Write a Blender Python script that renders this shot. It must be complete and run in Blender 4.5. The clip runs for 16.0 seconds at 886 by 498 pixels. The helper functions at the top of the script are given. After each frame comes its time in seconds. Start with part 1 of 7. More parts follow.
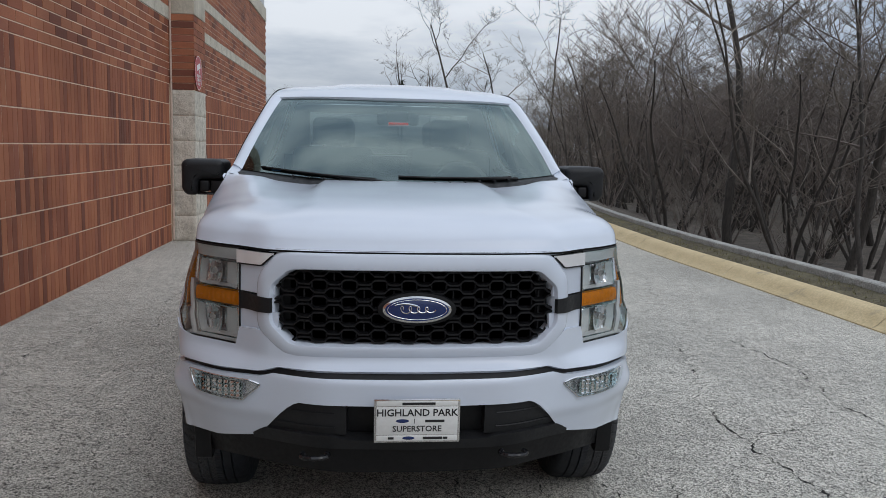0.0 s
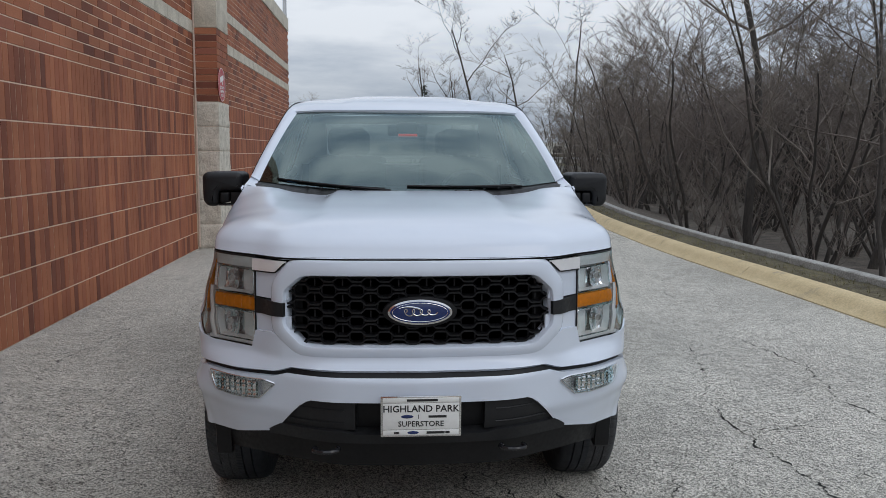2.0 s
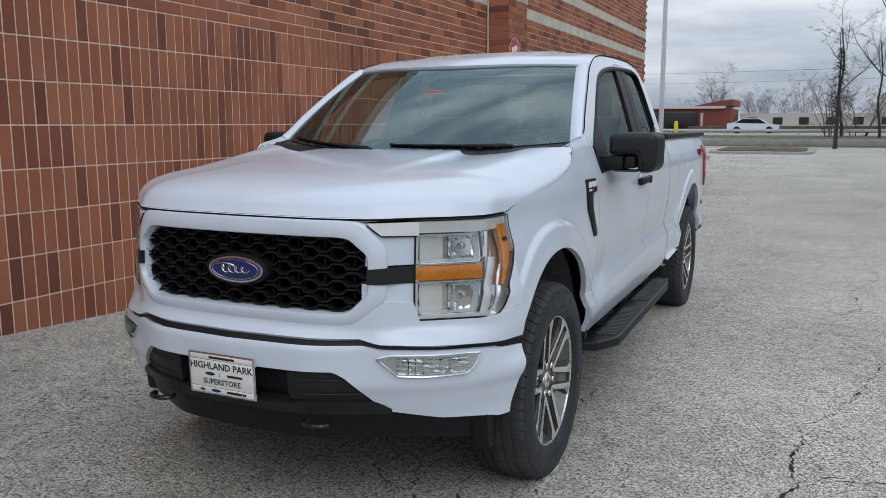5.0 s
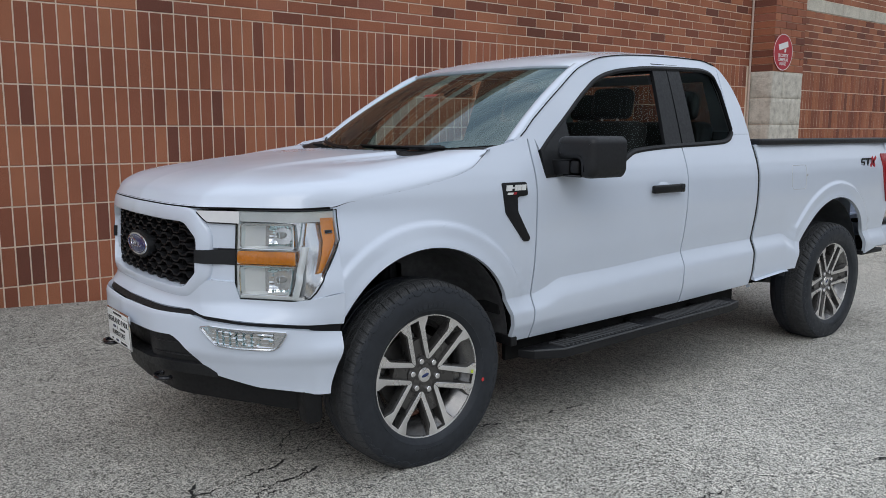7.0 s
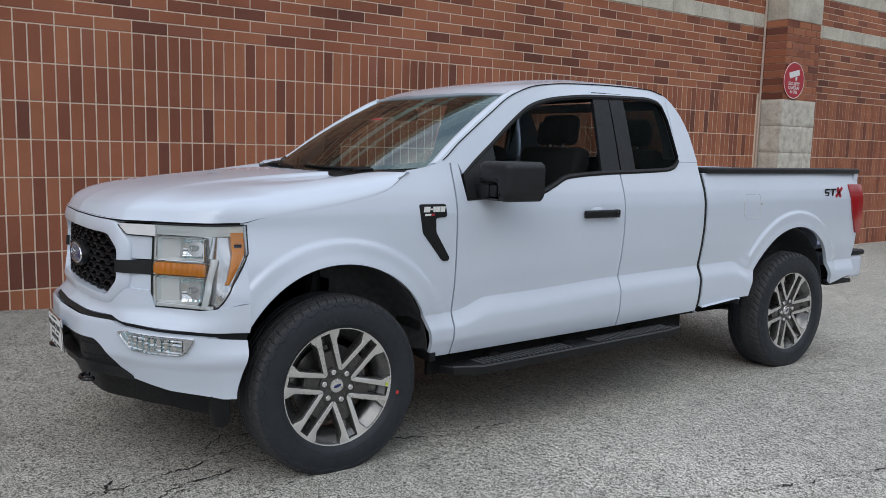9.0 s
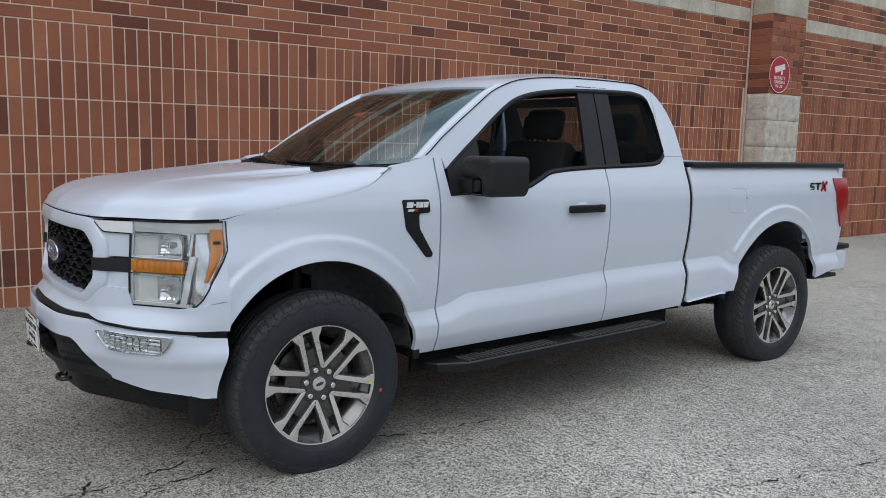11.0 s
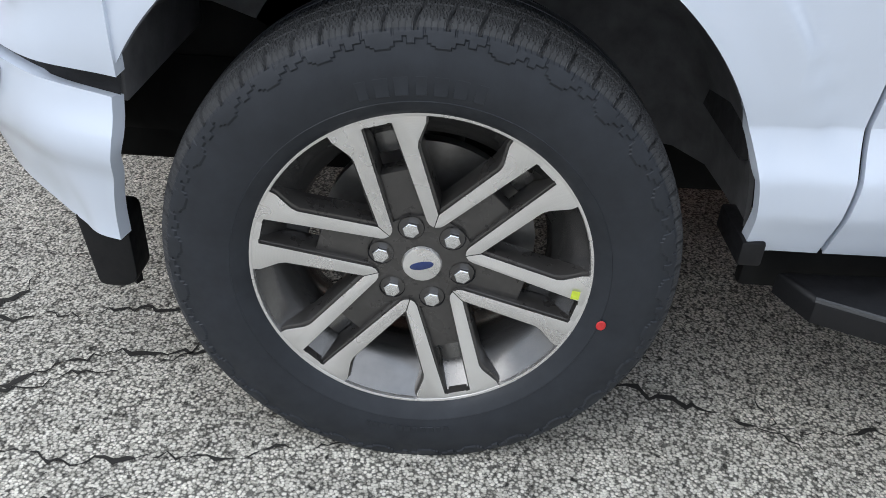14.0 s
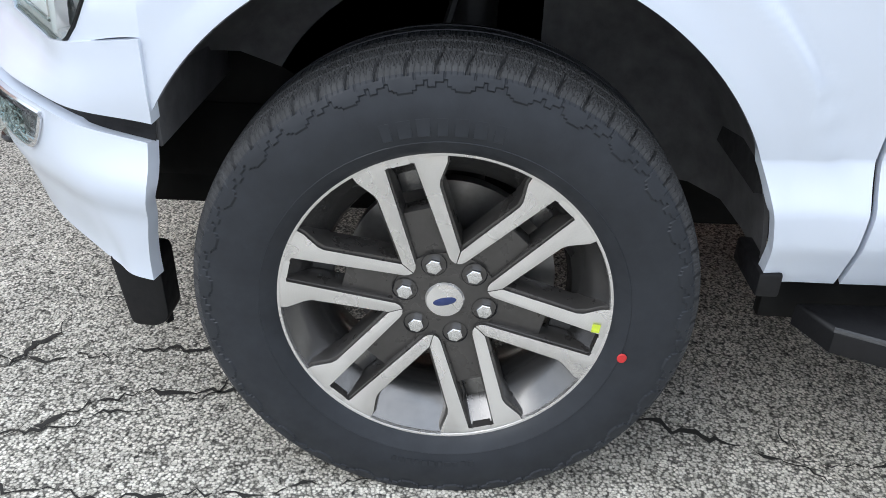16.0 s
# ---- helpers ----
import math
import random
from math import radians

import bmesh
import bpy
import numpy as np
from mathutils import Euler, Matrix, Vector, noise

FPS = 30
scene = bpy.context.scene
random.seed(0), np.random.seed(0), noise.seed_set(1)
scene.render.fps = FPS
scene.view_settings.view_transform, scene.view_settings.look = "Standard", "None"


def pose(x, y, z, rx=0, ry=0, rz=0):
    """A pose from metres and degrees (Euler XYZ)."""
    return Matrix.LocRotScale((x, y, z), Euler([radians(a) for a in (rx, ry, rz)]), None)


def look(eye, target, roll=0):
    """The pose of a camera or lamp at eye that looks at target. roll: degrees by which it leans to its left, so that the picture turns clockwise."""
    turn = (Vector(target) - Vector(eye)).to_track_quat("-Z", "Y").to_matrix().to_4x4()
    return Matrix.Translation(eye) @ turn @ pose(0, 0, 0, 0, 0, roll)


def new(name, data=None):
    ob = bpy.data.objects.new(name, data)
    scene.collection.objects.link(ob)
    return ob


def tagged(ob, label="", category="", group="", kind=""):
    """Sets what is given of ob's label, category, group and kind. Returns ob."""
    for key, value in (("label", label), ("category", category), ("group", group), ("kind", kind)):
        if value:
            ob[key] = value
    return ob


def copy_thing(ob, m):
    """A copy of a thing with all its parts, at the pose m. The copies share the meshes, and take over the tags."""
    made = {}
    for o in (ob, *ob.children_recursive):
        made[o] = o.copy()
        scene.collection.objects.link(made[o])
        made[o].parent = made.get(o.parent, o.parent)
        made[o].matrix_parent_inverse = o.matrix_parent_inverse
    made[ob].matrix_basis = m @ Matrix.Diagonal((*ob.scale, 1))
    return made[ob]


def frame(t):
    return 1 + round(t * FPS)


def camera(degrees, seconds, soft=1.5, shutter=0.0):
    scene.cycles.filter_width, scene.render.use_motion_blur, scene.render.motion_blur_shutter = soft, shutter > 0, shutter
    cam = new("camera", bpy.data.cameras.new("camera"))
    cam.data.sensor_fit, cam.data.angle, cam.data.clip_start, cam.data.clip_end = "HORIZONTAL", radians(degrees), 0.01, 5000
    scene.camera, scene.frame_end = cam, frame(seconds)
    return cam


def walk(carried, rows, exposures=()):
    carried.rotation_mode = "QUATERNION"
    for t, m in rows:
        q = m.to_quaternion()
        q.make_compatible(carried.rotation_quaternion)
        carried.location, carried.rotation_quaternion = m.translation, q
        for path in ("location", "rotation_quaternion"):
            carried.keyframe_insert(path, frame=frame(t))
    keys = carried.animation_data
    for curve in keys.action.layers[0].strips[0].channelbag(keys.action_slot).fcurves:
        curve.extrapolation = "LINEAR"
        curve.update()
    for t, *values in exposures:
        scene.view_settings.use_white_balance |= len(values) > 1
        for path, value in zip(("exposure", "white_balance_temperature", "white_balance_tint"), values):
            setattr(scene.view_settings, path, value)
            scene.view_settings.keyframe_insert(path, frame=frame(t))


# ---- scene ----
cam = camera(57.5, 16.0, 0.7)
PATH = [
    (0, (-0.201, -3.786, 1.561), (0.0, -1.812, 1.311), 1.3),
    (0.5, (-0.139, -3.934, 1.581), (0.041, -1.959, 1.321), 1.4),
    (1, (-0.131, -3.976, 1.592), (0.02, -1.999, 1.325), 1.0),
    (1.5, (-0.131, -3.979, 1.594), (0.013, -2.0, 1.344), 0.5),
    (2, (-0.125, -3.983, 1.596), (0.013, -2.003, 1.354), 0.3),
    (2.5, (-0.118, -3.978, 1.595), (0.018, -1.998, 1.353), 0.2),
    (3, (-0.041, -3.933, 1.568), (0.064, -1.952, 1.318), 0.0),
    (3.2, (0.083, -3.893, 1.544), (0.119, -1.909, 1.29), -0.3),
    (5.3, (2.304, -3.133, 1.506), (1.312, -1.425, 1.192), 0.4),
    (5.5, (2.535, -3.027, 1.502), (1.448, -1.378, 1.187), 0.8),
    (6, (3.002, -2.718, 1.495), (1.72, -1.218, 1.173), 1.0),
    (6.5, (3.416, -2.411, 1.518), (1.943, -1.094, 1.207), 0.4),
    (7, (3.692, -2.126, 1.504), (2.147, -0.892, 1.207), 0.2),
    (7.5, (3.891, -1.879, 1.511), (2.29, -0.716, 1.227), 0.4),
    (8, (4.106, -1.767, 1.526), (2.491, -0.62, 1.246), 1.0),
    (8.5, (4.195, -1.753, 1.531), (2.574, -0.612, 1.266), 1.3),
    (9, (4.189, -1.742, 1.531), (2.571, -0.593, 1.28), 1.4),
    (9.2, (4.187, -1.738, 1.531), (2.572, -0.583, 1.291), 1.4),
    (11.3, (4.157, -1.674, 1.529), (2.564, -0.496, 1.252), 1.3),
    (11.5, (4.097, -1.563, 1.524), (2.514, -0.41, 1.119), 1.3),
    (11.8, (3.832, -1.314, 1.397), (2.301, -0.226, 0.71), 0.9),
    (12, (3.605, -1.126, 1.328), (2.056, -0.17, 0.502), -0.3),
    (12.5, (3.004, -0.628, 1.236), (1.277, -0.105, 0.373), -1.9),
    (13, (2.35, -0.281, 1.136), (0.646, 0.097, 0.158), 3.4),
    (13.5, (2.023, -0.058, 1.095), (0.33, 0.056, 0.037), 4.1),
    (14, (2.023, 0.023, 1.148), (0.334, 0.039, 0.076), 3.7),
    (14.5, (2.065, 0.019, 1.173), (0.348, -0.001, 0.149), 3.1),
    (15, (2.063, 0.021, 1.176), (0.329, -0.018, 0.18), 2.3),
    (15.5, (2.058, 0.017, 1.164), (0.312, -0.022, 0.19), 2.0),
    (16, (2.059, 0.018, 1.157), (0.318, -0.018, 0.174), 2.0),
]
walk(cam, [(t, look(eye, target, roll)) for t, eye, target, roll in PATH], [(0.0, -0.49), (3.0, -0.48), (5.5, -0.34), (9.0, -0.34), (11.5, -0.36), (12.0, -0.4), (12.5, -0.24), (13.0, -0.02), (13.5, 0.16), (14.5, 0.38), (15.5, 0.5), (16.0, 0.60)])

# ---- world, sun, exposure ----
SUN_EL, SUN_ROT = 46.0, 138.0
world = bpy.data.worlds.new("overcast_sky")
world.use_nodes = True
scene.world = world
wn, wl = world.node_tree.nodes, world.node_tree.links
wn.clear()
w_out = wn.new("ShaderNodeOutputWorld")
w_bg = wn.new("ShaderNodeBackground")
w_bg.inputs["Strength"].default_value = 0.10
sky = wn.new("ShaderNodeTexSky")
sky.sky_type = "NISHITA"
sky.sun_disc = False
sky.sun_elevation, sky.sun_rotation = radians(SUN_EL), radians(SUN_ROT)
sky.air_density, sky.dust_density, sky.ozone_density = 1.0, 2.0, 1.0
w_tc = wn.new("ShaderNodeTexCoord")
w_map = wn.new("ShaderNodeMapping")
w_map.inputs["Scale"].default_value = (1.2, 1.2, 5.5)
w_n1 = wn.new("ShaderNodeTexNoise")
w_n1.inputs["Scale"].default_value, w_n1.inputs["Detail"].default_value, w_n1.inputs["Roughness"].default_value = 1.9, 7.0, 0.55
w_ramp = wn.new("ShaderNodeValToRGB")
w_ramp.color_ramp.elements[0].position, w_ramp.color_ramp.elements[0].color = 0.37, (3.7, 4.45, 5.6, 1)
w_ramp.color_ramp.elements[1].position, w_ramp.color_ramp.elements[1].color = 0.62, (8.9, 9.4, 10.1, 1)
w_mix = wn.new("ShaderNodeMix")
w_mix.data_type = "RGBA"
w_mix.inputs[0].default_value = 0.92
wl.new(w_tc.outputs["Generated"], w_map.inputs["Vector"])
wl.new(w_map.outputs["Vector"], w_n1.inputs["Vector"])
wl.new(w_n1.outputs["Fac"], w_ramp.inputs["Fac"])
wl.new(sky.outputs["Color"], w_mix.inputs[6])
wl.new(w_ramp.outputs["Color"], w_mix.inputs[7])
w_sep = wn.new("ShaderNodeSeparateXYZ")
w_lift = wn.new("ShaderNodeMapRange")
for key, val in (("From Min", 0.0), ("From Max", 1.0), ("To Min", 1.08), ("To Max", 2.30)):
    w_lift.inputs[key].default_value = val
w_mul = wn.new("ShaderNodeVectorMath")
w_mul.operation = "SCALE"
wl.new(w_tc.outputs["Generated"], w_sep.inputs[0])
wl.new(w_sep.outputs["Z"], w_lift.inputs["Value"])
wl.new(w_mix.outputs[2], w_mul.inputs[0])
wl.new(w_lift.outputs[0], w_mul.inputs["Scale"])
wl.new(w_mul.outputs[0], w_bg.inputs["Color"])
wl.new(w_bg.outputs["Background"], w_out.inputs["Surface"])

sun_data = bpy.data.lights.new("sun", "SUN")
sun_data.energy, sun_data.angle, sun_data.color = 0.60, radians(40), (1.0, 0.995, 0.985)
sun = new("sun", sun_data)
_az, _el = radians(SUN_ROT), radians(SUN_EL)
_d = Vector((math.sin(_az) * math.cos(_el), math.cos(_az) * math.cos(_el), math.sin(_el)))
sun.matrix_world = look(_d * 60, (0, 0, 0))
scene.view_settings.exposure = 0.0


# ---- materials ----
class Mat:
    """A node material with a Principled shader and short ways to add nodes."""

    def __init__(self, name, color=(0.5, 0.5, 0.5), rough=0.5, metal=0.0, **more):
        self.m = bpy.data.materials.new(name)
        self.m.use_nodes = True
        self.n, self.l = self.m.node_tree.nodes, self.m.node_tree.links
        self.b = self.n["Principled BSDF"]
        self.set("Base Color", (*color, 1) if len(color) == 3 else color)
        self.set("Roughness", rough)
        self.set("Metallic", metal)
        for k, v in more.items():
            self.set(k.replace("_", " "), v)

    def set(self, key, v):
        if isinstance(v, bpy.types.NodeSocket):
            self.l.new(v, self.b.inputs[key])
        else:
            self.b.inputs[key].default_value = v

    def coord(self, scale=1.0, kind="Object"):
        c, mp = self.n.new("ShaderNodeTexCoord"), self.n.new("ShaderNodeMapping")
        mp.inputs["Scale"].default_value = scale if isinstance(scale, tuple) else (scale,) * 3
        self.l.new(c.outputs[kind], mp.inputs["Vector"])
        return mp.outputs["Vector"]

    def world_coord(self, scale=1.0):
        c, mp = self.n.new("ShaderNodeNewGeometry"), self.n.new("ShaderNodeMapping")
        mp.inputs["Scale"].default_value = scale if isinstance(scale, tuple) else (scale,) * 3
        self.l.new(c.outputs["Position"], mp.inputs["Vector"])
        return mp.outputs["Vector"]

    def noise(self, vec, scale=5.0, detail=4.0, rough=0.55, out="Fac"):
        t = self.n.new("ShaderNodeTexNoise")
        t.inputs["Scale"].default_value, t.inputs["Detail"].default_value, t.inputs["Roughness"].default_value = scale, detail, rough
        self.l.new(vec, t.inputs["Vector"])
        return t.outputs[out]

    def voronoi(self, vec, scale=5.0, feature="F1", out="Distance"):
        t = self.n.new("ShaderNodeTexVoronoi")
        t.feature = feature
        t.inputs["Scale"].default_value = scale
        self.l.new(vec, t.inputs["Vector"])
        return t.outputs[out]

    def ramp(self, fac, stops, ease="LINEAR"):
        t = self.n.new("ShaderNodeValToRGB")
        t.color_ramp.interpolation = ease
        els = t.color_ramp.elements
        while len(els) < len(stops):
            els.new(0.5)
        for e, (p, c) in zip(els, stops):
            e.position = p
            e.color = (*c, 1) if not isinstance(c, (int, float)) else (c, c, c, 1)
        self.l.new(fac, t.inputs["Fac"])
        return t.outputs["Color"]

    def mix(self, a, b, fac, blend="MIX"):
        t = self.n.new("ShaderNodeMix")
        t.data_type, t.blend_type = "RGBA", blend
        for i, v in ((0, fac), (6, a), (7, b)):
            if isinstance(v, bpy.types.NodeSocket):
                self.l.new(v, t.inputs[i])
            else:
                t.inputs[i].default_value = (*v, 1) if isinstance(v, tuple) and len(v) == 3 else v
        return t.outputs[2]

    def math(self, op, a, b=0.0):
        t = self.n.new("ShaderNodeMath")
        t.operation = op
        for i, v in ((0, a), (1, b)):
            if isinstance(v, bpy.types.NodeSocket):
                self.l.new(v, t.inputs[i])
            else:
                t.inputs[i].default_value = v
        return t.outputs[0]

    def random(self):
        """A number of its own for each object and each island of a mesh."""
        o, g = self.n.new("ShaderNodeObjectInfo"), self.n.new("ShaderNodeNewGeometry")
        return self.math("FRACT", self.math("ADD", o.outputs["Random"], g.outputs["Random Per Island"]))

    def bump(self, height, strength=0.3, distance=0.01):
        t = self.n.new("ShaderNodeBump")
        t.inputs["Strength"].default_value, t.inputs["Distance"].default_value = strength, distance
        self.l.new(height, t.inputs["Height"])
        self.l.new(t.outputs["Normal"], self.b.inputs["Normal"])
        return self


def mat_paint():
    k = Mat("white_paint", (0.70, 0.73, 0.78), 0.25, Coat_Weight=0.5, Coat_Roughness=0.10)
    v = k.coord(1.0)
    k.set("Base Color", k.ramp(k.noise(v, 1.3, 5), [(0.3, (0.61, 0.665, 0.755)), (0.7, (0.645, 0.70, 0.79))]))
    k.set("Roughness", k.ramp(k.noise(v, 2.0, 3), [(0.35, 0.19), (0.75, 0.26)]))
    return k.m


def mat_plain(name, color, rough=0.5, metal=0.0, grain=60.0, amount=0.25, bump=0.0, **more):
    k = Mat(name, color, rough, metal, **more)
    v = k.coord(1.0)
    lo = tuple(c * (1 - amount) for c in color)
    hi = tuple(min(1, c * (1 + amount)) for c in color)
    k.set("Base Color", k.mix(k.ramp(k.noise(v, grain, 5), [(0.3, lo), (0.7, hi)]), k.ramp(k.noise(v, grain * 0.06, 3), [(0.3, lo), (0.7, hi)]), 0.5))
    k.set("Roughness", k.ramp(k.noise(v, grain * 0.3, 4), [(0.3, max(0.03, rough * 0.8)), (0.7, min(1, rough * 1.2))]))
    if bump:
        k.bump(k.noise(v, grain, 4), bump, 0.003)
    return k.m


def mat_pane(name, tint, ior=1.75):
    """A thin pane: it lets light straight through, tinted, and mirrors by Fresnel."""
    m = bpy.data.materials.new(name)
    m.use_nodes = True
    n, l = m.node_tree.nodes, m.node_tree.links
    n.clear()
    out, mx = n.new("ShaderNodeOutputMaterial"), n.new("ShaderNodeMixShader")
    tr, gl, fr = n.new("ShaderNodeBsdfTransparent"), n.new("ShaderNodeBsdfGlossy"), n.new("ShaderNodeFresnel")
    tr.inputs["Color"].default_value = (*tint, 1)
    gl.inputs["Roughness"].default_value = 0.0
    gl.inputs["Color"].default_value = (0.80, 1.0, 1.0, 1)
    fr.inputs["IOR"].default_value = ior
    l.new(fr.outputs[0], mx.inputs[0])
    l.new(tr.outputs[0], mx.inputs[1])
    l.new(gl.outputs[0], mx.inputs[2])
    l.new(mx.outputs[0], out.inputs["Surface"])
    return m


def mat_asphalt():
    k = Mat("asphalt", (0.2, 0.2, 0.19), 0.9)
    v = k.world_coord(1.0)
    cell = k.voronoi(v, 165, out="Color")
    stone = k.n.new("ShaderNodeSeparateColor")
    k.l.new(cell, stone.inputs[0])
    dist = k.voronoi(v, 165)
    grey = k.ramp(stone.outputs[0], [(0.0, (0.26, 0.245, 0.21)), (0.15, (0.50, 0.475, 0.41)), (0.55, (0.69, 0.655, 0.575)), (1.0, (0.88, 0.845, 0.76))])
    gap = k.ramp(dist, [(0.42, 1.0), (0.76, 0.20)])
    col = k.mix(grey, gap, 1.0, "MULTIPLY")
    holes = k.ramp(k.noise(v, 48, 4, 0.6), [(0.35, 0.16), (0.43, 1.0)])
    col = k.mix(col, holes, 0.9, "MULTIPLY")
    patches = k.ramp(k.noise(v, 0.55, 6), [(0.28, 0.78), (0.55, 1.02), (0.8, 1.17)])
    col = k.mix(col, patches, 1.0, "MULTIPLY")
    specks = k.ramp(k.noise(v, 7.0, 5), [(0.3, 0.82), (0.6, 1.05)])
    col = k.mix(col, specks, 1.0, "MULTIPLY")
    pits = k.ramp(k.noise(v, 24.0, 7, 0.78), [(0.36, 0.62), (0.50, 1.0), (0.66, 1.14)])
    col = k.mix(col, pits, 0.72, "MULTIPLY")
    # the lane's surface is darker towards low y and x, paler along the lane
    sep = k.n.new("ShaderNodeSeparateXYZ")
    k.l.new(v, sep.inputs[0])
    uneven = k.math("ADD", sep.outputs["Y"], k.math("MULTIPLY", sep.outputs["X"], 0.35))
    uneven = k.math("ADD", uneven, k.math("MULTIPLY", k.noise(v, 0.8, 5), 2.4))
    uneven = k.math("MULTIPLY", k.math("ADD", uneven, 2.0), 0.16)
    col = k.mix(col, k.ramp(uneven, [(0.10, 0.70), (0.75, 1.03)]), 1.0, "MULTIPLY")
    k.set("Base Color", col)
    k.bump(k.mix(gap, holes, 0.5), 0.55, 0.006)
    return k.m


def mat_brick():
    k = Mat("fired_brick", (0.3, 0.13, 0.08), 0.75, Specular_IOR_Level=0.22)
    r = k.random()
    base = k.ramp(r, [(0.0, (0.155, 0.060, 0.043)), (0.12, (0.22, 0.079, 0.050)), (0.28, (0.295, 0.106, 0.062)), (0.6, (0.35, 0.129, 0.071)), (0.9, (0.395, 0.155, 0.083)), (1.0, (0.30, 0.112, 0.074))])
    v = k.world_coord(1.0)
    run = k.ramp(k.noise(v, 0.9, 3), [(0.35, 0.84), (0.65, 1.14)])
    col = k.mix(base, run, 0.9, "MULTIPLY")
    grain = k.ramp(k.noise(v, 130, 5), [(0.3, 0.80), (0.7, 1.14)])
    col = k.mix(col, grain, 1.0, "MULTIPLY")
    smear = k.ramp(k.noise(v, 14, 5), [(0.55, 0.0), (0.85, 0.07)])
    k.set("Base Color", k.mix(col, (0.42, 0.30, 0.24), smear))
    k.bump(k.noise(v, 90, 5), 0.25, 0.004)
    return k.m


def mat_stone():
    k = Mat("split_stone", (0.42, 0.39, 0.34), 0.95)
    v = k.world_coord(1.0)
    n1 = k.noise(v, 9, 8, 0.65)
    col = k.ramp(n1, [(0.3, (0.40, 0.365, 0.31)), (0.5, (0.60, 0.56, 0.48)), (0.72, (0.74, 0.695, 0.61))])
    pit = k.ramp(k.voronoi(v, 38), [(0.05, 0.5), (0.3, 1.0)])
    k.set("Base Color", k.mix(col, pit, 0.5, "MULTIPLY"))
    k.bump(k.noise(v, 16, 8, 0.7), 0.9, 0.03)
    return k.m


def mat_band():
    k = Mat("cast_stone_band", (0.5, 0.47, 0.4), 0.9)
    v = k.world_coord(1.0)
    col = k.ramp(k.noise(v, 4, 8, 0.6), [(0.3, (0.46, 0.42, 0.345)), (0.7, (0.68, 0.63, 0.53))])
    fine = k.ramp(k.noise(v, 60, 4), [(0.35, 0.82), (0.65, 1.06)])
    k.set("Base Color", k.mix(col, fine, 1.0, "MULTIPLY"))
    k.bump(k.noise(v, 40, 6), 0.5, 0.01)
    return k.m


def mat_kerb():
    k = Mat("yellow_kerb_paint", (0.55, 0.4, 0.14), 0.85)
    v = k.world_coord(1.0)
    # yellow paint worn away in places
    uneven = k.ramp(k.noise(v, 3.0, 8, 0.65), [(0.30, (0.33, 0.28, 0.20)), (0.42, (0.56, 0.44, 0.25)), (0.75, (0.66, 0.53, 0.32))])
    fine = k.ramp(k.noise(v, 45, 5), [(0.3, 0.78), (0.65, 1.06)])
    k.set("Base Color", k.mix(uneven, fine, 1.0, "MULTIPLY"))
    k.bump(k.noise(v, 60, 5), 0.35, 0.006)
    return k.m


def mat_dirt(name, a, b, c, scale=6.0):
    k = Mat(name, a, 1.0)
    v = k.world_coord(1.0)
    col = k.ramp(k.noise(v, scale, 9, 0.7), [(0.3, a), (0.5, b), (0.72, c)])
    fine = k.ramp(k.noise(v, scale * 14, 5), [(0.3, 0.6), (0.7, 1.25)])
    k.set("Base Color", k.mix(col, fine, 1.0, "MULTIPLY"))
    k.bump(k.noise(v, scale * 8, 6), 0.8, 0.03)
    return k.m


def mat_bark(name, a, b):
    k = Mat(name, a, 0.95)
    v = k.coord((6, 6, 1.2))
    col = k.ramp(k.noise(v, 5, 7, 0.65), [(0.3, a), (0.7, b)])
    r = k.ramp(k.random(), [(0.0, 0.7), (1.0, 1.3)])
    k.set("Base Color", k.mix(col, r, 0.8, "MULTIPLY"))
    k.bump(k.noise(v, 14, 6), 0.6, 0.02)
    return k.m


def mat_rubber():
    k = Mat("tyre_rubber", (0.03, 0.032, 0.036), 0.6)
    v = k.coord(1.0)
    k.set("Base Color", k.ramp(k.noise(v, 18, 7, 0.65), [(0.3, (0.0165, 0.019, 0.0235)), (0.7, (0.026, 0.0295, 0.036))]))
    k.set("Roughness", k.ramp(k.noise(v, 40, 5), [(0.3, 0.42), (0.7, 0.62)]))
    k.set("Specular IOR Level", 0.34)
    k.bump(k.noise(v, 320, 3), 0.10, 0.001)
    return k.m


def mat_machined():
    k = Mat("machined_aluminium", (0.62, 0.62, 0.63), 0.30, 0.82)
    v = k.coord(1.0)
    cut = k.n.new("ShaderNodeTexWave")
    cut.wave_type, cut.rings_direction = "RINGS", "X"
    cut.inputs["Scale"].default_value, cut.inputs["Distortion"].default_value = 260.0, 0.6
    k.l.new(v, cut.inputs["Vector"])
    base = k.ramp(k.noise(v, 6, 3), [(0.3, (0.72, 0.705, 0.69)), (0.7, (0.84, 0.825, 0.81))])
    k.set("Base Color", k.mix(base, k.ramp(cut.outputs["Fac"], [(0.0, 0.86), (1.0, 1.06)]), 1.0, "MULTIPLY"))
    k.set("Roughness", k.ramp(k.noise(v, 8, 3), [(0.3, 0.24), (0.7, 0.33)]))
    k.set("Anisotropic", 0.5)
    return k.m


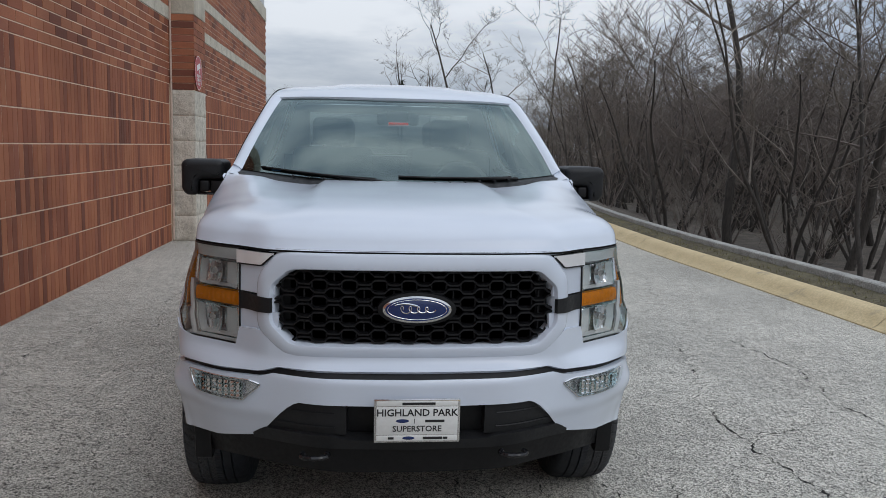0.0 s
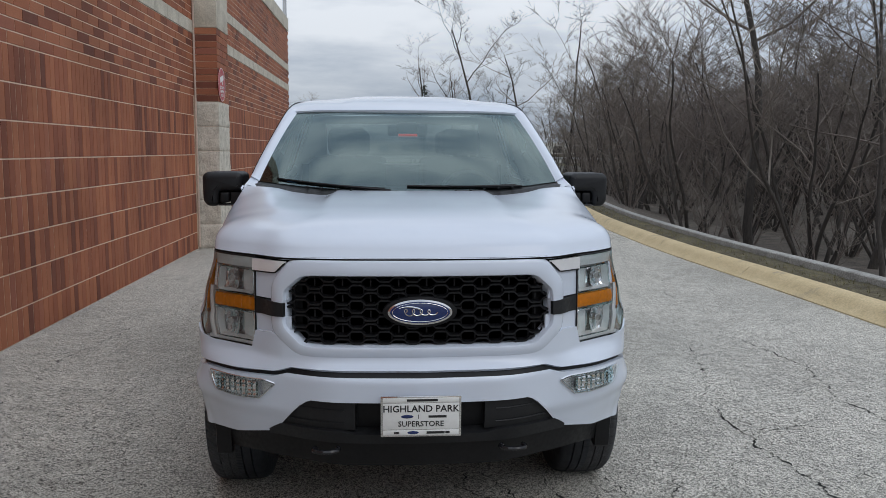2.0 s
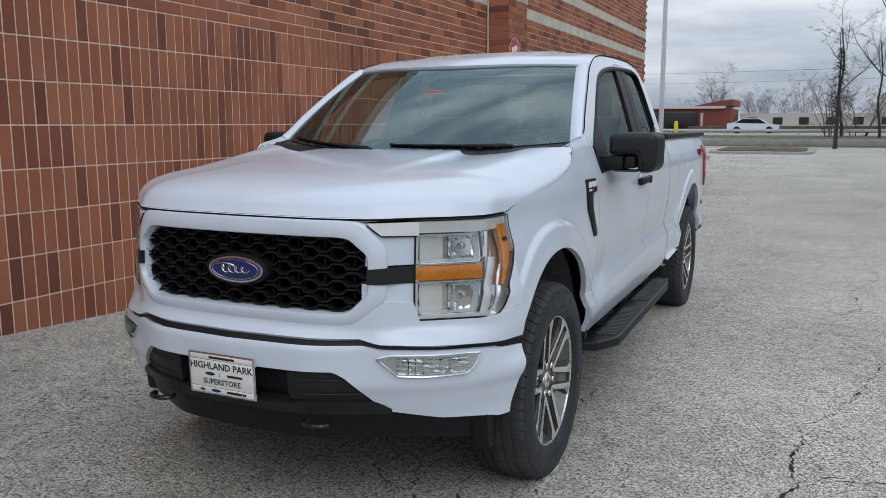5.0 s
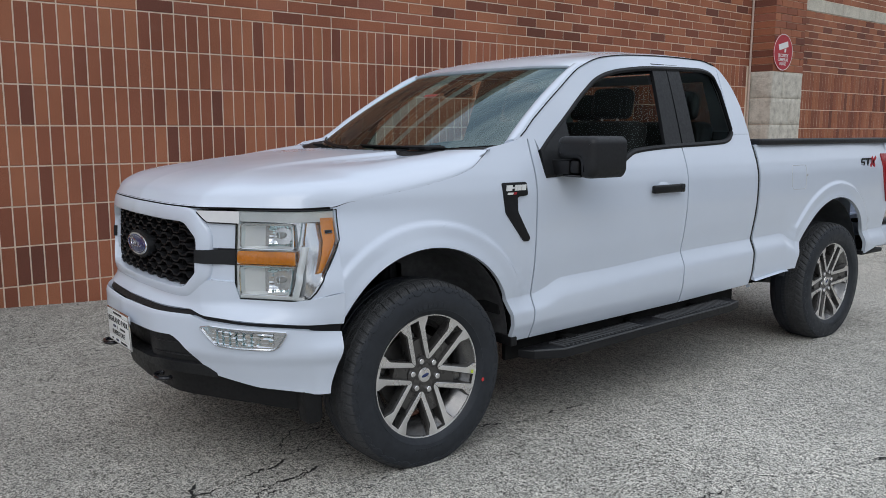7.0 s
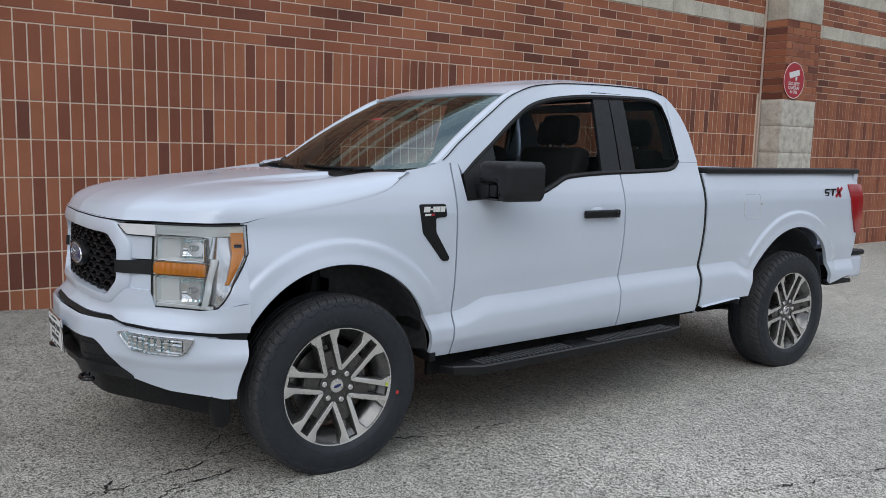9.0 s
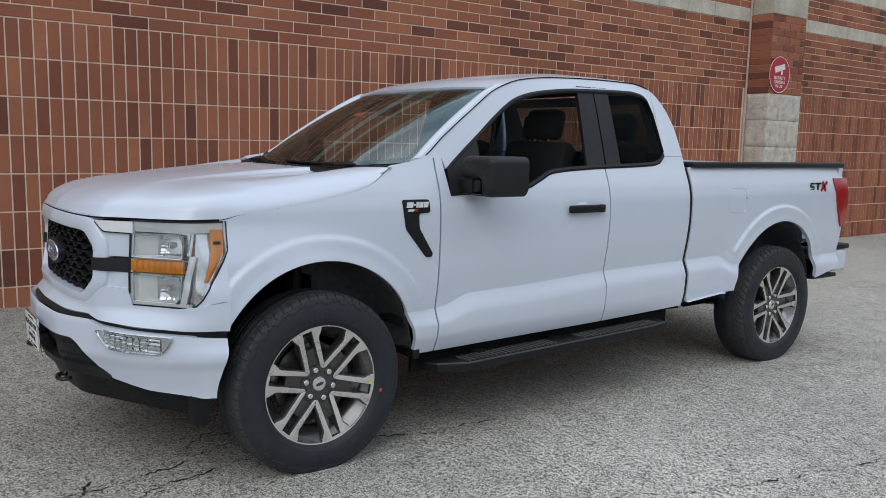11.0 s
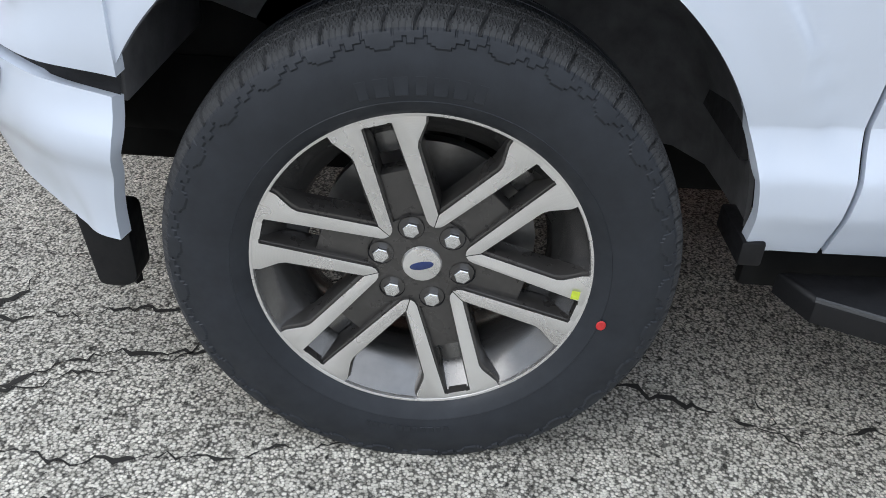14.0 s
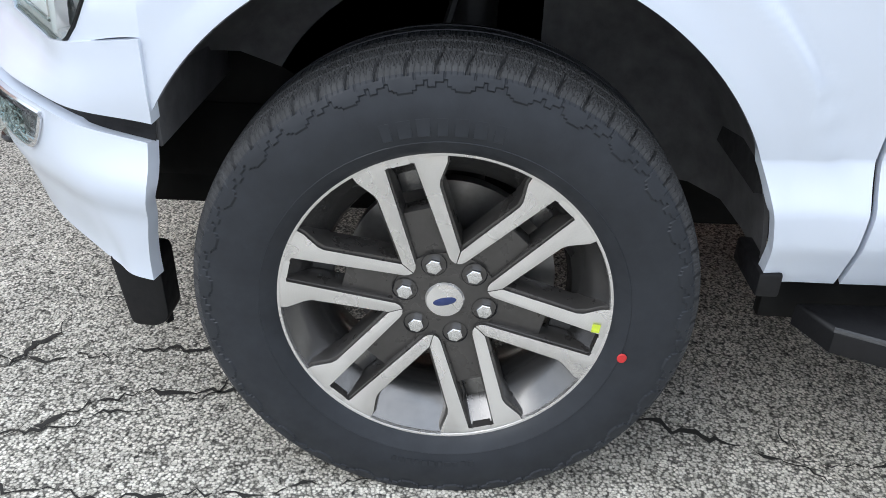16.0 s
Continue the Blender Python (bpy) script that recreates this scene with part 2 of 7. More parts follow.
PAINT = mat_paint()
BLACK = mat_plain("black_plastic", (0.007, 0.007, 0.008), 0.5, grain=180, bump=0.08, Specular_IOR_Level=0.3)
SATIN = mat_plain("dark_grey_plastic", (0.013, 0.0135, 0.015), 0.5, grain=220, bump=0.10, Specular_IOR_Level=0.35)
GLOSSBLACK = mat_plain("gloss_black_trim", (0.012, 0.012, 0.014), 0.12, grain=40)
VOID = mat_plain("underbody_black", (0.006, 0.006, 0.006), 0.85, grain=30, Specular_IOR_Level=0.2)
LINER = mat_plain("wheel_liner", (0.11, 0.11, 0.114), 0.5, grain=25, amount=0.5, bump=0.4)
CHROME = mat_plain("chrome", (0.80, 0.80, 0.81), 0.08, 1.0, grain=20, amount=0.06)
REFLECTOR = mat_plain("lamp_reflector", (0.93, 0.935, 0.95), 0.16, 0.25, grain=20, amount=0.08)
DARKCHROME = mat_plain("smoked_chrome", (0.72, 0.72, 0.735), 0.13, 0.85, grain=30, amount=0.1)
LAMPDARK = mat_plain("lamp_inner_grey", (0.55, 0.54, 0.53), 0.20, 0.6, grain=40, amount=0.2)
LAMPGREY = mat_plain("lamp_bezel", (0.72, 0.72, 0.73), 0.25, 0.35, grain=40, amount=0.12)
AMBER = mat_plain("amber_plastic", (0.78, 0.26, 0.012), 0.2, grain=70, amount=0.25, Coat_Weight=0.5)
RED = mat_plain("red_lamp_plastic", (0.36, 0.010, 0.014), 0.18, grain=50, amount=0.25, Coat_Weight=0.6)
REDPAINT = mat_plain("red_paint", (0.42, 0.018, 0.03), 0.4, grain=60, amount=0.12)
WHITEPLATE = mat_plain("white_plate", (0.78, 0.78, 0.76), 0.4, grain=80, amount=0.05)
BLUE = mat_plain("blue_enamel", (0.012, 0.028, 0.12), 0.2, grain=60, amount=0.15, Coat_Weight=0.5)
RUBBER = mat_rubber()
# tread base is lightened to carry the light its upward faces catch
TREAD = mat_plain("dusty_tread_rubber", (0.050, 0.051, 0.053), 0.76, grain=90, amount=0.3, bump=0.1, Specular_IOR_Level=0.3)
MACHINED = mat_machined()
BARREL = mat_plain("painted_barrel_grey", (0.19, 0.187, 0.185), 0.24, 0.85, grain=30, amount=0.15)
WHEELGREY = mat_plain("painted_wheel_grey", (0.070, 0.066, 0.063), 0.30, 0.5, grain=90, amount=0.15, Coat_Weight=0.4)
STEEL = mat_plain("bare_steel", (0.30, 0.29, 0.28), 0.38, 0.9, grain=60, amount=0.2)
FABRIC = mat_plain("dark_seat_fabric", (0.012, 0.012, 0.013), 0.95, grain=260, amount=0.4, bump=0.2)
INTERIOR = mat_plain("dark_interior", (0.013, 0.013, 0.014), 0.8, grain=120, bump=0.1)
GALV = mat_plain("galvanised_inner_panel", (0.07, 0.075, 0.082), 0.6, 0.2, grain=20, amount=0.35)
PANE = mat_pane("clear_glass", (0.52, 0.60, 0.57), 2.1)
PRIVACY = mat_pane("side_glass", (0.72, 0.75, 0.73), 1.10)
DARKPANE = mat_pane("dark_tinted_glass", (0.24, 0.25, 0.24), 1.10)
LENS = mat_pane("lamp_lens", (0.96, 0.965, 0.97), 1.45)
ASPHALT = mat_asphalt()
BRICK = mat_brick()
MORTAR = mat_plain("mortar", (0.76, 0.615, 0.485), 0.95, grain=120, amount=0.12, bump=0.2)
STONE = mat_stone()
BAND = mat_band()
KERB = mat_kerb()
CONCRETE = mat_dirt("concrete", (0.26, 0.25, 0.23), (0.36, 0.35, 0.325), (0.44, 0.43, 0.40), 4.0)
VERGE = mat_dirt("winter_verge", (0.045, 0.036, 0.022), (0.10, 0.085, 0.05), (0.17, 0.145, 0.085), 3.0)
LITTER = mat_dirt("leaf_litter", (0.06, 0.05, 0.04), (0.115, 0.096, 0.078), (0.20, 0.17, 0.14), 2.5)
LAWN = mat_dirt("winter_grass", (0.06, 0.055, 0.03), (0.12, 0.105, 0.055), (0.17, 0.15, 0.085), 1.5)
BARK = mat_bark("grey_bark", (0.030, 0.026, 0.023), (0.080, 0.069, 0.060))
BRUSH = mat_bark("brown_twigs", (0.105, 0.086, 0.076), (0.225, 0.188, 0.165))
TAN = mat_bark("tan_twigs", (0.115, 0.090, 0.073), (0.235, 0.19, 0.155))
PALE = mat_bark("pale_twigs", (0.14, 0.12, 0.102), (0.27, 0.235, 0.20))
YELLOW = mat_plain("yellow_paint", (0.68, 0.52, 0.03), 0.45, grain=40, amount=0.12)
GREYPAINT = mat_plain("light_grey_paint", (0.50, 0.52, 0.54), 0.4, grain=30, amount=0.1)
CRACK = mat_plain("open_crack", (0.020, 0.019, 0.017), 1.0, grain=50, amount=0.4)


# ---- mesh helpers ----
def finish(bm, angle=35.0):
    """Smooth faces, with sharp edges where the surface turns hard."""
    bm.normal_update()
    for f in bm.faces:
        f.smooth = True
    for e in bm.edges:
        e.smooth = not (e.is_manifold and len(e.link_faces) == 2 and e.calc_face_angle(0.0) > radians(angle))


def obj(name, bm, mats, parent=None, label="", angle=35.0):
    finish(bm, angle)
    me = bpy.data.meshes.new(name)
    bm.to_mesh(me)
    bm.free()
    for m in mats if isinstance(mats, (list, tuple)) else [mats]:
        me.materials.append(m)
    ob = new(name, me)
    if parent:
        ob.parent = parent
    if label:
        tagged(ob, label)
    return ob


def part(name, bm, mats, parent, label="", angle=35.0):
    return obj(name, bm, mats, parent, label, angle)


def thing(name, bm, mats, label, category, group="", kind="", angle=35.0):
    return tagged(obj(name, bm, mats, None, "", angle), label, category, group, kind)


def empty(name, label, category, group="", at=None):
    ob = new(name)
    if at is not None:
        ob.matrix_basis = at
    return tagged(ob, label, category, group)


def share(ob, parent, m):
    """A further object on ob's mesh, under parent, at the pose m."""
    o = new(ob.name.split(".")[0], ob.data)
    o.parent = parent
    o.matrix_basis = m
    return o


def add_box(bm, x0, x1, y0, y1, z0, z1, bevel=0.0, segments=2):
    b = bmesh.new()
    bmesh.ops.create_cube(b, size=1.0)
    for v in b.verts:
        v.co = Vector(((x0 + x1) / 2 + v.co.x * (x1 - x0), (y0 + y1) / 2 + v.co.y * (y1 - y0), (z0 + z1) / 2 + v.co.z * (z1 - z0)))
    if bevel:
        bmesh.ops.bevel(b, geom=b.edges[:], offset=bevel, segments=segments, profile=0.5, affect="EDGES")
    join_bm(bm, b)
    return bm


def join_bm(bm, b, m=None, mat=None):
    if m is not None:
        b.transform(m)
    vs = [bm.verts.new(v.co) for v in b.verts]
    b.verts.index_update()
    for f in b.faces:
        try:
            nf = bm.faces.new([vs[v.index] for v in f.verts])
            nf.material_index = f.material_index if mat is None else mat
        except ValueError:
            pass
    b.free()
    return bm


def box(x0, x1, y0, y1, z0, z1, bevel=0.0, segments=2):
    return add_box(bmesh.new(), x0, x1, y0, y1, z0, z1, bevel, segments)


def add_tube(bm, pts, radii, sides=8, cap=True):
    """A tube along pts."""
    pts = [Vector(p) for p in pts]
    if isinstance(radii, (int, float)):
        radii = [radii] * len(pts)
    rings, ref = [], None
    for i, p in enumerate(pts):
        t = (pts[min(i + 1, len(pts) - 1)] - pts[max(i - 1, 0)]).normalized()
        if ref is None:
            ref = t.orthogonal().normalized()
        ref = (ref - t * ref.dot(t)).normalized()
        bi = t.cross(ref)
        rings.append([bm.verts.new(p + (ref * math.cos(a) + bi * math.sin(a)) * radii[i]) for a in (2 * math.pi * k / sides for k in range(sides))])
    for a, b in zip(rings, rings[1:]):
        for k in range(sides):
            bm.faces.new((a[k], a[(k + 1) % sides], b[(k + 1) % sides], b[k]))
    if cap:
        bm.faces.new(rings[0][::-1])
        bm.faces.new(rings[-1])
    return bm


def add_prism(bm, outline, lift, bevel=0.0, segments=2):
    """A closed outline of 3D points, drawn out along lift. The face at the lifted end is the front."""
    b = bmesh.new()
    lift = Vector(lift)
    low = [b.verts.new(p) for p in outline]
    high = [b.verts.new(Vector(p) + lift) for p in outline]
    b.faces.new(low[::-1])
    top = b.faces.new(high)
    n = len(low)
    for i in range(n):
        b.faces.new((low[i], low[(i + 1) % n], high[(i + 1) % n], high[i]))
    bmesh.ops.recalc_face_normals(b, faces=b.faces[:])
    if bevel:
        bmesh.ops.bevel(b, geom=list(top.edges), offset=bevel, segments=segments, profile=0.5, affect="EDGES")
    return join_bm(bm, b)


def add_lathe(bm, profile, axis="x", steps=48, arc=(0.0, 2 * math.pi), center=(0, 0, 0)):
    """profile: (along the axis, radius) pairs, turned about the axis."""
    full = abs(arc[1] - arc[0] - 2 * math.pi) < 1e-6
    n = steps if full else steps + 1
    rings = []
    for k in range(n):
        a = arc[0] + (arc[1] - arc[0]) * k / steps
        c, s = math.cos(a), math.sin(a)
        ring = []
        for h, r in profile:
            p = {"x": (h, r * c, r * s), "y": (r * s, h, r * c), "z": (r * c, r * s, h)}[axis]
            ring.append(bm.verts.new(Vector(p) + Vector(center)))
        rings.append(ring)
    for k in range(n if full else n - 1):
        a, b = rings[k], rings[(k + 1) % n]
        for i in range(len(profile) - 1):
            bm.faces.new((a[i], a[i + 1], b[i + 1], b[i]))
    return bm


def grid_bm(rows, close=False):
    """A skin through rows of points."""
    bm = bmesh.new()
    vs = [[bm.verts.new(p) for p in r] for r in rows]
    for a, b in zip(vs, vs[1:]):
        for i in range(len(a) - 1):
            try:
                bm.faces.new((a[i], a[i + 1], b[i + 1], b[i]))
            except ValueError:
                pass
    bmesh.ops.remove_doubles(bm, verts=bm.verts[:], dist=0.0004)
    bmesh.ops.dissolve_degenerate(bm, dist=0.0003, edges=bm.edges[:])
    return bm


def outward(bm, way):
    """Turn all faces so that the skin as a whole faces way."""
    bm.normal_update()
    s = sum((f.normal.dot(Vector(way)) * f.calc_area() for f in bm.faces), 0.0)
    if s < 0:
        bmesh.ops.reverse_faces(bm, faces=bm.faces[:])
    return bm


def flange(bm, depth=0.018, rim=0.003):
    """A rounded lip round the skin's border, turned in by depth."""
    bm.normal_update()
    nor = {v: v.normal.copy() for v in bm.verts}
    for k, d in ((0, rim), (1, depth)):
        edges = [e for e in bm.edges if e.is_boundary]
        made = bmesh.ops.extrude_edge_only(bm, edges=edges)["geom"]
        fresh = [g for g in made if isinstance(g, bmesh.types.BMVert)]
        old = {v: next((e.other_vert(v) for e in v.link_edges if e.other_vert(v) in nor), None) for v in fresh}
        for v in fresh:
            o = old[v]
            n = nor[o] if o else v.normal
            v.co -= n * d
        for v in fresh:
            nor[v] = nor[old[v]] if old[v] else v.normal.copy()
    return bm


def curve(pts):
    """A smooth function through (x, y) pairs, with no overshoot."""
    xs, ys = np.array([p[0] for p in pts], float), np.array([p[1] for p in pts], float)
    h, d = np.diff(xs), np.diff(ys) / np.diff(xs)
    m = np.zeros(len(xs))
    m[0], m[-1] = d[0], d[-1]
    for i in range(1, len(xs) - 1):
        m[i] = 0 if d[i - 1] * d[i] <= 0 else 2 * d[i - 1] * d[i] / (d[i - 1] + d[i])

    def at(x):
        x = min(max(x, xs[0]), xs[-1])
        i = min(int(np.searchsorted(xs, x, side="right")) - 1, len(h) - 1)
        t = (x - xs[i]) / h[i]
        return float((1 + 2 * t) * (1 - t) ** 2 * ys[i] + t * (1 - t) ** 2 * h[i] * m[i] + t * t * (3 - 2 * t) * ys[i + 1] + t * t * (t - 1) * h[i] * m[i + 1])

    return at


def line(pts):
    xs, ys = [p[0] for p in pts], [p[1] for p in pts]
    return lambda x: float(np.interp(x, xs, ys))


def smooth(a, b, x):
    t = min(max((x - a) / (b - a), 0.0), 1.0)
    return t * t * (3 - 2 * t)


def span(a, b, n):
    return [a + (b - a) * i / (n - 1) for i in range(n)]


def mirrored(bm):
    b = bm.copy()
    b.transform(Matrix.Diagonal((-1, 1, 1, 1)))
    bmesh.ops.reverse_faces(b, faces=b.faces[:])
    return b


def both(name, bm, mats, parent, label="", angle=35.0):
    """The part for the driver's side and its mirror image for the other."""
    other = mirrored(bm)
    return part(name, bm, mats, parent, label, angle), part(name, other, mats, parent, label, angle)


def text_bm(words, size, depth=0.001, bold=0.0):
    """Raised letters as a mesh, standing in the x, z plane, centred, facing -y."""
    cu = bpy.data.curves.new("letters", "FONT")
    cu.body, cu.size, cu.align_x, cu.align_y = words, size, "CENTER", "CENTER"
    cu.extrude, cu.offset, cu.resolution_u = depth, bold, 2
    ob = bpy.data.objects.new("letters", cu)
    me = bpy.data.meshes.new_from_object(ob)
    bm = bmesh.new()
    bm.from_mesh(me)
    bpy.data.objects.remove(ob)
    bpy.data.meshes.remove(me)
    bm.transform(Matrix.Rotation(radians(90), 4, "X"))
    return bm


# ---- ground ----
WALL_X = -3.17


def ground_z(x, y):
    """The lane is level under the truck and lifts a little towards the wall, ahead of the truck."""
    return 0.046 * max(0.0, min(1.6 - y, 5.0)) * smooth(-1.2, -3.1, x)


kerb_x = curve([(-70, 6.5), (-20, 4.9), (0.0, 4.52), (5.0, 4.44), (8.4, 4.33), (12, 4.42), (17, 4.85), (25, 6.1), (40, 8.4), (60, 11.5)])


def build_ground():
    ys = [-600, -200, -70, -40, -20] + span(-9, 24, 67) + [27, 30, 35, 40, 45, 50, 55, 60, 80, 160, 320, 700]
    rows = []
    for y in ys:
        k = kerb_x(max(-60, min(60, y)))
        row = [(x, y, ground_z(x, y) if x == -4 else 0.0) for x in (-600, -200, -60, -20, -8, -4)]
        row += [(x, y, ground_z(x, y)) for x in span(-3.9, k + 0.2, 29)]
        row += [(k + dx, y, z if y < 58 else 0.0) for dx, z in ((0.6, -0.10), (1.4, -0.35), (2.5, -0.65), (4.0, -1.05), (7.0, -1.15), (12, -1.0), (20, -0.6), (32, 0.0), (48, 0.6), (70, 0.9), (600, 1.0))]
        rows.append(row)
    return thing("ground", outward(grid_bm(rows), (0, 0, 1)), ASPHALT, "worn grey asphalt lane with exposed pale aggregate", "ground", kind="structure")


build_ground()


def crack(points, width, seed, name_label="thin ragged dark crack in the asphalt"):
    """A ragged, branching ribbon that follows points on the ground."""
    rng = random.Random(seed)
    bm = bmesh.new()
    fine = []
    for (xa, ya), (xb, yb) in zip(points, points[1:]):
        n = max(2, int(math.hypot(xb - xa, yb - ya) / 0.014))
        for i in range(n):
            t = i / n
            fine.append((xa + (xb - xa) * t + rng.uniform(-0.004, 0.004), ya + (yb - ya) * t + rng.uniform(-0.004, 0.004)))
    fine.append(points[-1])
    left, right = [], []
    drift = 0.0
    for i, (x, y) in enumerate(fine):
        xa, ya = fine[max(i - 1, 0)]
        xb, yb = fine[min(i + 1, len(fine) - 1)]
        d = Vector((xb - xa, yb - ya)).normalized()
        n = Vector((-d.y, d.x))
        drift = drift * 0.8 + rng.uniform(-1, 1) * 0.013
        w = 0.95 * width * (max(0.0, noise.noise(Vector((x * 14, y * 14, seed))) * 2.4 + 0.12) + rng.random() ** 2 * 0.7) * (min(1.0, i / 6, (len(fine) - 1 - i) / 6) * 0.8 + 0.12) / 2
        for side, s in ((left, 1), (right, -1)):
            px, py = x + n.x * (drift + s * w), y + n.y * (drift + s * w)
            side.append(bm.verts.new((px, py, ground_z(px, py) + 0.003)))
    for i in range(len(fine) - 1):
        bm.faces.new((left[i], left[i + 1], right[i + 1], right[i]))
    return thing("pavement_crack", outward(bm, (0, 0, 1)), CRACK, name_label, "crack", "cracks in the asphalt", "stuff")


# ---- truck: shape of the body ----
side_profile = curve([(0.44, 0.880), (0.47, 0.905), (0.52, 0.927), (0.60, 0.946), (0.69, 0.9510), (0.786, 0.9188), (0.790, 0.9178), (0.796, 0.9186), (0.95, 0.942), (1.10, 0.952),
                      (1.20, 0.950), (1.28, 0.936), (1.34, 0.916), (1.40, 0.893), (1.60, 0.826), (1.80, 0.755), (1.88, 0.722), (1.92, 0.694), (1.96, 0.64)])
front_taper = curve([(-0.70, 0.10), (-0.44, 0.048), (-0.20, 0.032), (0.0, 0.022), (0.40, 0.010), (0.66, 0.0), (5.0, 0.0)])
crease = curve([(-1.0, 0.695), (0.64, 0.697), (0.73, 0.715), (0.80, 0.742), (0.86, 0.757), (1.2, 0.766), (1.86, 0.795), (2.56, 0.808), (2.96, 0.815), (3.02, 0.80), (3.12, 0.752), (3.2, 0.742), (5.0, 0.742)])
F_ARCH, R_ARCH = (0.0, 0.475, 0.512), (3.655, 0.500, 0.525)


def flare(y, z, arch, wide=0.118, out=0.016):
    cy, cz, r = arch
    d = math.hypot(y - cy, z - cz) - r
    return out * (1 - smooth(wide - 0.022, wide, d)) * smooth(0.58, 0.76, z) + 0.006 * smooth(0.05, 0.0, d) if d < wide and z > 0.47 else 0.0


def side_x(y, z):
    """Half the width of the body at (y, z)."""
    x = side_profile(z - crease_shift(y, z)) - front_taper(y) * smooth(0.72, 1.18, z) - (0.034 - 0.030 * smooth(1.17, 0.98, z)) * smooth(0.3, -0.44, y)
    x += flare(y, z, F_ARCH) + flare(y, z, R_ARCH)
    if y > 2.6:
        x -= 0.012 * smooth(3.9, 4.55, y)
    return x


def arch_z(y, arch, floor):
    cy, cz, r = arch
    d = r * r - (y - cy) ** 2
    return max(floor, cz + math.sqrt(d)) if d > 0 else floor


def arch_columns(arch, a0, a1, n):
    cy, _, r = arch
    return [cy - r * math.cos(radians(a)) for a in span(a0, a1, n)]


def crease_shift(y, z):
    """How far the side's crease lies from its middle height, fading out above and below."""
    return (crease(y) - 0.79) * smooth(0.50, 0.66, z) * smooth(1.12, 0.86, z)


def skin(ys, lo, hi, levels, surf, follow=False):
    """A skin over columns ys, between the heights lo(y) and hi(y), with rows at the given levels."""
    rows = []
    for y in ys:
        a, b = lo(y), hi(y)
        rows.append([surf(y, min(max(z + (crease_shift(y, z) if follow else 0.0), a), b)) for z in [a] + levels + [b]])
    return grid_bm(rows)


LEVELS = sorted(set([round(0.47 + 0.0075 * i, 4) for i in range(132)] + [0.786, 0.790, 0.794, 0.80]))


def S(y, z):
    return (side_x(y, z), y, z)


roof_rail = curve([(0.34, 1.405), (0.57, 1.45), (0.72, 1.555), (0.94, 1.70), (1.15, 1.825), (1.35, 1.885), (1.62, 1.912), (2.0, 1.922), (2.27, 1.918), (2.41, 1.885), (2.495, 1.81), (2.572, 1.66), (2.603, 1.46)])
win_low = curve([(0.71, 1.265), (1.22, 1.29), (1.32, 1.325), (1.44, 1.37), (1.71, 1.39), (2.29, 1.412), (2.37, 1.43), (2.42, 1.47)])
win_high = curve([(0.71, 1.40), (0.78, 1.455), (0.92, 1.555), (1.13, 1.705), (1.25, 1.775), (1.36, 1.81), (1.48, 1.832), (1.76, 1.858), (2.22, 1.868), (2.32, 1.855), (2.38, 1.81), (2.42, 1.50)])
hood_seam = curve([(-0.62, 1.178), (-0.44, 1.184), (-0.38, 1.198), (-0.2, 1.225), (0.0, 1.257), (0.25, 1.318), (0.34, 1.374), (0.385, 1.405)])

# plan of the nose: bumper height and grille height, from the middle (0) to the fender (1)
U = [0.0, 0.2, 0.4, 0.55, 0.7, 0.85, 1.0]
bump_x = curve(list(zip(U, [0.0, 0.30, 0.555, 0.72, 0.836, 0.914, 0.945])))
bump_y = curve(list(zip(U, [-1.020, -0.998, -0.885, -0.785, -0.665, -0.556, -0.44])))
nose_x = curve(list(zip(U, [0.0, 0.29, 0.515, 0.655, 0.785, 0.872, 0.905])))
nose_y = curve(list(zip(U, [-0.945, -0.932, -0.882, -0.768, -0.660, -0.565, -0.44])))


def nose(u, z, out=0.0):
    """A point of the nose's skin; out: metres proud of it."""
    s, a = (1 if u >= 0 else -1), abs(u)
    w = smooth(0.725, 0.80, z)
    x = bump_x(a) * (1 - w) + nose_x(a) * w
    y = bump_y(a) * (1 - w) + nose_y(a) * w
    tuck = 0.035 * smooth(0.60, 0.42, z) - 0.012 * smooth(0.9, 1.17, z)
    end = bump_x(1.0) * (1 - w) + nose_x(1.0) * w
    x += (side_x(-0.44, max(z, 0.56)) - end) * smooth(0.60, 1.0, a)
    e = 0.01
    a0, a1 = max(0.0, a - e), min(1.0, a + e)
    tx = (bump_x(a1) - bump_x(a0)) * (1 - w) + (nose_x(a1) - nose_x(a0)) * w
    ty = (bump_y(a1) - bump_y(a0)) * (1 - w) + (nose_y(a1) - nose_y(a0)) * w
    k = math.hypot(tx, ty) or 1.0
    nx, ny = ty / k, -tx / k
    x, y = x + nx * (out - max(tuck, 0)), y + ny * (out - max(tuck, 0)) - min(tuck, 0)
    y -= (0.050 * smooth(0.66, 0.43, z) + 0.012 * smooth(0.725, 0.69, z)) * smooth(0.80, 1.0, a)
    return (s * x, y, z)


def nose_u(x, z=1.0):
    lo, hi = 0.0, 1.0
    for _ in range(30):
        m = (lo + hi) / 2
        if abs(nose(m, z)[0]) < abs(x):
            lo = m
        else:
            hi = m
    return math.copysign(lo, x)


TRUCK = empty("pickup_truck", "white extended-cab pickup truck parked on grey asphalt", "pickup truck")

# fenders, doors and bed sides
GAP = 0.0048


def seam_trim(bm, depth=0.022):
    return flange(outward(bm, (1, 0, 0)), depth)


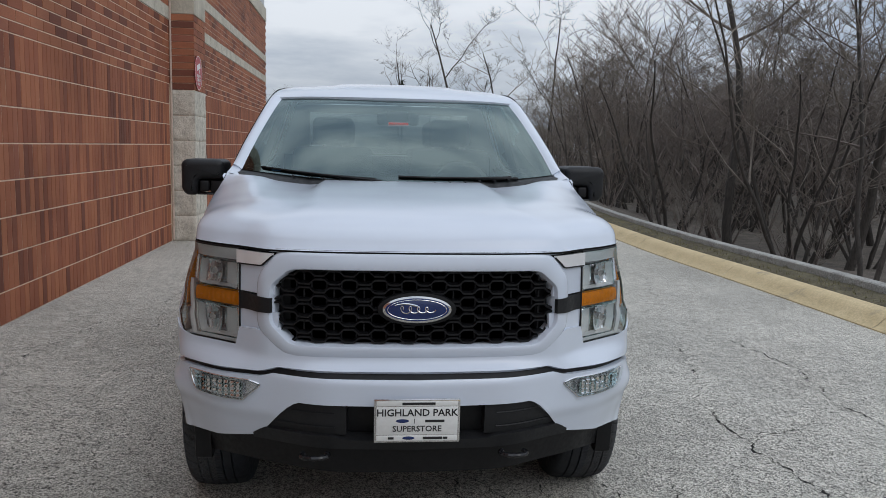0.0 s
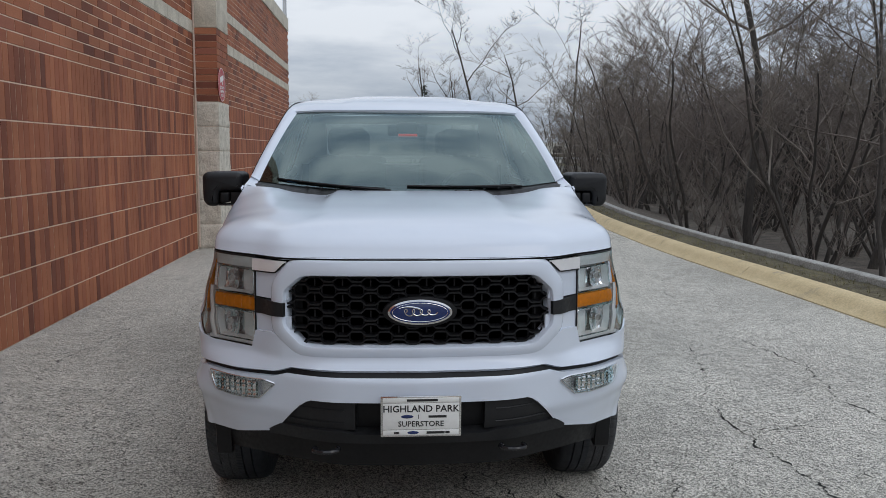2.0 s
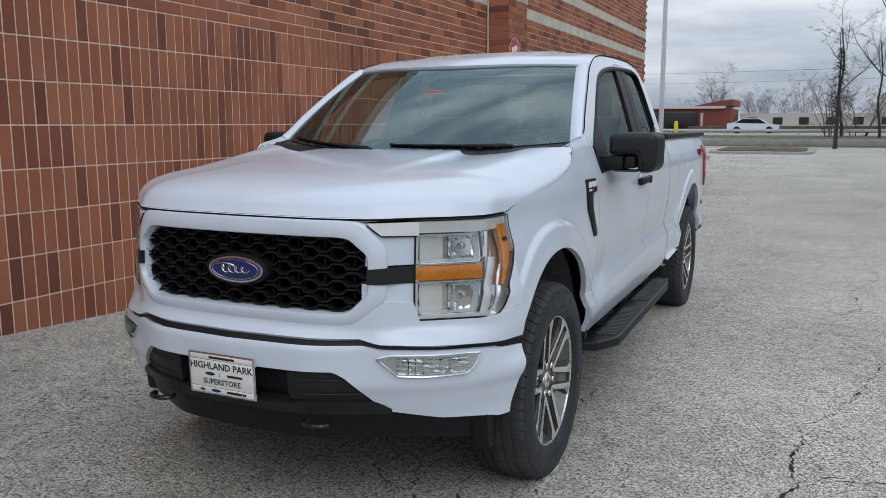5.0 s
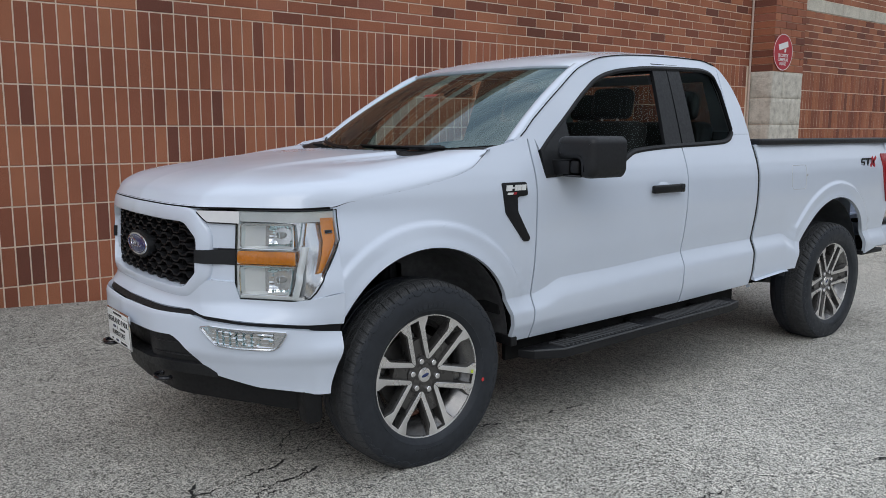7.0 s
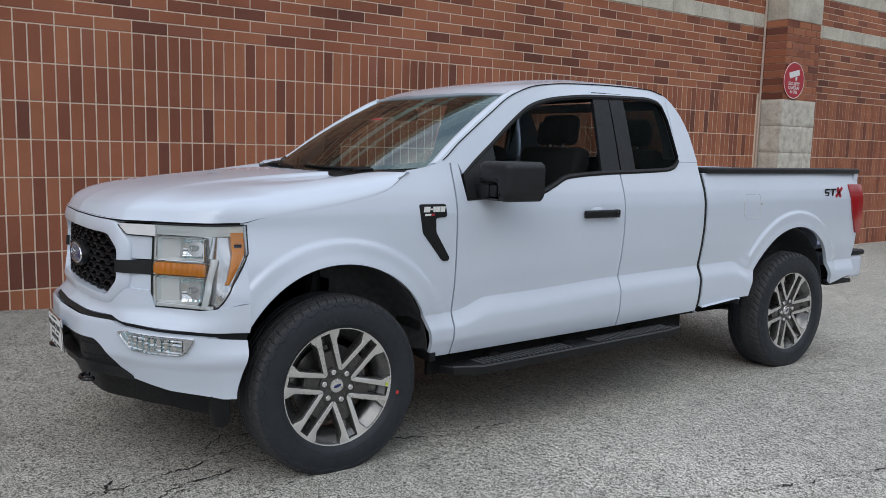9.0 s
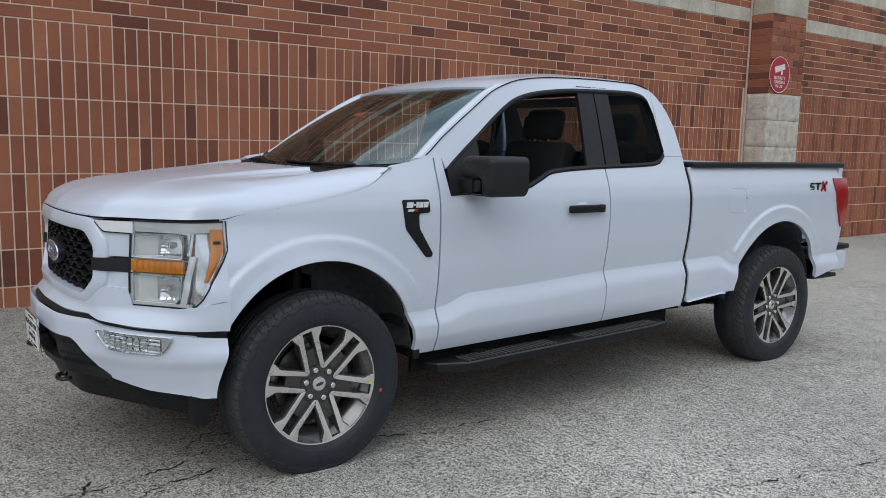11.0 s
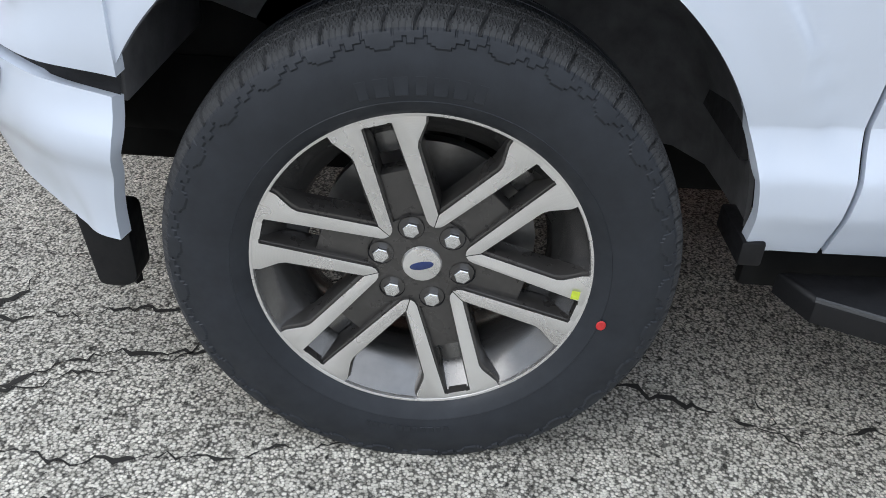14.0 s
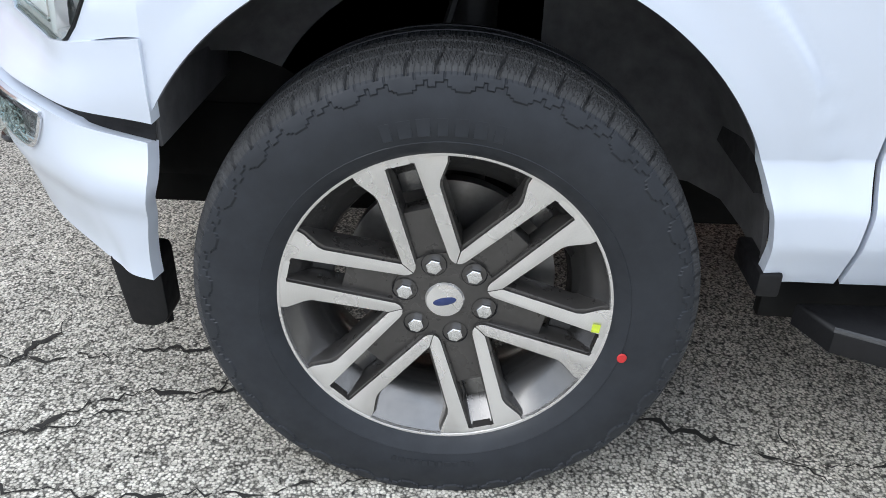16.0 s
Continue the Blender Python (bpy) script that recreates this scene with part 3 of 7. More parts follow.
front_cols = [-0.44] + [y for y in arch_columns(F_ARCH, 33, 176, 130) if y > -0.435] + span(0.515, 0.642 - GAP, 6)
fender_low = lambda y: max(0.715, arch_z(y, F_ARCH, 0.0)) if y < 0.0 else arch_z(y, F_ARCH, 0.475)
both("front_fender", seam_trim(skin(front_cols, fender_low, lambda y: hood_seam(y) if y < 0.38 else min(roof_rail(y), 1.452), LEVELS, S, True)), PAINT, TRUCK)
door_cols = span(0.642 + GAP, 0.71, 4) + span(0.72, 1.862 - GAP, 44)
both("front_door", seam_trim(skin(door_cols, lambda y: 0.475 + 0.018 * (y - 0.65) / 1.2, lambda y: win_low(y) if y >= 0.71 else 1.452, LEVELS, S, True)), PAINT, TRUCK, angle=14.0)
rear_cols = span(1.862 + GAP, 2.42, 22) + span(2.44, 2.598, 6)
both("rear_door", seam_trim(skin(rear_cols, lambda y: 0.493 + 0.02 * (y - 1.86) / 0.7, lambda y: win_low(y) if y <= 2.42 else 1.47, LEVELS, S, True)), PAINT, TRUCK, angle=14.0)
bed_cols = span(2.632, 3.1, 14) + [y for y in arch_columns(R_ARCH, 1, 179, 130)] + span(4.19, 4.52, 10)
bed_low = lambda y: arch_z(y, R_ARCH, 0.536 + 0.03 * min(1.0, max(0.0, (y - 2.6) / 0.5)) if y < 3.6 else 0.57 + 0.05 * smooth(4.15, 4.5, y))
both("bed_side", seam_trim(skin(bed_cols, bed_low, lambda y: 1.405 + 0.02 * smooth(2.6, 4.5, y), [z for z in LEVELS if z < 1.39], S, True)), PAINT, TRUCK)

for y0, y1, z0, z1 in ((0.622, 0.662, 0.49, 1.44), (1.842, 1.882, 0.51, 1.385)):
    both("seam_backing", outward(skin(span(y0, y1, 3), lambda y: z0, lambda y: z1, LEVELS[1:-3], lambda y, z: (side_x(y, z) - 0.018, y, z)), (1, 0, 0)), VOID, TRUCK)

# cab: pillars, roof, frame above the windows
frame_cols = span(0.57, 0.71, 8) + span(0.72, 2.42, 70)
top_frame = skin(frame_cols, lambda y: win_high(y) if y >= 0.71 else 1.452, roof_rail, [], S)
both("window_frame", seam_trim(top_frame), PAINT, TRUCK)
quarter = skin(span(2.42, 2.600, 16), lambda y: 1.472, roof_rail, [1.55, 1.62, 1.70, 1.78, 1.85], S)
both("rear_pillar", seam_trim(quarter), PAINT, TRUCK)


roof_seam = bmesh.new()
add_tube(roof_seam, [(side_x(y, roof_rail(y)) + 0.0025, y, roof_rail(y) + 0.002) for y in span(0.60, 2.40, 50)], 0.0030, 5, False)
both("roof_seam", roof_seam, VOID, TRUCK)


def ws_low(s):
    a = abs(s)
    return Vector((0.825 * s, 0.245 + 0.285 * a ** 2.6, 1.385 + 0.040 * a ** 2))


def ws_high(s):
    a = abs(s)
    return Vector((0.672 * s, 1.02 + 0.132 * a ** 2.6, 1.824 + 0.010 * a ** 2))


def ws_point(s, t):
    p = ws_low(s).lerp(ws_high(s), t)
    return p + Vector((0, -0.45, 0.8)).normalized() * 0.045 * 4 * t * (1 - t) * 0.5


windshield = part("windshield", outward(grid_bm([[ws_point(s, t) for s in span(-1, 1, 33)] for t in span(0, 1, 15)]), (0, -1, 1)), PANE, TRUCK, "greenish clear glass windshield")
windshield.visible_shadow = False


def pillar_rows():
    rows = []
    for t in span(0, 1, 24):
        a = ws_point(1, t)
        y = 0.56 + (1.19 - 0.56) * t
        z = roof_rail(y)
        b = Vector((side_x(y, z), y, z))
        m = a.lerp(b, 0.55) + Vector((0.35, -0.6, 0.5)).normalized() * 0.020
        rows.append([a, a.lerp(m, 0.5) + Vector((0.1, -0.3, 0.3)) * 0.012, m, m.lerp(b, 0.55) + Vector((0.4, -0.2, 0.3)) * 0.01, b])
    return rows


both("windshield_pillar", flange(outward(grid_bm(pillar_rows()), (1, -1, 1)), 0.02), PAINT, TRUCK)
lining_rows = [[Vector(p) + Vector((-0.030, 0.022, -0.016)) for p in row] for row in pillar_rows()]
both("pillar_lining", outward(grid_bm(lining_rows), (-1, 1, -1)), INTERIOR, TRUCK, "dark inner pillar lining")


def roof_rows():
    rows = []
    for t in span(0, 1, 36):
        row = []
        for s in span(-1, 1, 37):
            a = abs(s)
            ye = 1.15 + (2.43 - 1.15) * t
            yc = 1.02 + (2.48 - 1.02) * t
            ze = roof_rail(ye)
            xe = side_x(ye, ze)
            y = yc + (ye - yc) * a ** 2.2
            crown = 0.046 * smooth(0.0, 0.70, t) * (1 - a ** 2.8) + 0.014 * (1 - a ** 7)
            crown *= 1 - 0.75 * smooth(0.86, 1.0, t)
            rib = 0.007 * smooth(0.1, 0.18, t) * smooth(0.97, 0.9, t) * (smooth(0.50, 0.56, a) - smooth(0.80, 0.86, a))
            row.append((xe * s, y, ze + crown - rib))
        rows.append(row)
    return rows


part("roof", flange(outward(grid_bm(roof_rows()), (0, 0, 1)), 0.02), PAINT, TRUCK)

# back of the cab, with its window
def back_point(x, z):
    y = 2.46 + 0.155 * smooth(1.92, 1.46, z) - 0.03 * (x / 0.8) ** 2
    return (x, y, z)


def back_width(z):
    return side_x(2.55, z) - 0.015


def back_strip(z0, z1, x0, x1, nx=10, nz=6):
    rows = []
    for z in span(z0, z1, nz):
        w = back_width(z)
        rows.append([back_point(max(-w, min(w, x)), z) for x in span(x0, x1, nx)])
    return outward(grid_bm(rows), (0, 1, 0))


part("cab_back", back_strip(0.55, 1.49, -0.95, 0.95, 24, 16), PAINT, TRUCK)
for a, b, c, d in ((1.49, 1.80, -0.95, -0.60), (1.49, 1.80, 0.60, 0.95), (1.80, 1.862, -0.95, 0.95)):
    part("cab_back", back_strip(a, b, c, d, 16), PAINT, TRUCK)
part("rear_window", back_strip(1.49, 1.80, -0.60, 0.60), DARKPANE, TRUCK).visible_shadow = False

# side glass, black pillars and seals
def inner(y, z, d=0.012):
    return (side_x(y, z) - d, y, z)


def glass_skin(ys, d=0.014, lo=0.0, hi=0.0):
    return outward(skin(ys, lambda y: win_low(y) + lo, lambda y: win_high(y) - hi, span(1.30, 1.84, 10), lambda y, z: inner(y, z, d)), (1, 0, 0))


for o in both("front_window", glass_skin(span(0.90, 1.715, 24)), PRIVACY, TRUCK) + both("rear_side_window", glass_skin(span(2.0, 2.418, 18)), DARKPANE, TRUCK):
    o.visible_shadow = False


def pillar_skin(fy0, fy1, d):
    """A leaning black pillar; the edges are functions of z."""
    rows = []
    for k in span(0, 1, 8):
        row = []
        for j in span(0, 1, 10):
            y_mid = 1.86
            z0, z1 = win_low(y_mid) - 0.006, win_high(y_mid) + 0.012
            z = z0 + (z1 - z0) * j
            y = fy0(z) + (fy1(z) - fy0(z)) * k
            row.append((side_x(y, z) - d, y, z))
        rows.append(row)
    return flange(outward(grid_bm(rows), (1, 0, 0)), 0.02)


both("door_pillar", pillar_skin(line([(1.39, 1.715), (1.86, 1.765)]), line([(1.39, 1.868), (1.86, 1.893)]), 0.001), SATIN, TRUCK, "satin black door pillar")
both("door_pillar", pillar_skin(line([(1.39, 1.880), (1.86, 1.902)]), line([(1.39, 2.005), (1.86, 2.02)]), 0.001), SATIN, TRUCK, "satin black door pillar")


def seal(ys, f, width, d, side):
    rows = []
    for y in ys:
        z = f(y)
        z2 = z + side * width
        rows.append([(side_x(y, z) + 0.002 - d, y, z), (side_x(y, (z + z2) / 2) + 0.007 - d, y, (z + z2) / 2), (side_x(y, z2) + 0.001 - d, y, z2), (side_x(y, z2) - 0.02 - d, y, z2)])
    return outward(grid_bm(rows), (1, 0, 0))


both("window_seal", seal(span(0.712, 2.418, 70), win_high, 0.026, 0.0, -1), BLACK, TRUCK)
both("window_seal", seal(span(0.712, 2.418, 70), win_low, 0.024, 0.0, 1), BLACK, TRUCK)
sail = skin(span(0.712, 0.935, 14), win_low, lambda y: win_high(y), span(1.3, 1.5, 6), lambda y, z: (side_x(y, z) + 0.004, y, z))
both("mirror_sail", flange(outward(sail, (1, 0, 0)), 0.01), SATIN, TRUCK, "satin black mirror mount panel")

# hood
def hood_point(s, v):
    a, sg = abs(s), (1 if s >= 0 else -1)
    fx, fy = nose_x(a) + (side_x(-0.44, 1.18) - nose_x(1.0)) * smooth(0.6, 1.0, a), nose_y(a) + 0.010
    ye = -0.432 + (0.385 + 0.432) * v
    zs = hood_seam(ye)
    rx = side_x(ye, zs) * a ** 0.98
    ry = 0.200 + 0.19 * a ** 2.5 - 0.028 * smooth(0.40, 0.47, a) * smooth(0.95, 0.75, a)
    w = smooth(0.0, 0.32, v)
    edge_x = side_x(ye, zs) / side_x(-0.432, hood_seam(-0.432))
    x = fx * edge_x * (1 - w) + rx * w if a < 1 else side_x(ye, zs) - 0.0008
    y = fy + (ry - fy) * v
    y = y * (1 - smooth(0.8, 1.0, a)) + (fy + (ry - fy) * v if a < 1 else ye) * smooth(0.8, 1.0, a)
    top = hood_top(v)
    bulge = 0.015 * smooth(0.462 + 0.03 * (1 - v), 0.425 - 0.03 * (1 - v), a) * smooth(0.05, 0.45, v) * (0.30 + 0.70 * smooth(0.3, 1.0, v))
    dish = -0.010 * smooth(0.42, 0.52, a) * smooth(0.80, 0.68, a) * smooth(0.3, 0.8, v)
    t = max(0.0, (a - 0.66) / 0.34)
    k = 1 - math.sqrt(max(0.0, 1 - t * t))
    z = top * (1 - k) + zs * k if v > 0 else 1.185
    z = 1.185 + (z - 1.185) * smooth(0.0, 0.02, v) if v < 0.02 else z
    z += 0.028 * smooth(0.45, 0.90, a) * smooth(0.45, 1.0, v) * (1 - k)
    return (sg * x, y, z + bulge + dish)


hood_top = curve([(0.0, 1.188), (0.02, 1.222), (0.05, 1.252), (0.12, 1.287), (0.22, 1.312), (0.35, 1.330), (0.5, 1.345), (0.7, 1.360), (0.9, 1.370), (1.0, 1.374)])
hv = [0.0, 0.008, 0.02, 0.04, 0.07, 0.1, 0.14, 0.18] + span(0.22, 1.0, 26)
hs = [-1, -0.9985, -0.995, -0.99] + span(-0.983, -0.74, 16) + span(-0.72, 0.72, 91) + span(0.74, 0.983, 16) + [0.99, 0.995, 0.9985, 1]
part("hood", flange(outward(grid_bm([[hood_point(s, v) for s in hs] for v in hv]), (0, 0, 1)), 0.010), PAINT, TRUCK)
gap_line = bmesh.new()
add_tube(gap_line, [Vector(nose(u, 1.182, -0.004)) for u in span(-0.97, 0.97, 61)], 0.0065, 6, False)
part("hood_gap", gap_line, VOID, TRUCK)
shut = bmesh.new()
add_tube(shut, [(side_x(y, hood_seam(y)) + 0.0002, y, hood_seam(y)) for y in span(0.29, 0.383, 16)], [0.0006 + 0.0016 * t for t in span(0, 1, 16)], 5, False)
both("hood_gap", shut, VOID, TRUCK)
shut = bmesh.new()
add_tube(shut, [(side_x(y, hood_seam(y)) - 0.001, y, hood_seam(y)) for y in span(-0.44, -0.34, 12)], [0.0024 - 0.0020 * t for t in span(0, 1, 12)], 5, False)
both("hood_gap", shut, VOID, TRUCK)
cowl_rows = []
for s in span(-1, 1, 41):
    a = Vector(hood_point(s * 0.965, 1.0)) - Vector((0, 0.02, 0.022))
    b = ws_point(s, 0.0) + Vector((0, 0.02, -0.004))
    cowl_rows.append([a, a.lerp(b, 0.45) + Vector((0, 0, 0.014)), b])
corner_rows = []
for k in span(0, 1, 12):
    y = 0.386 + 0.180 * k
    p = Vector(S(y, min(roof_rail(y), 1.452))) - Vector((0.001, 0, 0.001))
    q = (Vector(hood_point(0.93, 1.0)) + Vector((0, 0.006, -0.006))).lerp(ws_point(1.0, 0.0) + Vector((0.006, 0, 0)), k)
    corner_rows.append([p, p.lerp(q, 0.5) + Vector((0, 0, 0.002)), q])
both("fender_ledge", outward(grid_bm(corner_rows), (0, 0, 1)), PAINT, TRUCK)
part("cowl", outward(grid_bm(cowl_rows), (0, 0, 1)), BLACK, TRUCK, "black plastic cowl below the windshield")

# nose: bumper skin, black line, upper fascia
bumper_low = line([(0.0, 0.648), (0.285, 0.648), (0.31, 0.635), (0.415, 0.500), (0.44, 0.487), (0.6, 0.450), (0.85, 0.424), (1.0, 0.424)])
bumper_top = line([(0.0, 0.742), (0.365, 0.742), (0.41, 0.722), (0.7, 0.706), (1.0, 0.686)])
us = sorted(set([round(k, 4) for k in span(-1, 1, 101)] + [-0.285, 0.285, -0.415, 0.415, -0.365, 0.365]))
FRONT_BUMPER = part("front_bumper", flange(outward(skin(us, lambda u: bumper_low(abs(u)), lambda u: bumper_top(abs(u)), span(0.44, 0.735, 24), lambda u, z: nose(u, z, 0.010 * smooth(0.54, 0.60, z))), (0, -1, 0)), 0.025, 0.004), PAINT, TRUCK)
strip_rows = [[nose(u, bumper_top(abs(u)) + d, -0.012) for d in (-0.006, 0.0, 0.014, 0.036 + 0.018 * smooth(0.7, 1.0, abs(u)))] for u in us]
part("bumper_gap_trim", outward(grid_bm(strip_rows), (0, -1, 0)), BLACK, TRUCK, "black gap strip above the bumper")
fascia_top = line([(0.0, 0.812), (0.34, 0.812), (0.40, 0.858), (0.455, 0.890), (0.545, 0.882), (0.56, 0.812), (0.76, 0.812), (1.0, 0.845)])
part("front_fascia", flange(outward(skin(us, lambda u: bumper_top(abs(u)) + 0.020 + 0.010 * smooth(0.7, 1.0, abs(u)), lambda u: fascia_top(abs(u)), [0.74, 0.76, 0.78, 0.79, 0.80, 0.81, 0.825, 0.84, 0.855, 0.87, 0.88], lambda u, z: nose(u, z, 0.006)), (0, -1, 0)), 0.02), PAINT, TRUCK)
lamp_edge = line([(0.815, 0.814), (0.845, 0.826), (0.875, 0.852), (0.94, 0.945), (0.98, 1.015), (1.0, 1.055)])
corner = skin(span(0.76, 1.0, 24), lambda u: 0.808 + 0.037 * smooth(0.76, 1.0, u), lambda u: max(lamp_edge(u) - 0.004, 0.809 + 0.037 * smooth(0.76, 1.0, u)), [0.83, 0.86, 0.9, 0.95, 1.0], lambda u, z: nose(u, z))
both("fender_corner", flange(outward(corner, (1, -1, 0)), 0.015), PAINT, TRUCK)
both("fender_corner", flange(outward(skin(span(0.86, 1.0, 10), lambda u: 1.176, lambda u: 1.184, [], lambda u, z: nose(u, z, -0.006)), (1, -1, 0)), 0.01), PAINT, TRUCK)


# ---- truck: grille, lamps, bumper details ----
def rounded(corners, r, n=5):
    """A closed polygon with rounded corners."""
    out, k = [], len(corners)
    for i in range(k):
        p, a, b = (Vector(corners[j % k]) for j in (i, i - 1, i + 1))
        da, db = (a - p).normalized(), (b - p).normalized()
        d = min(r, (a - p).length * 0.45, (b - p).length * 0.45)
        for t in span(0, 1, n):
            q = (p + da * d) * (1 - t) ** 2 + p * 2 * t * (1 - t) + (p + db * d) * t ** 2
            out.append((q.x, q.y))
    return out


def dense(poly, step):
    out = []
    for (xa, ya), (xb, yb) in zip(poly, poly[1:] + poly[:1]):
        n = max(1, int(math.hypot(xb - xa, yb - ya) / step))
        out += [(xa + (xb - xa) * i / n, ya + (yb - ya) * i / n) for i in range(n)]
    return out


def oct_points(c):
    return c + [(-x, z) for x, z in c[::-1]]


def on_nose(x, z, out):
    return Vector(nose(nose_u(x, z), z, out))


g_in = oct_points([(0.447, 1.118), (0.519, 1.055), (0.522, 0.920), (0.447, 0.846)])
g_out = oct_points([(0.500, 1.180), (0.578, 1.085), (0.578, 0.893), (0.470, 0.800)])
GRILLE = part("grille", box(-0.60, 0.60, -0.80, -0.78, 0.80, 1.17), BLACK, TRUCK, "black honeycomb grille behind a white surround")
ring_in, ring_out = [], []
for i in range(8):
    (xa, za), (xb, zb) = g_in[i], g_in[(i + 1) % 8]
    (xc, zc), (xd, zd) = g_out[i], g_out[(i + 1) % 8]
    n = 26 if abs(xb - xa) > 0.5 else 8
    for j in range(n):
        t = j / n
        ring_in.append((xa + (xb - xa) * t, za + (zb - za) * t))
        ring_out.append((xc + (xd - xc) * t, zc + (zd - zc) * t))


def soften(poly, times):
    for _ in range(times):
        k = len(poly)
        poly = [((poly[i - 1][0] + 2 * poly[i][0] + poly[(i + 1) % k][0]) / 4, (poly[i - 1][1] + 2 * poly[i][1] + poly[(i + 1) % k][1]) / 4) for i in range(k)]
    return poly


ring_in, ring_out = soften(ring_in, 2), soften(ring_out, 3)
rows = []
for (xi, zi), (xo, zo) in zip(ring_in + ring_in[:1], ring_out + ring_out[:1]):
    row = []
    for t, out in ((1.10, -0.030), (1.0, -0.002), (0.93, 0.005), (0.82, 0.0085), (0.5, 0.013), (0.16, 0.0155), (0.05, 0.0135), (0.0, 0.007), (-0.07, -0.05)):
        row.append(on_nose(xi + (xo - xi) * t, zi + (zo - zi) * t, out))
    rows.append(row)
part("grille_surround", outward(grid_bm(rows), (0, -1, 0)), PAINT, GRILLE, "body-coloured white surround")


edge_pts = sorted((z, x) for x, z in ring_in if x > 0.30)
OPENING = ([p[0] for p in edge_pts], [p[1] for p in edge_pts])


def half_width(z):
    """Half the grille opening's width at the height z."""
    return float(np.interp(z, *OPENING))


def grille_bar(z, phase):
    w = half_width(z) - 0.005
    bm = bmesh.new()
    front, back = [], []
    n = int(2 * w / 0.009)
    for i in range(n + 1):
        x = -w + 2 * w * i / n
        p = ((x / 0.108 + phase) % 1.0)
        wave = min(1.0, max(-1.0, 2.4 * math.sin(2 * math.pi * p)))
        zz = z + 0.0084 * wave
        c = on_nose(x, z, 0.0)
        front.append([bm.verts.new((c.x, c.y + 0.016, zz + d)) for d in (0.0033, -0.0033)])
        back.append([bm.verts.new((c.x, c.y + 0.048, zz + d)) for d in (0.0080, -0.0020)])
    for i in range(n):
        a, b, c, d = front[i], front[i + 1], back[i], back[i + 1]
        bm.faces.new((a[0], a[1], b[1], b[0]))
        bm.faces.new((a[0], b[0], d[0], c[0]))
        bm.faces.new((a[1], c[1], d[1], b[1]))
    return bm


LINK = None
for k in range(9):
    z = 0.862 + 0.0300 * k
    part("grille_bar", grille_bar(z, 0.5 * (k % 2)), BLACK, GRILLE)
    if k == 8:
        continue
    w = half_width(z + 0.015)
    for j in range(-10, 11):
        x = 0.054 * j + 0.027 * (k % 2)
        if abs(x) > w:
            continue
        c = on_nose(x, z, 0.0)
        m = pose(c.x, c.y, z)
        if LINK is None:
            LINK = part("grille_link", box(-0.0028, 0.0028, 0.034, 0.047, 0.002, 0.029), BLACK, GRILLE)
            LINK.matrix_basis = m
        else:
            share(LINK, GRILLE, m)


def oval(rx, rz, y0, y1, n=48):
    bm = bmesh.new()
    return add_prism(bm, [(rx * math.cos(a), y0, rz * math.sin(a)) for a in (2 * math.pi * i / n for i in range(n))], (0, y1 - y0, 0), 0.002)


badge_y = nose(0, 0.982)[1]
BADGE = part("grille_badge", oval(0.142, 0.060, 0.04, -0.004), BLACK, GRILLE, "oval blue and chrome badge")
BADGE.matrix_basis = pose(0, badge_y, 0.982)
part("badge_rim", oval(0.124, 0.0495, 0.0, -0.010), CHROME, BADGE)
part("badge_field", oval(0.115, 0.042, -0.004, -0.0118), BLUE, BADGE)
inner_line = bmesh.new()
add_tube(inner_line, [(0.106 * math.cos(a), -0.0122, 0.036 * math.sin(a)) for a in span(0, 2 * math.pi, 49)], 0.0009, 5, False)
part("badge_line", inner_line, CHROME, BADGE)
flourish = bmesh.new()
add_tube(flourish, [(-0.062 + 0.118 * k / 88 + 0.011 * math.cos(k * 0.286), -0.0130, 0.014 * math.sin(k * 0.286) * (1 - 0.35 * k / 88)) for k in range(89)], 0.0021, 6)
add_tube(flourish, [(-0.080 + 0.010 * k, -0.0130, 0.016 + 0.006 * math.sin(k * 0.45)) for k in range(9)], [0.0012 + 0.0004 * k for k in range(9)], 6)
part("badge_flourish", flourish, CHROME, BADGE)

# wings beside the grille and the black bar that crosses them
def patch(x0, x1, lo, hi, out, nx=12, nz=8):
    rows = []
    for x in span(x0, x1, nx):
        a, b = lo(x), hi(x)
        rows.append([on_nose(x, z, out(x, z) if callable(out) else out) for z in span(a, b, nz)])
    return outward(grid_bm(rows), (0.5, -1, 0))


both("nose_wing", flange(patch(0.512, 0.650, lambda x: 1.018, line([(0.46, 1.176), (0.512, 1.164), (0.559, 1.119), (0.65, 1.114)]), lambda x, z: -0.004), 0.01), PAINT, TRUCK)
both("nose_wing", flange(patch(0.500, 0.650, line([(0.44, 0.803), (0.52, 0.825), (0.57, 0.862), (0.65, 0.866)]), lambda x: 0.955, lambda x, z: -0.004), 0.01), PAINT, TRUCK)
both("nose_wing", flange(patch(0.46, 0.650, line([(0.46, 0.808), (0.54, 0.822), (0.65, 0.826)]), line([(0.46, 0.80801), (0.52, 0.828), (0.57, 0.862), (0.65, 0.867)]), 0.004), 0.01), PAINT, TRUCK)
both("nose_bar", flange(patch(0.519, 0.650, line([(0.519, 0.957), (0.65, 0.951)]), line([(0.519, 1.010), (0.65, 1.014)]), lambda x, z: 0.0185 - 0.019 * smooth(0.545, 0.625, x)), 0.014), SATIN, TRUCK, "plain black bar from grille to headlight")


# headlights
LAMP_IN, LAMP_TOP = nose_u(0.650, 1.0), 1.174


def lamp_low(u):
    return 0.814 if u < 0.815 else lamp_edge(u)


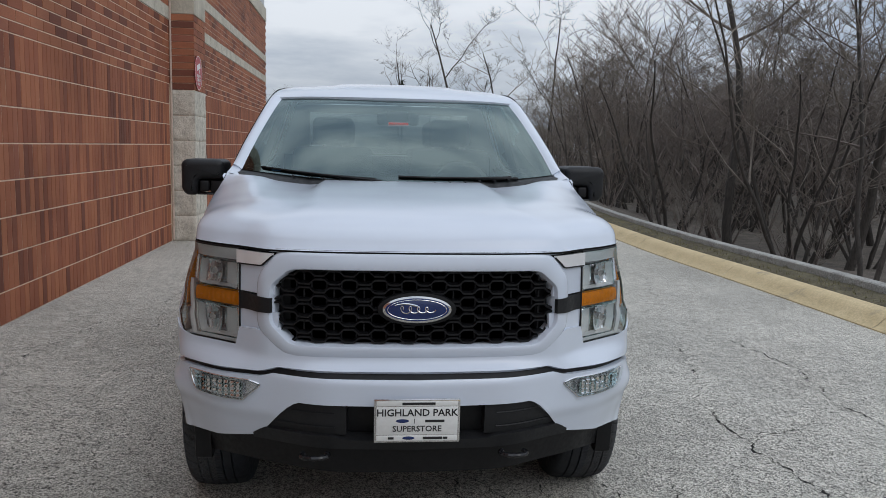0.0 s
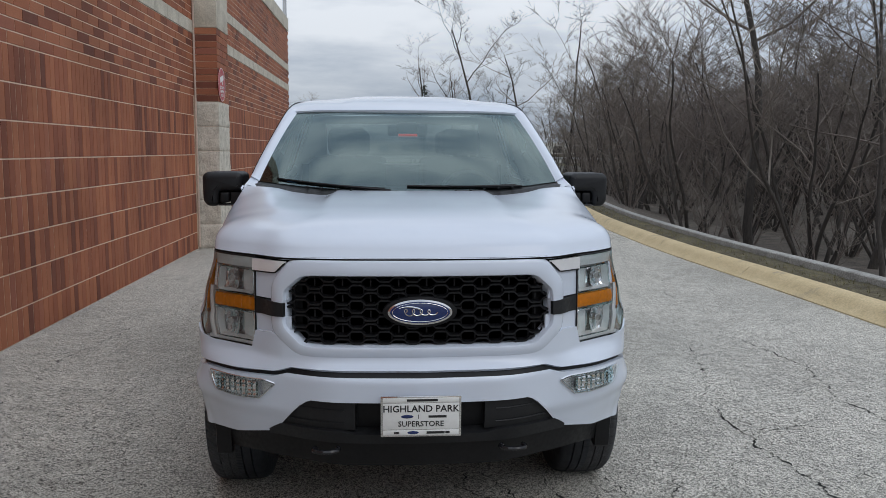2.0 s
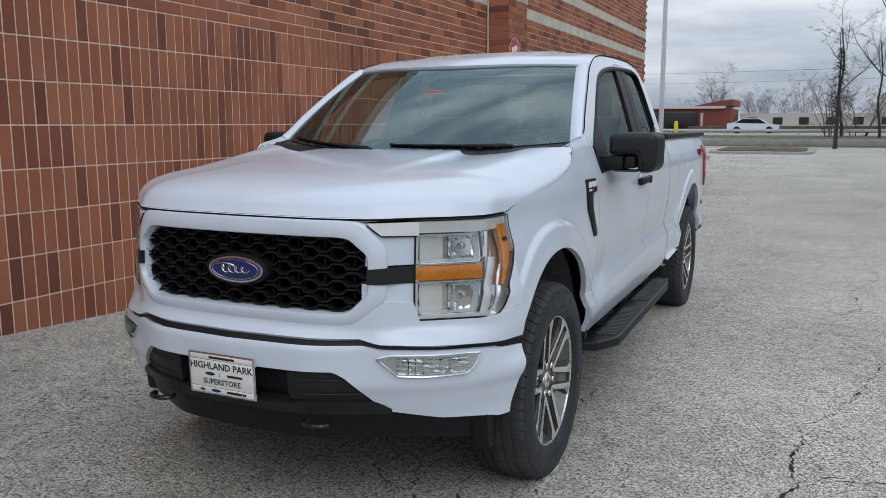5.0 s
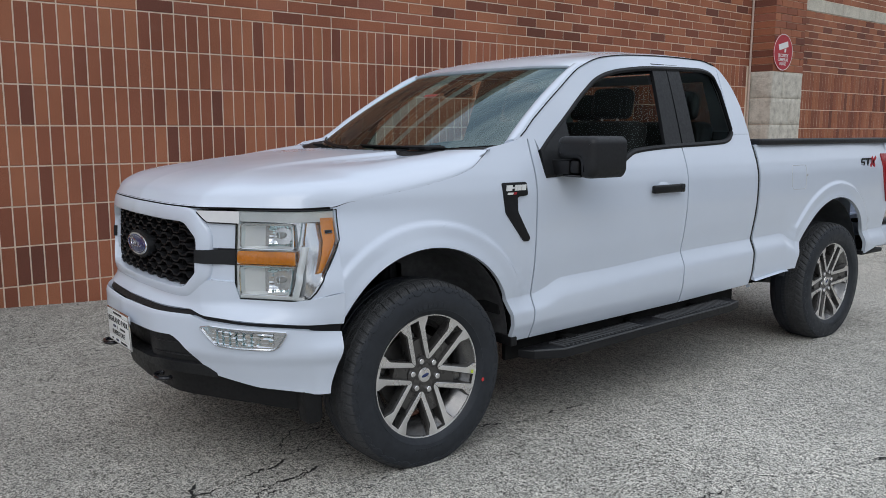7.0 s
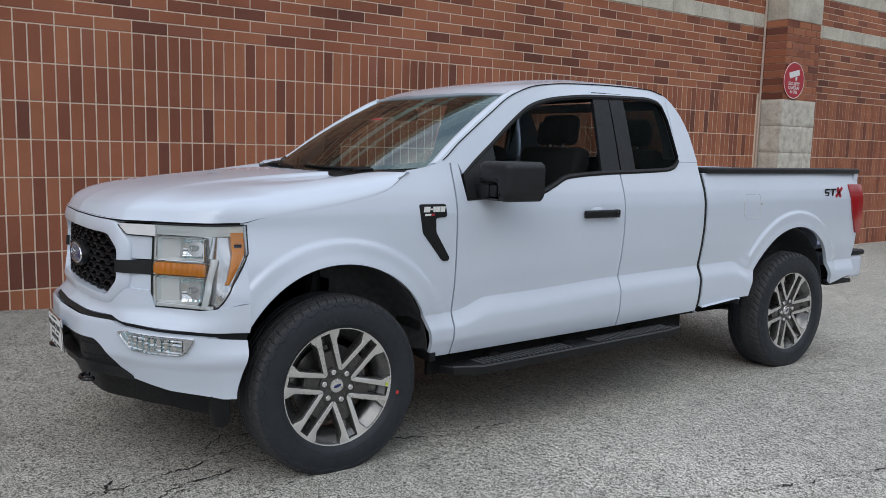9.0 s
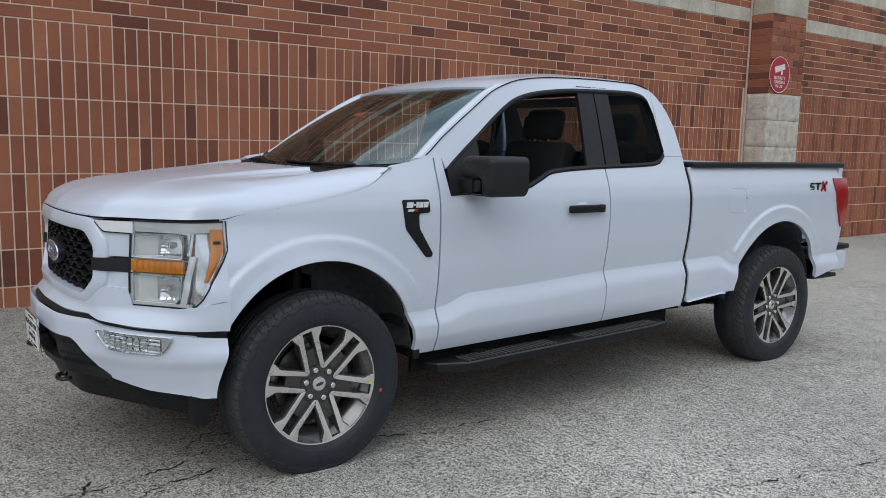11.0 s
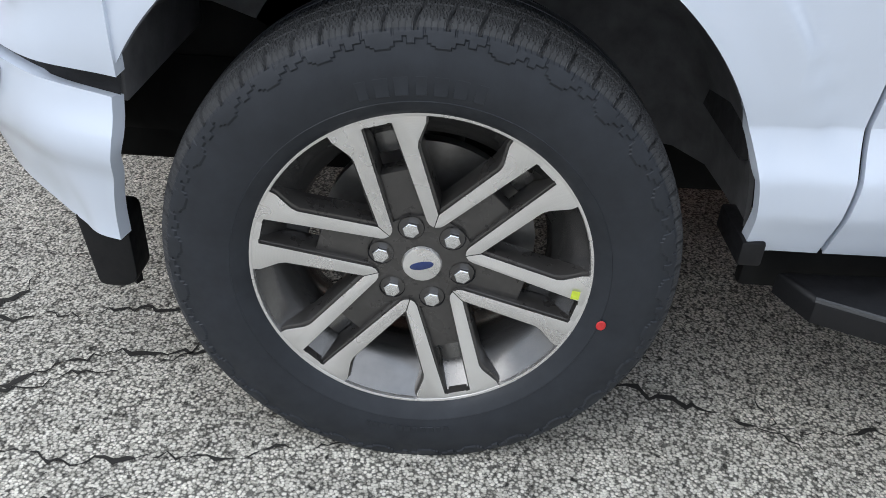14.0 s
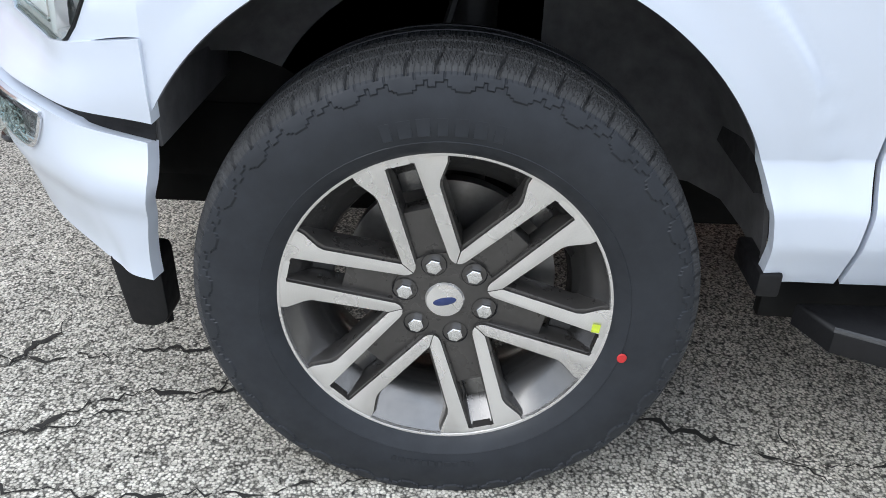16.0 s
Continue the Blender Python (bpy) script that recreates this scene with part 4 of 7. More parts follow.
def lamp_patch(u0, u1, lo, hi, out, nu=14, nz=10):
    lo = lo if callable(lo) else (lambda u, k=lo: k)
    hi = hi if callable(hi) else (lambda u, k=hi: k)
    rows = []
    for u in span(u0, u1, nu):
        rows.append([Vector(nose(u, z, out(u, z) if callable(out) else out)) for z in span(lo(u), hi(u), nz)])
    return outward(grid_bm(rows), (0.6, -1, 0))


def lamp_frame(u0, u1, z0, z1, r, out, slant=0.0):
    pts = []
    poly = rounded([(u0, z0), (u1 + slant, z0), (u1, z1), (u0, z1)], 0.012, 4)
    for u, z in dense(poly, 0.02):
        pts.append(nose(u, z, out))
    bm = bmesh.new()
    add_tube(bm, pts + pts[:1], r, 6, False)
    return bm


def bowl(u0, u1, z0, z1, depth, ripple=0.0):
    """A reflector: a hollow that is deepest in the middle."""
    def out(u, z):
        a, b = 2 * (u - u0) / (u1 - u0) - 1, 2 * (z - z0) / (z1 - z0) - 1
        d = (1 - a ** 4) * (1 - b ** 4)
        return -0.006 - depth * d + ripple * math.sin(u * 420) * d
    return lamp_patch(u0, u1, z0, z1, out, 40, 18)


def headlight(side):
    def put(name, bm, mat, parent, label=""):
        return part(name, bm if side > 0 else mirrored_free(bm), mat, parent, label)
    lamp = put("headlight", flange(lamp_patch(LAMP_IN, 1.0, lamp_low, LAMP_TOP, -0.040, 20, 14), 0.01), DARKCHROME, TRUCK, "clear headlight with amber markers and chrome reflectors")
    edge = [(u, lamp_low(u)) for u in span(LAMP_IN, 1.0, 40)] + [(1.0, z) for z in span(1.060, LAMP_TOP, 5)] + [(u, LAMP_TOP) for u in span(1.0, LAMP_IN, 24)] + [(LAMP_IN, z) for z in span(LAMP_TOP, 0.814, 14)]
    rim = bmesh.new()
    add_tube(rim, [nose(u, z, -0.0005) for u, z in edge], 0.0036, 6, False)
    put("lamp_rim", rim, BLACK, lamp)
    put("lamp_wall", grid_bm([[nose(u, z, -0.001), nose(u, z, -0.070)] for u, z in edge]), DARKCHROME, lamp)
    put("lamp_lens", lamp_patch(LAMP_IN, 1.0, lamp_low, LAMP_TOP, 0.003, 24, 12), LENS, lamp).visible_shadow = False
    uo = 0.772
    for z0, z1, tilt in ((1.022, 1.116, 0.0), (0.834, 0.944, -0.028)):
        def wall_rows(u0, u1, inset):
            """One side of the deep reflector box, from its mouth to its floor."""
            ring = []
            for u, z in dense(rounded([(u0, z0), (u1 + tilt, z0), (u1, z1), (u0, z1)], 0.010, 4), 0.02):
                cu, cz = (u0 + u1) / 2, (z0 + z1) / 2
                ring.append([nose(u, z, -0.010), nose(cu + (u - cu) * inset, cz + (z - cz) * inset, -0.034)])
            return ring + ring[:1]
        rows = wall_rows(LAMP_IN + 0.016, uo, 0.86)
        cell = put("reflector_box", outward(grid_bm(rows), (0, -1, 0)), REFLECTOR, lamp, "pale silver reflector box")
        put("reflector_frame", lamp_frame(LAMP_IN + 0.013, uo + 0.003, z0 - 0.003, z1 + 0.003, 0.0035, -0.008, tilt), CHROME, cell)
        um = LAMP_IN + 0.016 + (uo - LAMP_IN) * 0.42

        def hollow(u, z):
            a, b = 2 * (u - um) / (uo - um) - 1, 2 * (z - z0) / (z1 - z0) - 1
            flute = 0.0022 * abs(math.sin((u - um) * 150)) + 0.0012 * abs(math.sin((z - z0) * 180))
            return -0.050 + 0.030 * min(1.0, 0.5 * (a * a + b * b)) + flute
        put("reflector", lamp_patch(um, uo - 0.002 + tilt * 0.5, z0 + 0.006, z1 - 0.006, hollow, 46, 26), CHROME, cell, "fluted chrome reflector bowl")
        put("reflector_wall", lamp_patch(LAMP_IN + 0.020, um, z0 + 0.006, z1 - 0.006, lambda u, z: -0.018 - 0.026 * (u - LAMP_IN) / (um - LAMP_IN), 8, 5), REFLECTOR, cell)
        c = Vector(nose((um + uo) / 2, (z0 + z1) / 2 + 0.004, -0.040))
        tube = add_lathe(bmesh.new(), [(0.012, 0.0), (0.012, 0.010), (-0.006, 0.014), (-0.024, 0.014), (-0.026, 0.010), (-0.018, 0.008), (-0.018, 0.0)], "y", 20, center=c)
        put("bulb_shield", tube, LAMPDARK, cell)
        ringb = bmesh.new()
        add_tube(ringb, [(c.x + 0.0135 * math.cos(q), c.y - 0.0245, c.z + 0.0135 * math.sin(q)) for q in span(0, 2 * math.pi, 25)], 0.0022, 6, False)
        put("bulb_ring", ringb, CHROME, cell)
    bar_rows = []
    for u in span(LAMP_IN + 0.004, uo + 0.010, 61):
        bar_rows.append([Vector(nose(u, z, -0.008 + 0.004 * (1 - ((z - 0.983) / 0.026) ** 2) + 0.0016 * abs(math.sin((u - LAMP_IN) * 130)))) for z in span(0.957, 1.009, 7)])
    put("amber_bar", flange(outward(grid_bm(bar_rows), (0.6, -1, 0)), 0.02), AMBER, lamp, "ribbed amber running light bar")
    for z in (0.951, 1.014):
        sill = bmesh.new()
        add_tube(sill, [nose(u, z, -0.006) for u in span(LAMP_IN + 0.004, uo + 0.012, 16)], 0.0036, 6)
        put("chrome_bar", sill, CHROME, lamp)
    spear = [[Vector(nose(0.758 + 0.056 * (z - 0.822) / 0.208 + w * (0.030 + 0.010 * (z - 0.82) / 0.2), z, -0.006 + 0.004 * math.sin(math.pi * w))) for w in span(0, 1, 6)] for z in span(0.822, 1.030, 18)]
    put("light_guide", flange(outward(grid_bm(spear), (0.6, -1, 0)), 0.02), REFLECTOR, lamp, "pale running light guide")
    put("lamp_bezel", flange(lamp_patch(LAMP_IN + 0.003, LAMP_IN + 0.0125, 0.820, 1.126, -0.006, 3, 16), 0.02), REFLECTOR, lamp)
    put("lamp_bezel", flange(lamp_patch(LAMP_IN + 0.0135, 0.808, 0.8165, 0.829, -0.006, 20, 3), 0.02), REFLECTOR, lamp)
    top_band = [[Vector(nose(0.792 + 0.034 * w + 0.026 * (z - 1.03) / 0.09, z, -0.014 + 0.006 * math.sin(math.pi * w))) for w in span(0, 1, 6)] for z in span(1.034, 1.124, 8)]
    put("chrome_spear", flange(outward(grid_bm(top_band), (0.6, -1, 0)), 0.02), DARKCHROME, lamp)
    put("lamp_shelf", flange(lamp_patch(LAMP_IN + 0.003, 0.985, 1.127, 1.169, lambda u, z: -0.012 + 0.008 * smooth(1.127, 1.169, z), 24, 5), 0.03), REFLECTOR, lamp)
    rows = []
    for z in span(0.925, 1.142, 20):
        outer = min(0.988, float(np.interp(z, [0.814, 0.826, 0.852, 0.945, 1.015, 1.055], [0.815, 0.845, 0.875, 0.94, 0.98, 1.0])) - 0.016)
        inner_u = outer - 0.024 - 0.038 * smooth(0.92, 1.09, z)
        rows.append([Vector(nose(inner_u + (outer - inner_u) * w, z, -0.010 + 0.004 * math.sin(math.pi * w))) for w in span(0, 1, 8)])
    put("side_marker", flange(outward(grid_bm(rows), (0.6, -1, 0)), 0.02), AMBER, lamp, "amber side marker")
    put("marker_gap", lamp_patch(0.936, 0.972, 1.080, 1.094, -0.003, 6, 3), BLACK, lamp)
    low_brow = line([(0.517, 1.163), (0.559, 1.123), (0.662, 1.119)])
    brow = [[on_nose(x, z, 0.0035) for z in span(low_brow(x), 1.169, 4)] for x in span(0.518, 0.660, 16)]
    put("lamp_brow", flange(outward(grid_bm(brow), (0, -1, 0)), 0.010), REFLECTOR, lamp)
    trim = bmesh.new()
    add_tube(trim, [on_nose(x, low_brow(x) - 0.001, 0.003) for x in span(0.516, 0.655, 18)], 0.0030, 6, False)
    put("brow_trim", trim, BLACK, lamp)
    return lamp


def mirrored_free(bm):
    b = mirrored(bm)
    bm.free()
    return b


headlight(1)
headlight(-1)


# fog lamps in the bumper
def fog_lamp(side):
    top = line([(0.558, 0.694), (0.60, 0.7035), (0.80, 0.697), (0.847, 0.692)])
    low = line([(0.558, 0.690), (0.622, 0.629), (0.70, 0.623), (0.812, 0.622), (0.830, 0.640), (0.847, 0.686)])
    def bump(u, z, out):
        return Vector(nose(u, z, out))
    def skin_at(out):
        rows = []
        for x in span(0.558, 0.847, 30):
            u = nose_u(x, 0.66)
            rows.append([bump(u, z, out(u, z) if callable(out) else out) for z in span(low(x), top(x), 8)])
        return outward(grid_bm(rows), (0.5, -1, 0))
    fix = (lambda b: b) if side > 0 else mirrored_free
    edge = [(x, top(x)) for x in span(0.558, 0.847, 20)] + [(x, low(x)) for x in span(0.847, 0.558, 28)]
    lamp = part("fog_lamp", fix(skin_at(lambda u, z: 0.0120 + 0.0006 * math.sin(u * 90))), DARKCHROME, FRONT_BUMPER, "clear fog lamp set in the bumper")
    rim = bmesh.new()
    pts = [bump(nose_u(x, 0.66), z, 0.013) for x, z in edge]
    add_tube(rim, pts + pts[:1], 0.0045, 6, False)
    part("fog_lamp_rim", fix(rim), DARKCHROME, lamp)
    cell = []
    for x in span(0.618, 0.815, 60):
        u = nose_u(x, 0.66)
        cell.append([bump(u, z, 0.0175 - 0.004 * math.sin(math.pi * (x - 0.618) / 0.197) + 0.0050 * abs(((x * 42) % 1.0) * 2 - 1) * smooth(0.83, 0.74, x) + 0.0030 * abs(((z * 60 + x * 9) % 1.0) * 2 - 1) + 0.0003 * math.sin(z * 260)) for z in span(low(x) + 0.010, top(x) - 0.010, 12)])
    part("fog_reflector", fix(outward(grid_bm(cell), (0.5, -1, 0))), CHROME, lamp, "fluted chrome fog lamp reflector")
    core = bmesh.new()
    bmesh.ops.create_uvsphere(core, u_segments=14, v_segments=8, radius=0.011)
    core.transform(Matrix.Translation(bump(nose_u(0.735, 0.66), 0.660, 0.012)))
    part("bulb_shield", fix(core), DARKCHROME, lamp)
    part("fog_lens", fix(skin_at(0.027)), LENS, lamp).visible_shadow = False


fog_lamp(1)
fog_lamp(-1)

# lower intake, skirt, tow hooks
u_in = nose_u(0.25, 0.6)
part("lower_intake", outward(skin(span(-0.43, 0.43, 41), lambda u: 0.45, lambda u: 0.66, [0.5, 0.55, 0.6], lambda u, z: nose(u, z, -0.055)), (0, -1, 0)), BLACK, FRONT_BUMPER, "black lower air intake")
pod_low, pod_high = line([(0.17, 0.532), (0.40, 0.532)]), line([(0.17, 0.642), (0.30, 0.640), (0.405, 0.538)])
pod = skin(span(u_in, 0.402, 16), pod_low, pod_high, [0.55, 0.575, 0.6, 0.62], lambda u, z: nose(u, z, -0.010))
for o in both("intake_pod", flange(outward(pod, (0, -1, 0)), 0.04), SATIN, FRONT_BUMPER, "dark grey intake blanking panel"):
    sg = 1 if o.data.vertices[0].co.x > 0 else -1
    for z in (0.560, 0.612):
        rib = bmesh.new()
        add_tube(rib, [nose(sg * u, z, -0.007) for u in span(u_in + 0.03, 0.365 - (z - 0.56) * 0.9, 8)], 0.0028, 5)
        part("pod_rib", rib, SATIN, o)
lip = skin(span(-0.44, 0.44, 41), lambda u: 0.478, line([(-0.44, 0.497), (-0.40, 0.528), (-0.2, 0.528), (-0.17, 0.515), (0.17, 0.515), (0.2, 0.528), (0.40, 0.528), (0.44, 0.497)]), [], lambda u, z: nose(u, z, 0.004))
part("bumper_lip", flange(outward(lip, (0, -1, 0)), 0.05), SATIN, FRONT_BUMPER)
dam_low = line([(0.0, 0.365), (0.55, 0.362), (0.72, 0.338), (0.86, 0.300), (0.95, 0.287)])
skirt = skin(span(-0.95, 0.95, 75), lambda u: dam_low(abs(u)), lambda u: min(bumper_low(abs(u)), 0.482) + 0.006, [0.32, 0.35, 0.38, 0.41, 0.43, 0.45], lambda u, z: nose(u, max(z, 0.43), -0.038 - 0.022 * smooth(0.46, 0.33, z))[:2] + (z,))
part("air_dam", flange(outward(skirt, (0, -1, 0)), 0.012), BLACK, FRONT_BUMPER, "black flexible air dam under the bumper")
for sg in (1, -1):
    hook = bmesh.new()
    add_tube(hook, [(sg * 0.36 + 0.048 * math.cos(a), -0.985 - 0.030 * math.sin(a), 0.458) for a in span(-0.6, math.pi + 0.6, 16)], 0.010, 8)
    part("tow_hook", hook, GLOSSBLACK, FRONT_BUMPER)

for sg in (1, -1):
    flap = add_prism(bmesh.new(), [(sg * 0.795, y, z) for y, z in rounded([(-0.592, 0.440), (-0.502, 0.440), (-0.500, 0.306), (-0.522, 0.288), (-0.572, 0.290)], 0.014, 4)], (sg * 0.065, 0, 0), 0.008)
    part("wheel_deflector", flap, BLACK, FRONT_BUMPER, "black rubber flap behind the bumper")

# number plate panel with the dealer's insert
PLATE = part("front_plate", box(-0.152, 0.152, -0.006, 0.004, -0.080, 0.080, 0.003), CHROME, FRONT_BUMPER, "white dealer plate in a chrome frame")
PLATE.matrix_basis = pose(0.0, -1.046, 0.605, 2.5)
part("plate_face", box(-0.143, 0.143, -0.0075, -0.004, -0.050, 0.052, 0.001), WHITEPLATE, PLATE)
part("plate_face", box(-0.143, 0.143, -0.0070, -0.004, -0.073, -0.053, 0.001), WHITEPLATE, PLATE)
part("plate_face", box(-0.143, 0.143, -0.0070, -0.004, 0.055, 0.073, 0.001), WHITEPLATE, PLATE)
INK = mat_plain("black_ink", (0.015, 0.015, 0.016), 0.6, grain=40)
for words, size, z, bold in (("HIGHLAND PARK", 0.0365, 0.030, 0.0006), ("SUPERSTORE", 0.030, -0.029, 0.0004)):
    t = text_bm(words, size, 0.0004, bold)
    t.transform(Matrix.Translation((0, -0.0082, z)))
    part("lettering", t, INK, PLATE)
for x, w, z, h, m in ((-0.052, 0.024, 0.0005, 0.0075, BLUE), (0.062, 0.034, 0.0, 0.0045, INK), (-0.010, 0.0012, 0.0, 0.0085, INK), (-0.03, 0.022, -0.063, 0.0065, BLUE), (0.055, 0.034, -0.063, 0.0045, INK), (-0.092, 0.010, -0.063, 0.004, INK), (0.10, 0.008, -0.063, 0.004, INK), (0.005, 0.058, 0.064, 0.0042, INK)):
    mark = bmesh.new()
    if m is BLUE:
        join_bm(mark, oval(w, h, -0.0070, -0.0084, 24), Matrix.Translation((x, 0, z)))
    else:
        add_box(mark, x - w, x + w, -0.0085, -0.0070, z - h, z + h)
    part("plate_mark", mark, m, PLATE)


# ---- truck: wheels ----
TYRE_R, HUB = 0.419, 0.404
RIM_FACE = curve([(0.0, 0.0), (0.06, 0.0), (0.12, 0.004), (0.25, 0.024), (0.30, 0.026)])


def tyre_mesh(per=30):
    """The tyre: 58 shoulder blocks with zigzag sipes, a jagged sidewall band and a smooth lower sidewall."""
    crown = curve([(0.0, 0.4190), (0.032, 0.4186), (0.064, 0.417), (0.088, 0.4144), (0.104, 0.411), (0.111, 0.4075), (0.117, 0.403), (0.1215, 0.3975)])
    outer = [(a, crown(a)) for a in span(0.0, 0.1180, 32)]
    outer += [(0.1205, 0.3990), (0.1225, 0.3960), (0.1240, 0.3930), (0.1253, 0.3900), (0.1266, 0.3870), (0.1278, 0.3840), (0.1288, 0.3810), (0.1297, 0.3780), (0.1305, 0.3750), (0.1316, 0.3715),
              (0.1345, 0.360), (0.137, 0.345), (0.1375, 0.330), (0.136, 0.315), (0.1325, 0.302), (0.1318, 0.2995), (0.1328, 0.2985), (0.124, 0.284), (0.114, 0.2745), (0.106, 0.270)]
    inner = [(-0.106, 0.270), (-0.131, 0.298), (-0.1375, 0.330), (-0.1305, 0.374), (-0.1215, 0.3975), (-0.104, 0.411), (-0.074, 0.4160), (-0.070, 0.4080), (-0.066, 0.4165), (-0.034, 0.4186), (-0.030, 0.4105), (-0.026, 0.4188)]
    prof = inner + outer
    blocks = 58
    n = blocks * per
    zig = lambda a, step: abs(((a / step) % 1.0) * 2 - 1)
    sets = []
    for x, r in prof:
        if x < 0 or r < 0.3965:
            sets.append(None)
            continue
        if x < 0.030:
            sets.append(("mid", int(4 * zig(x, 0.015)), 6))
        elif x < 0.074:
            sets.append(("rib", int(5 * zig(x, 0.014)), 5))
        else:
            sets.append(("shoulder", int(4 * zig(x, 0.0125)) if x < 0.112 else 2, 6))
    tooth_low = [0.3735, 0.3735, 0.3735, 0.3765, 0.3795, 0.3825, 0.3855, 0.3855, 0.3795, 0.3795, 0.3795, 0.3825, 0.3825, 0.3765, 0.3735]
    verts, faces = [], []
    for k in range(n):
        th = 2 * math.pi * k / n
        c, s = math.cos(th), math.sin(th)
        for (x, r), kind in zip(prof, sets):
            cut = push = 0.0
            if kind:
                zone, off, pitch = kind
                if abs(x - 0.030) < 0.0025 or abs(x - 0.0735) < 0.0025:
                    cut = 0.008
                elif zone == "shoulder":
                    curl = int(7 * (0.118 - x) / 0.044)
                    if (k + curl) % per < 3:
                        cut = 0.007
                    elif (k + off + curl) % pitch == 0:
                        cut = 0.0034 if x < 0.114 else 0.0015
                elif zone == "rib":
                    if (k + off * 2) % per < 2:
                        cut = 0.006
                    elif (k + off) % pitch == 0:
                        cut = 0.003
                elif (k + off) % pitch == 0:
                    cut = 0.003 if k % per > 3 else 0.006
            elif x > 0 and 0.3735 <= r <= 0.3965:
                tooth = int(k * 7.5 / per) % 15
                push = 0.0028 if r > tooth_low[tooth] and not (tooth in (5, 10) and r < 0.388) else 0.0
                if (k + 8) % per < 2 and r > 0.390:
                    push = 0.0
            verts.append((x + push, (r - cut) * c, (r - cut) * s))
    m = len(prof)
    for k in range(n):
        p, q = k * m, ((k + 1) % n) * m
        for i in range(m - 1):
            faces.append((p + i, q + i, q + i + 1, p + i + 1))
    me = bpy.data.meshes.new("tyre")
    me.from_pydata(verts, [], faces)
    me.materials.append(RUBBER)
    me.materials.append(TREAD)
    for p in me.polygons:
        p.use_smooth = True
        p.material_index = 1 if len(inner) <= p.index % (m - 1) < len(inner) + 32 else 0
    me.set_sharp_from_angle(angle=radians(32))
    return me


def outward_from_axis(bm):
    bm.normal_update()
    s = sum(f.normal.dot(Vector((0, *f.calc_center_median().yz))) * f.calc_area() for f in bm.faces)
    if s < 0:
        bmesh.ops.reverse_faces(bm, faces=bm.faces[:])
    return bm


def dish(bm):
    for v in bm.verts:
        v.co.x += RIM_FACE(math.hypot(v.co.y, v.co.z))
    return bm


def rim_plate(poly, angle, x0, x1, bevel=0.0010, split=True):
    """A wheel piece: outline in (out along the spoke, across it), turned to its angle. Face: machined; flanks: painted."""
    c, s = math.cos(angle), math.sin(angle)
    b = bmesh.new()
    add_prism(b, [(x0, r * c - w * s, r * s + w * c) for r, w in poly], (x1 - x0, 0, 0), bevel)
    b.normal_update()
    for f in b.faces:
        f.material_index = 0 if f.normal.x > 0.6 or not split else 1
    return b


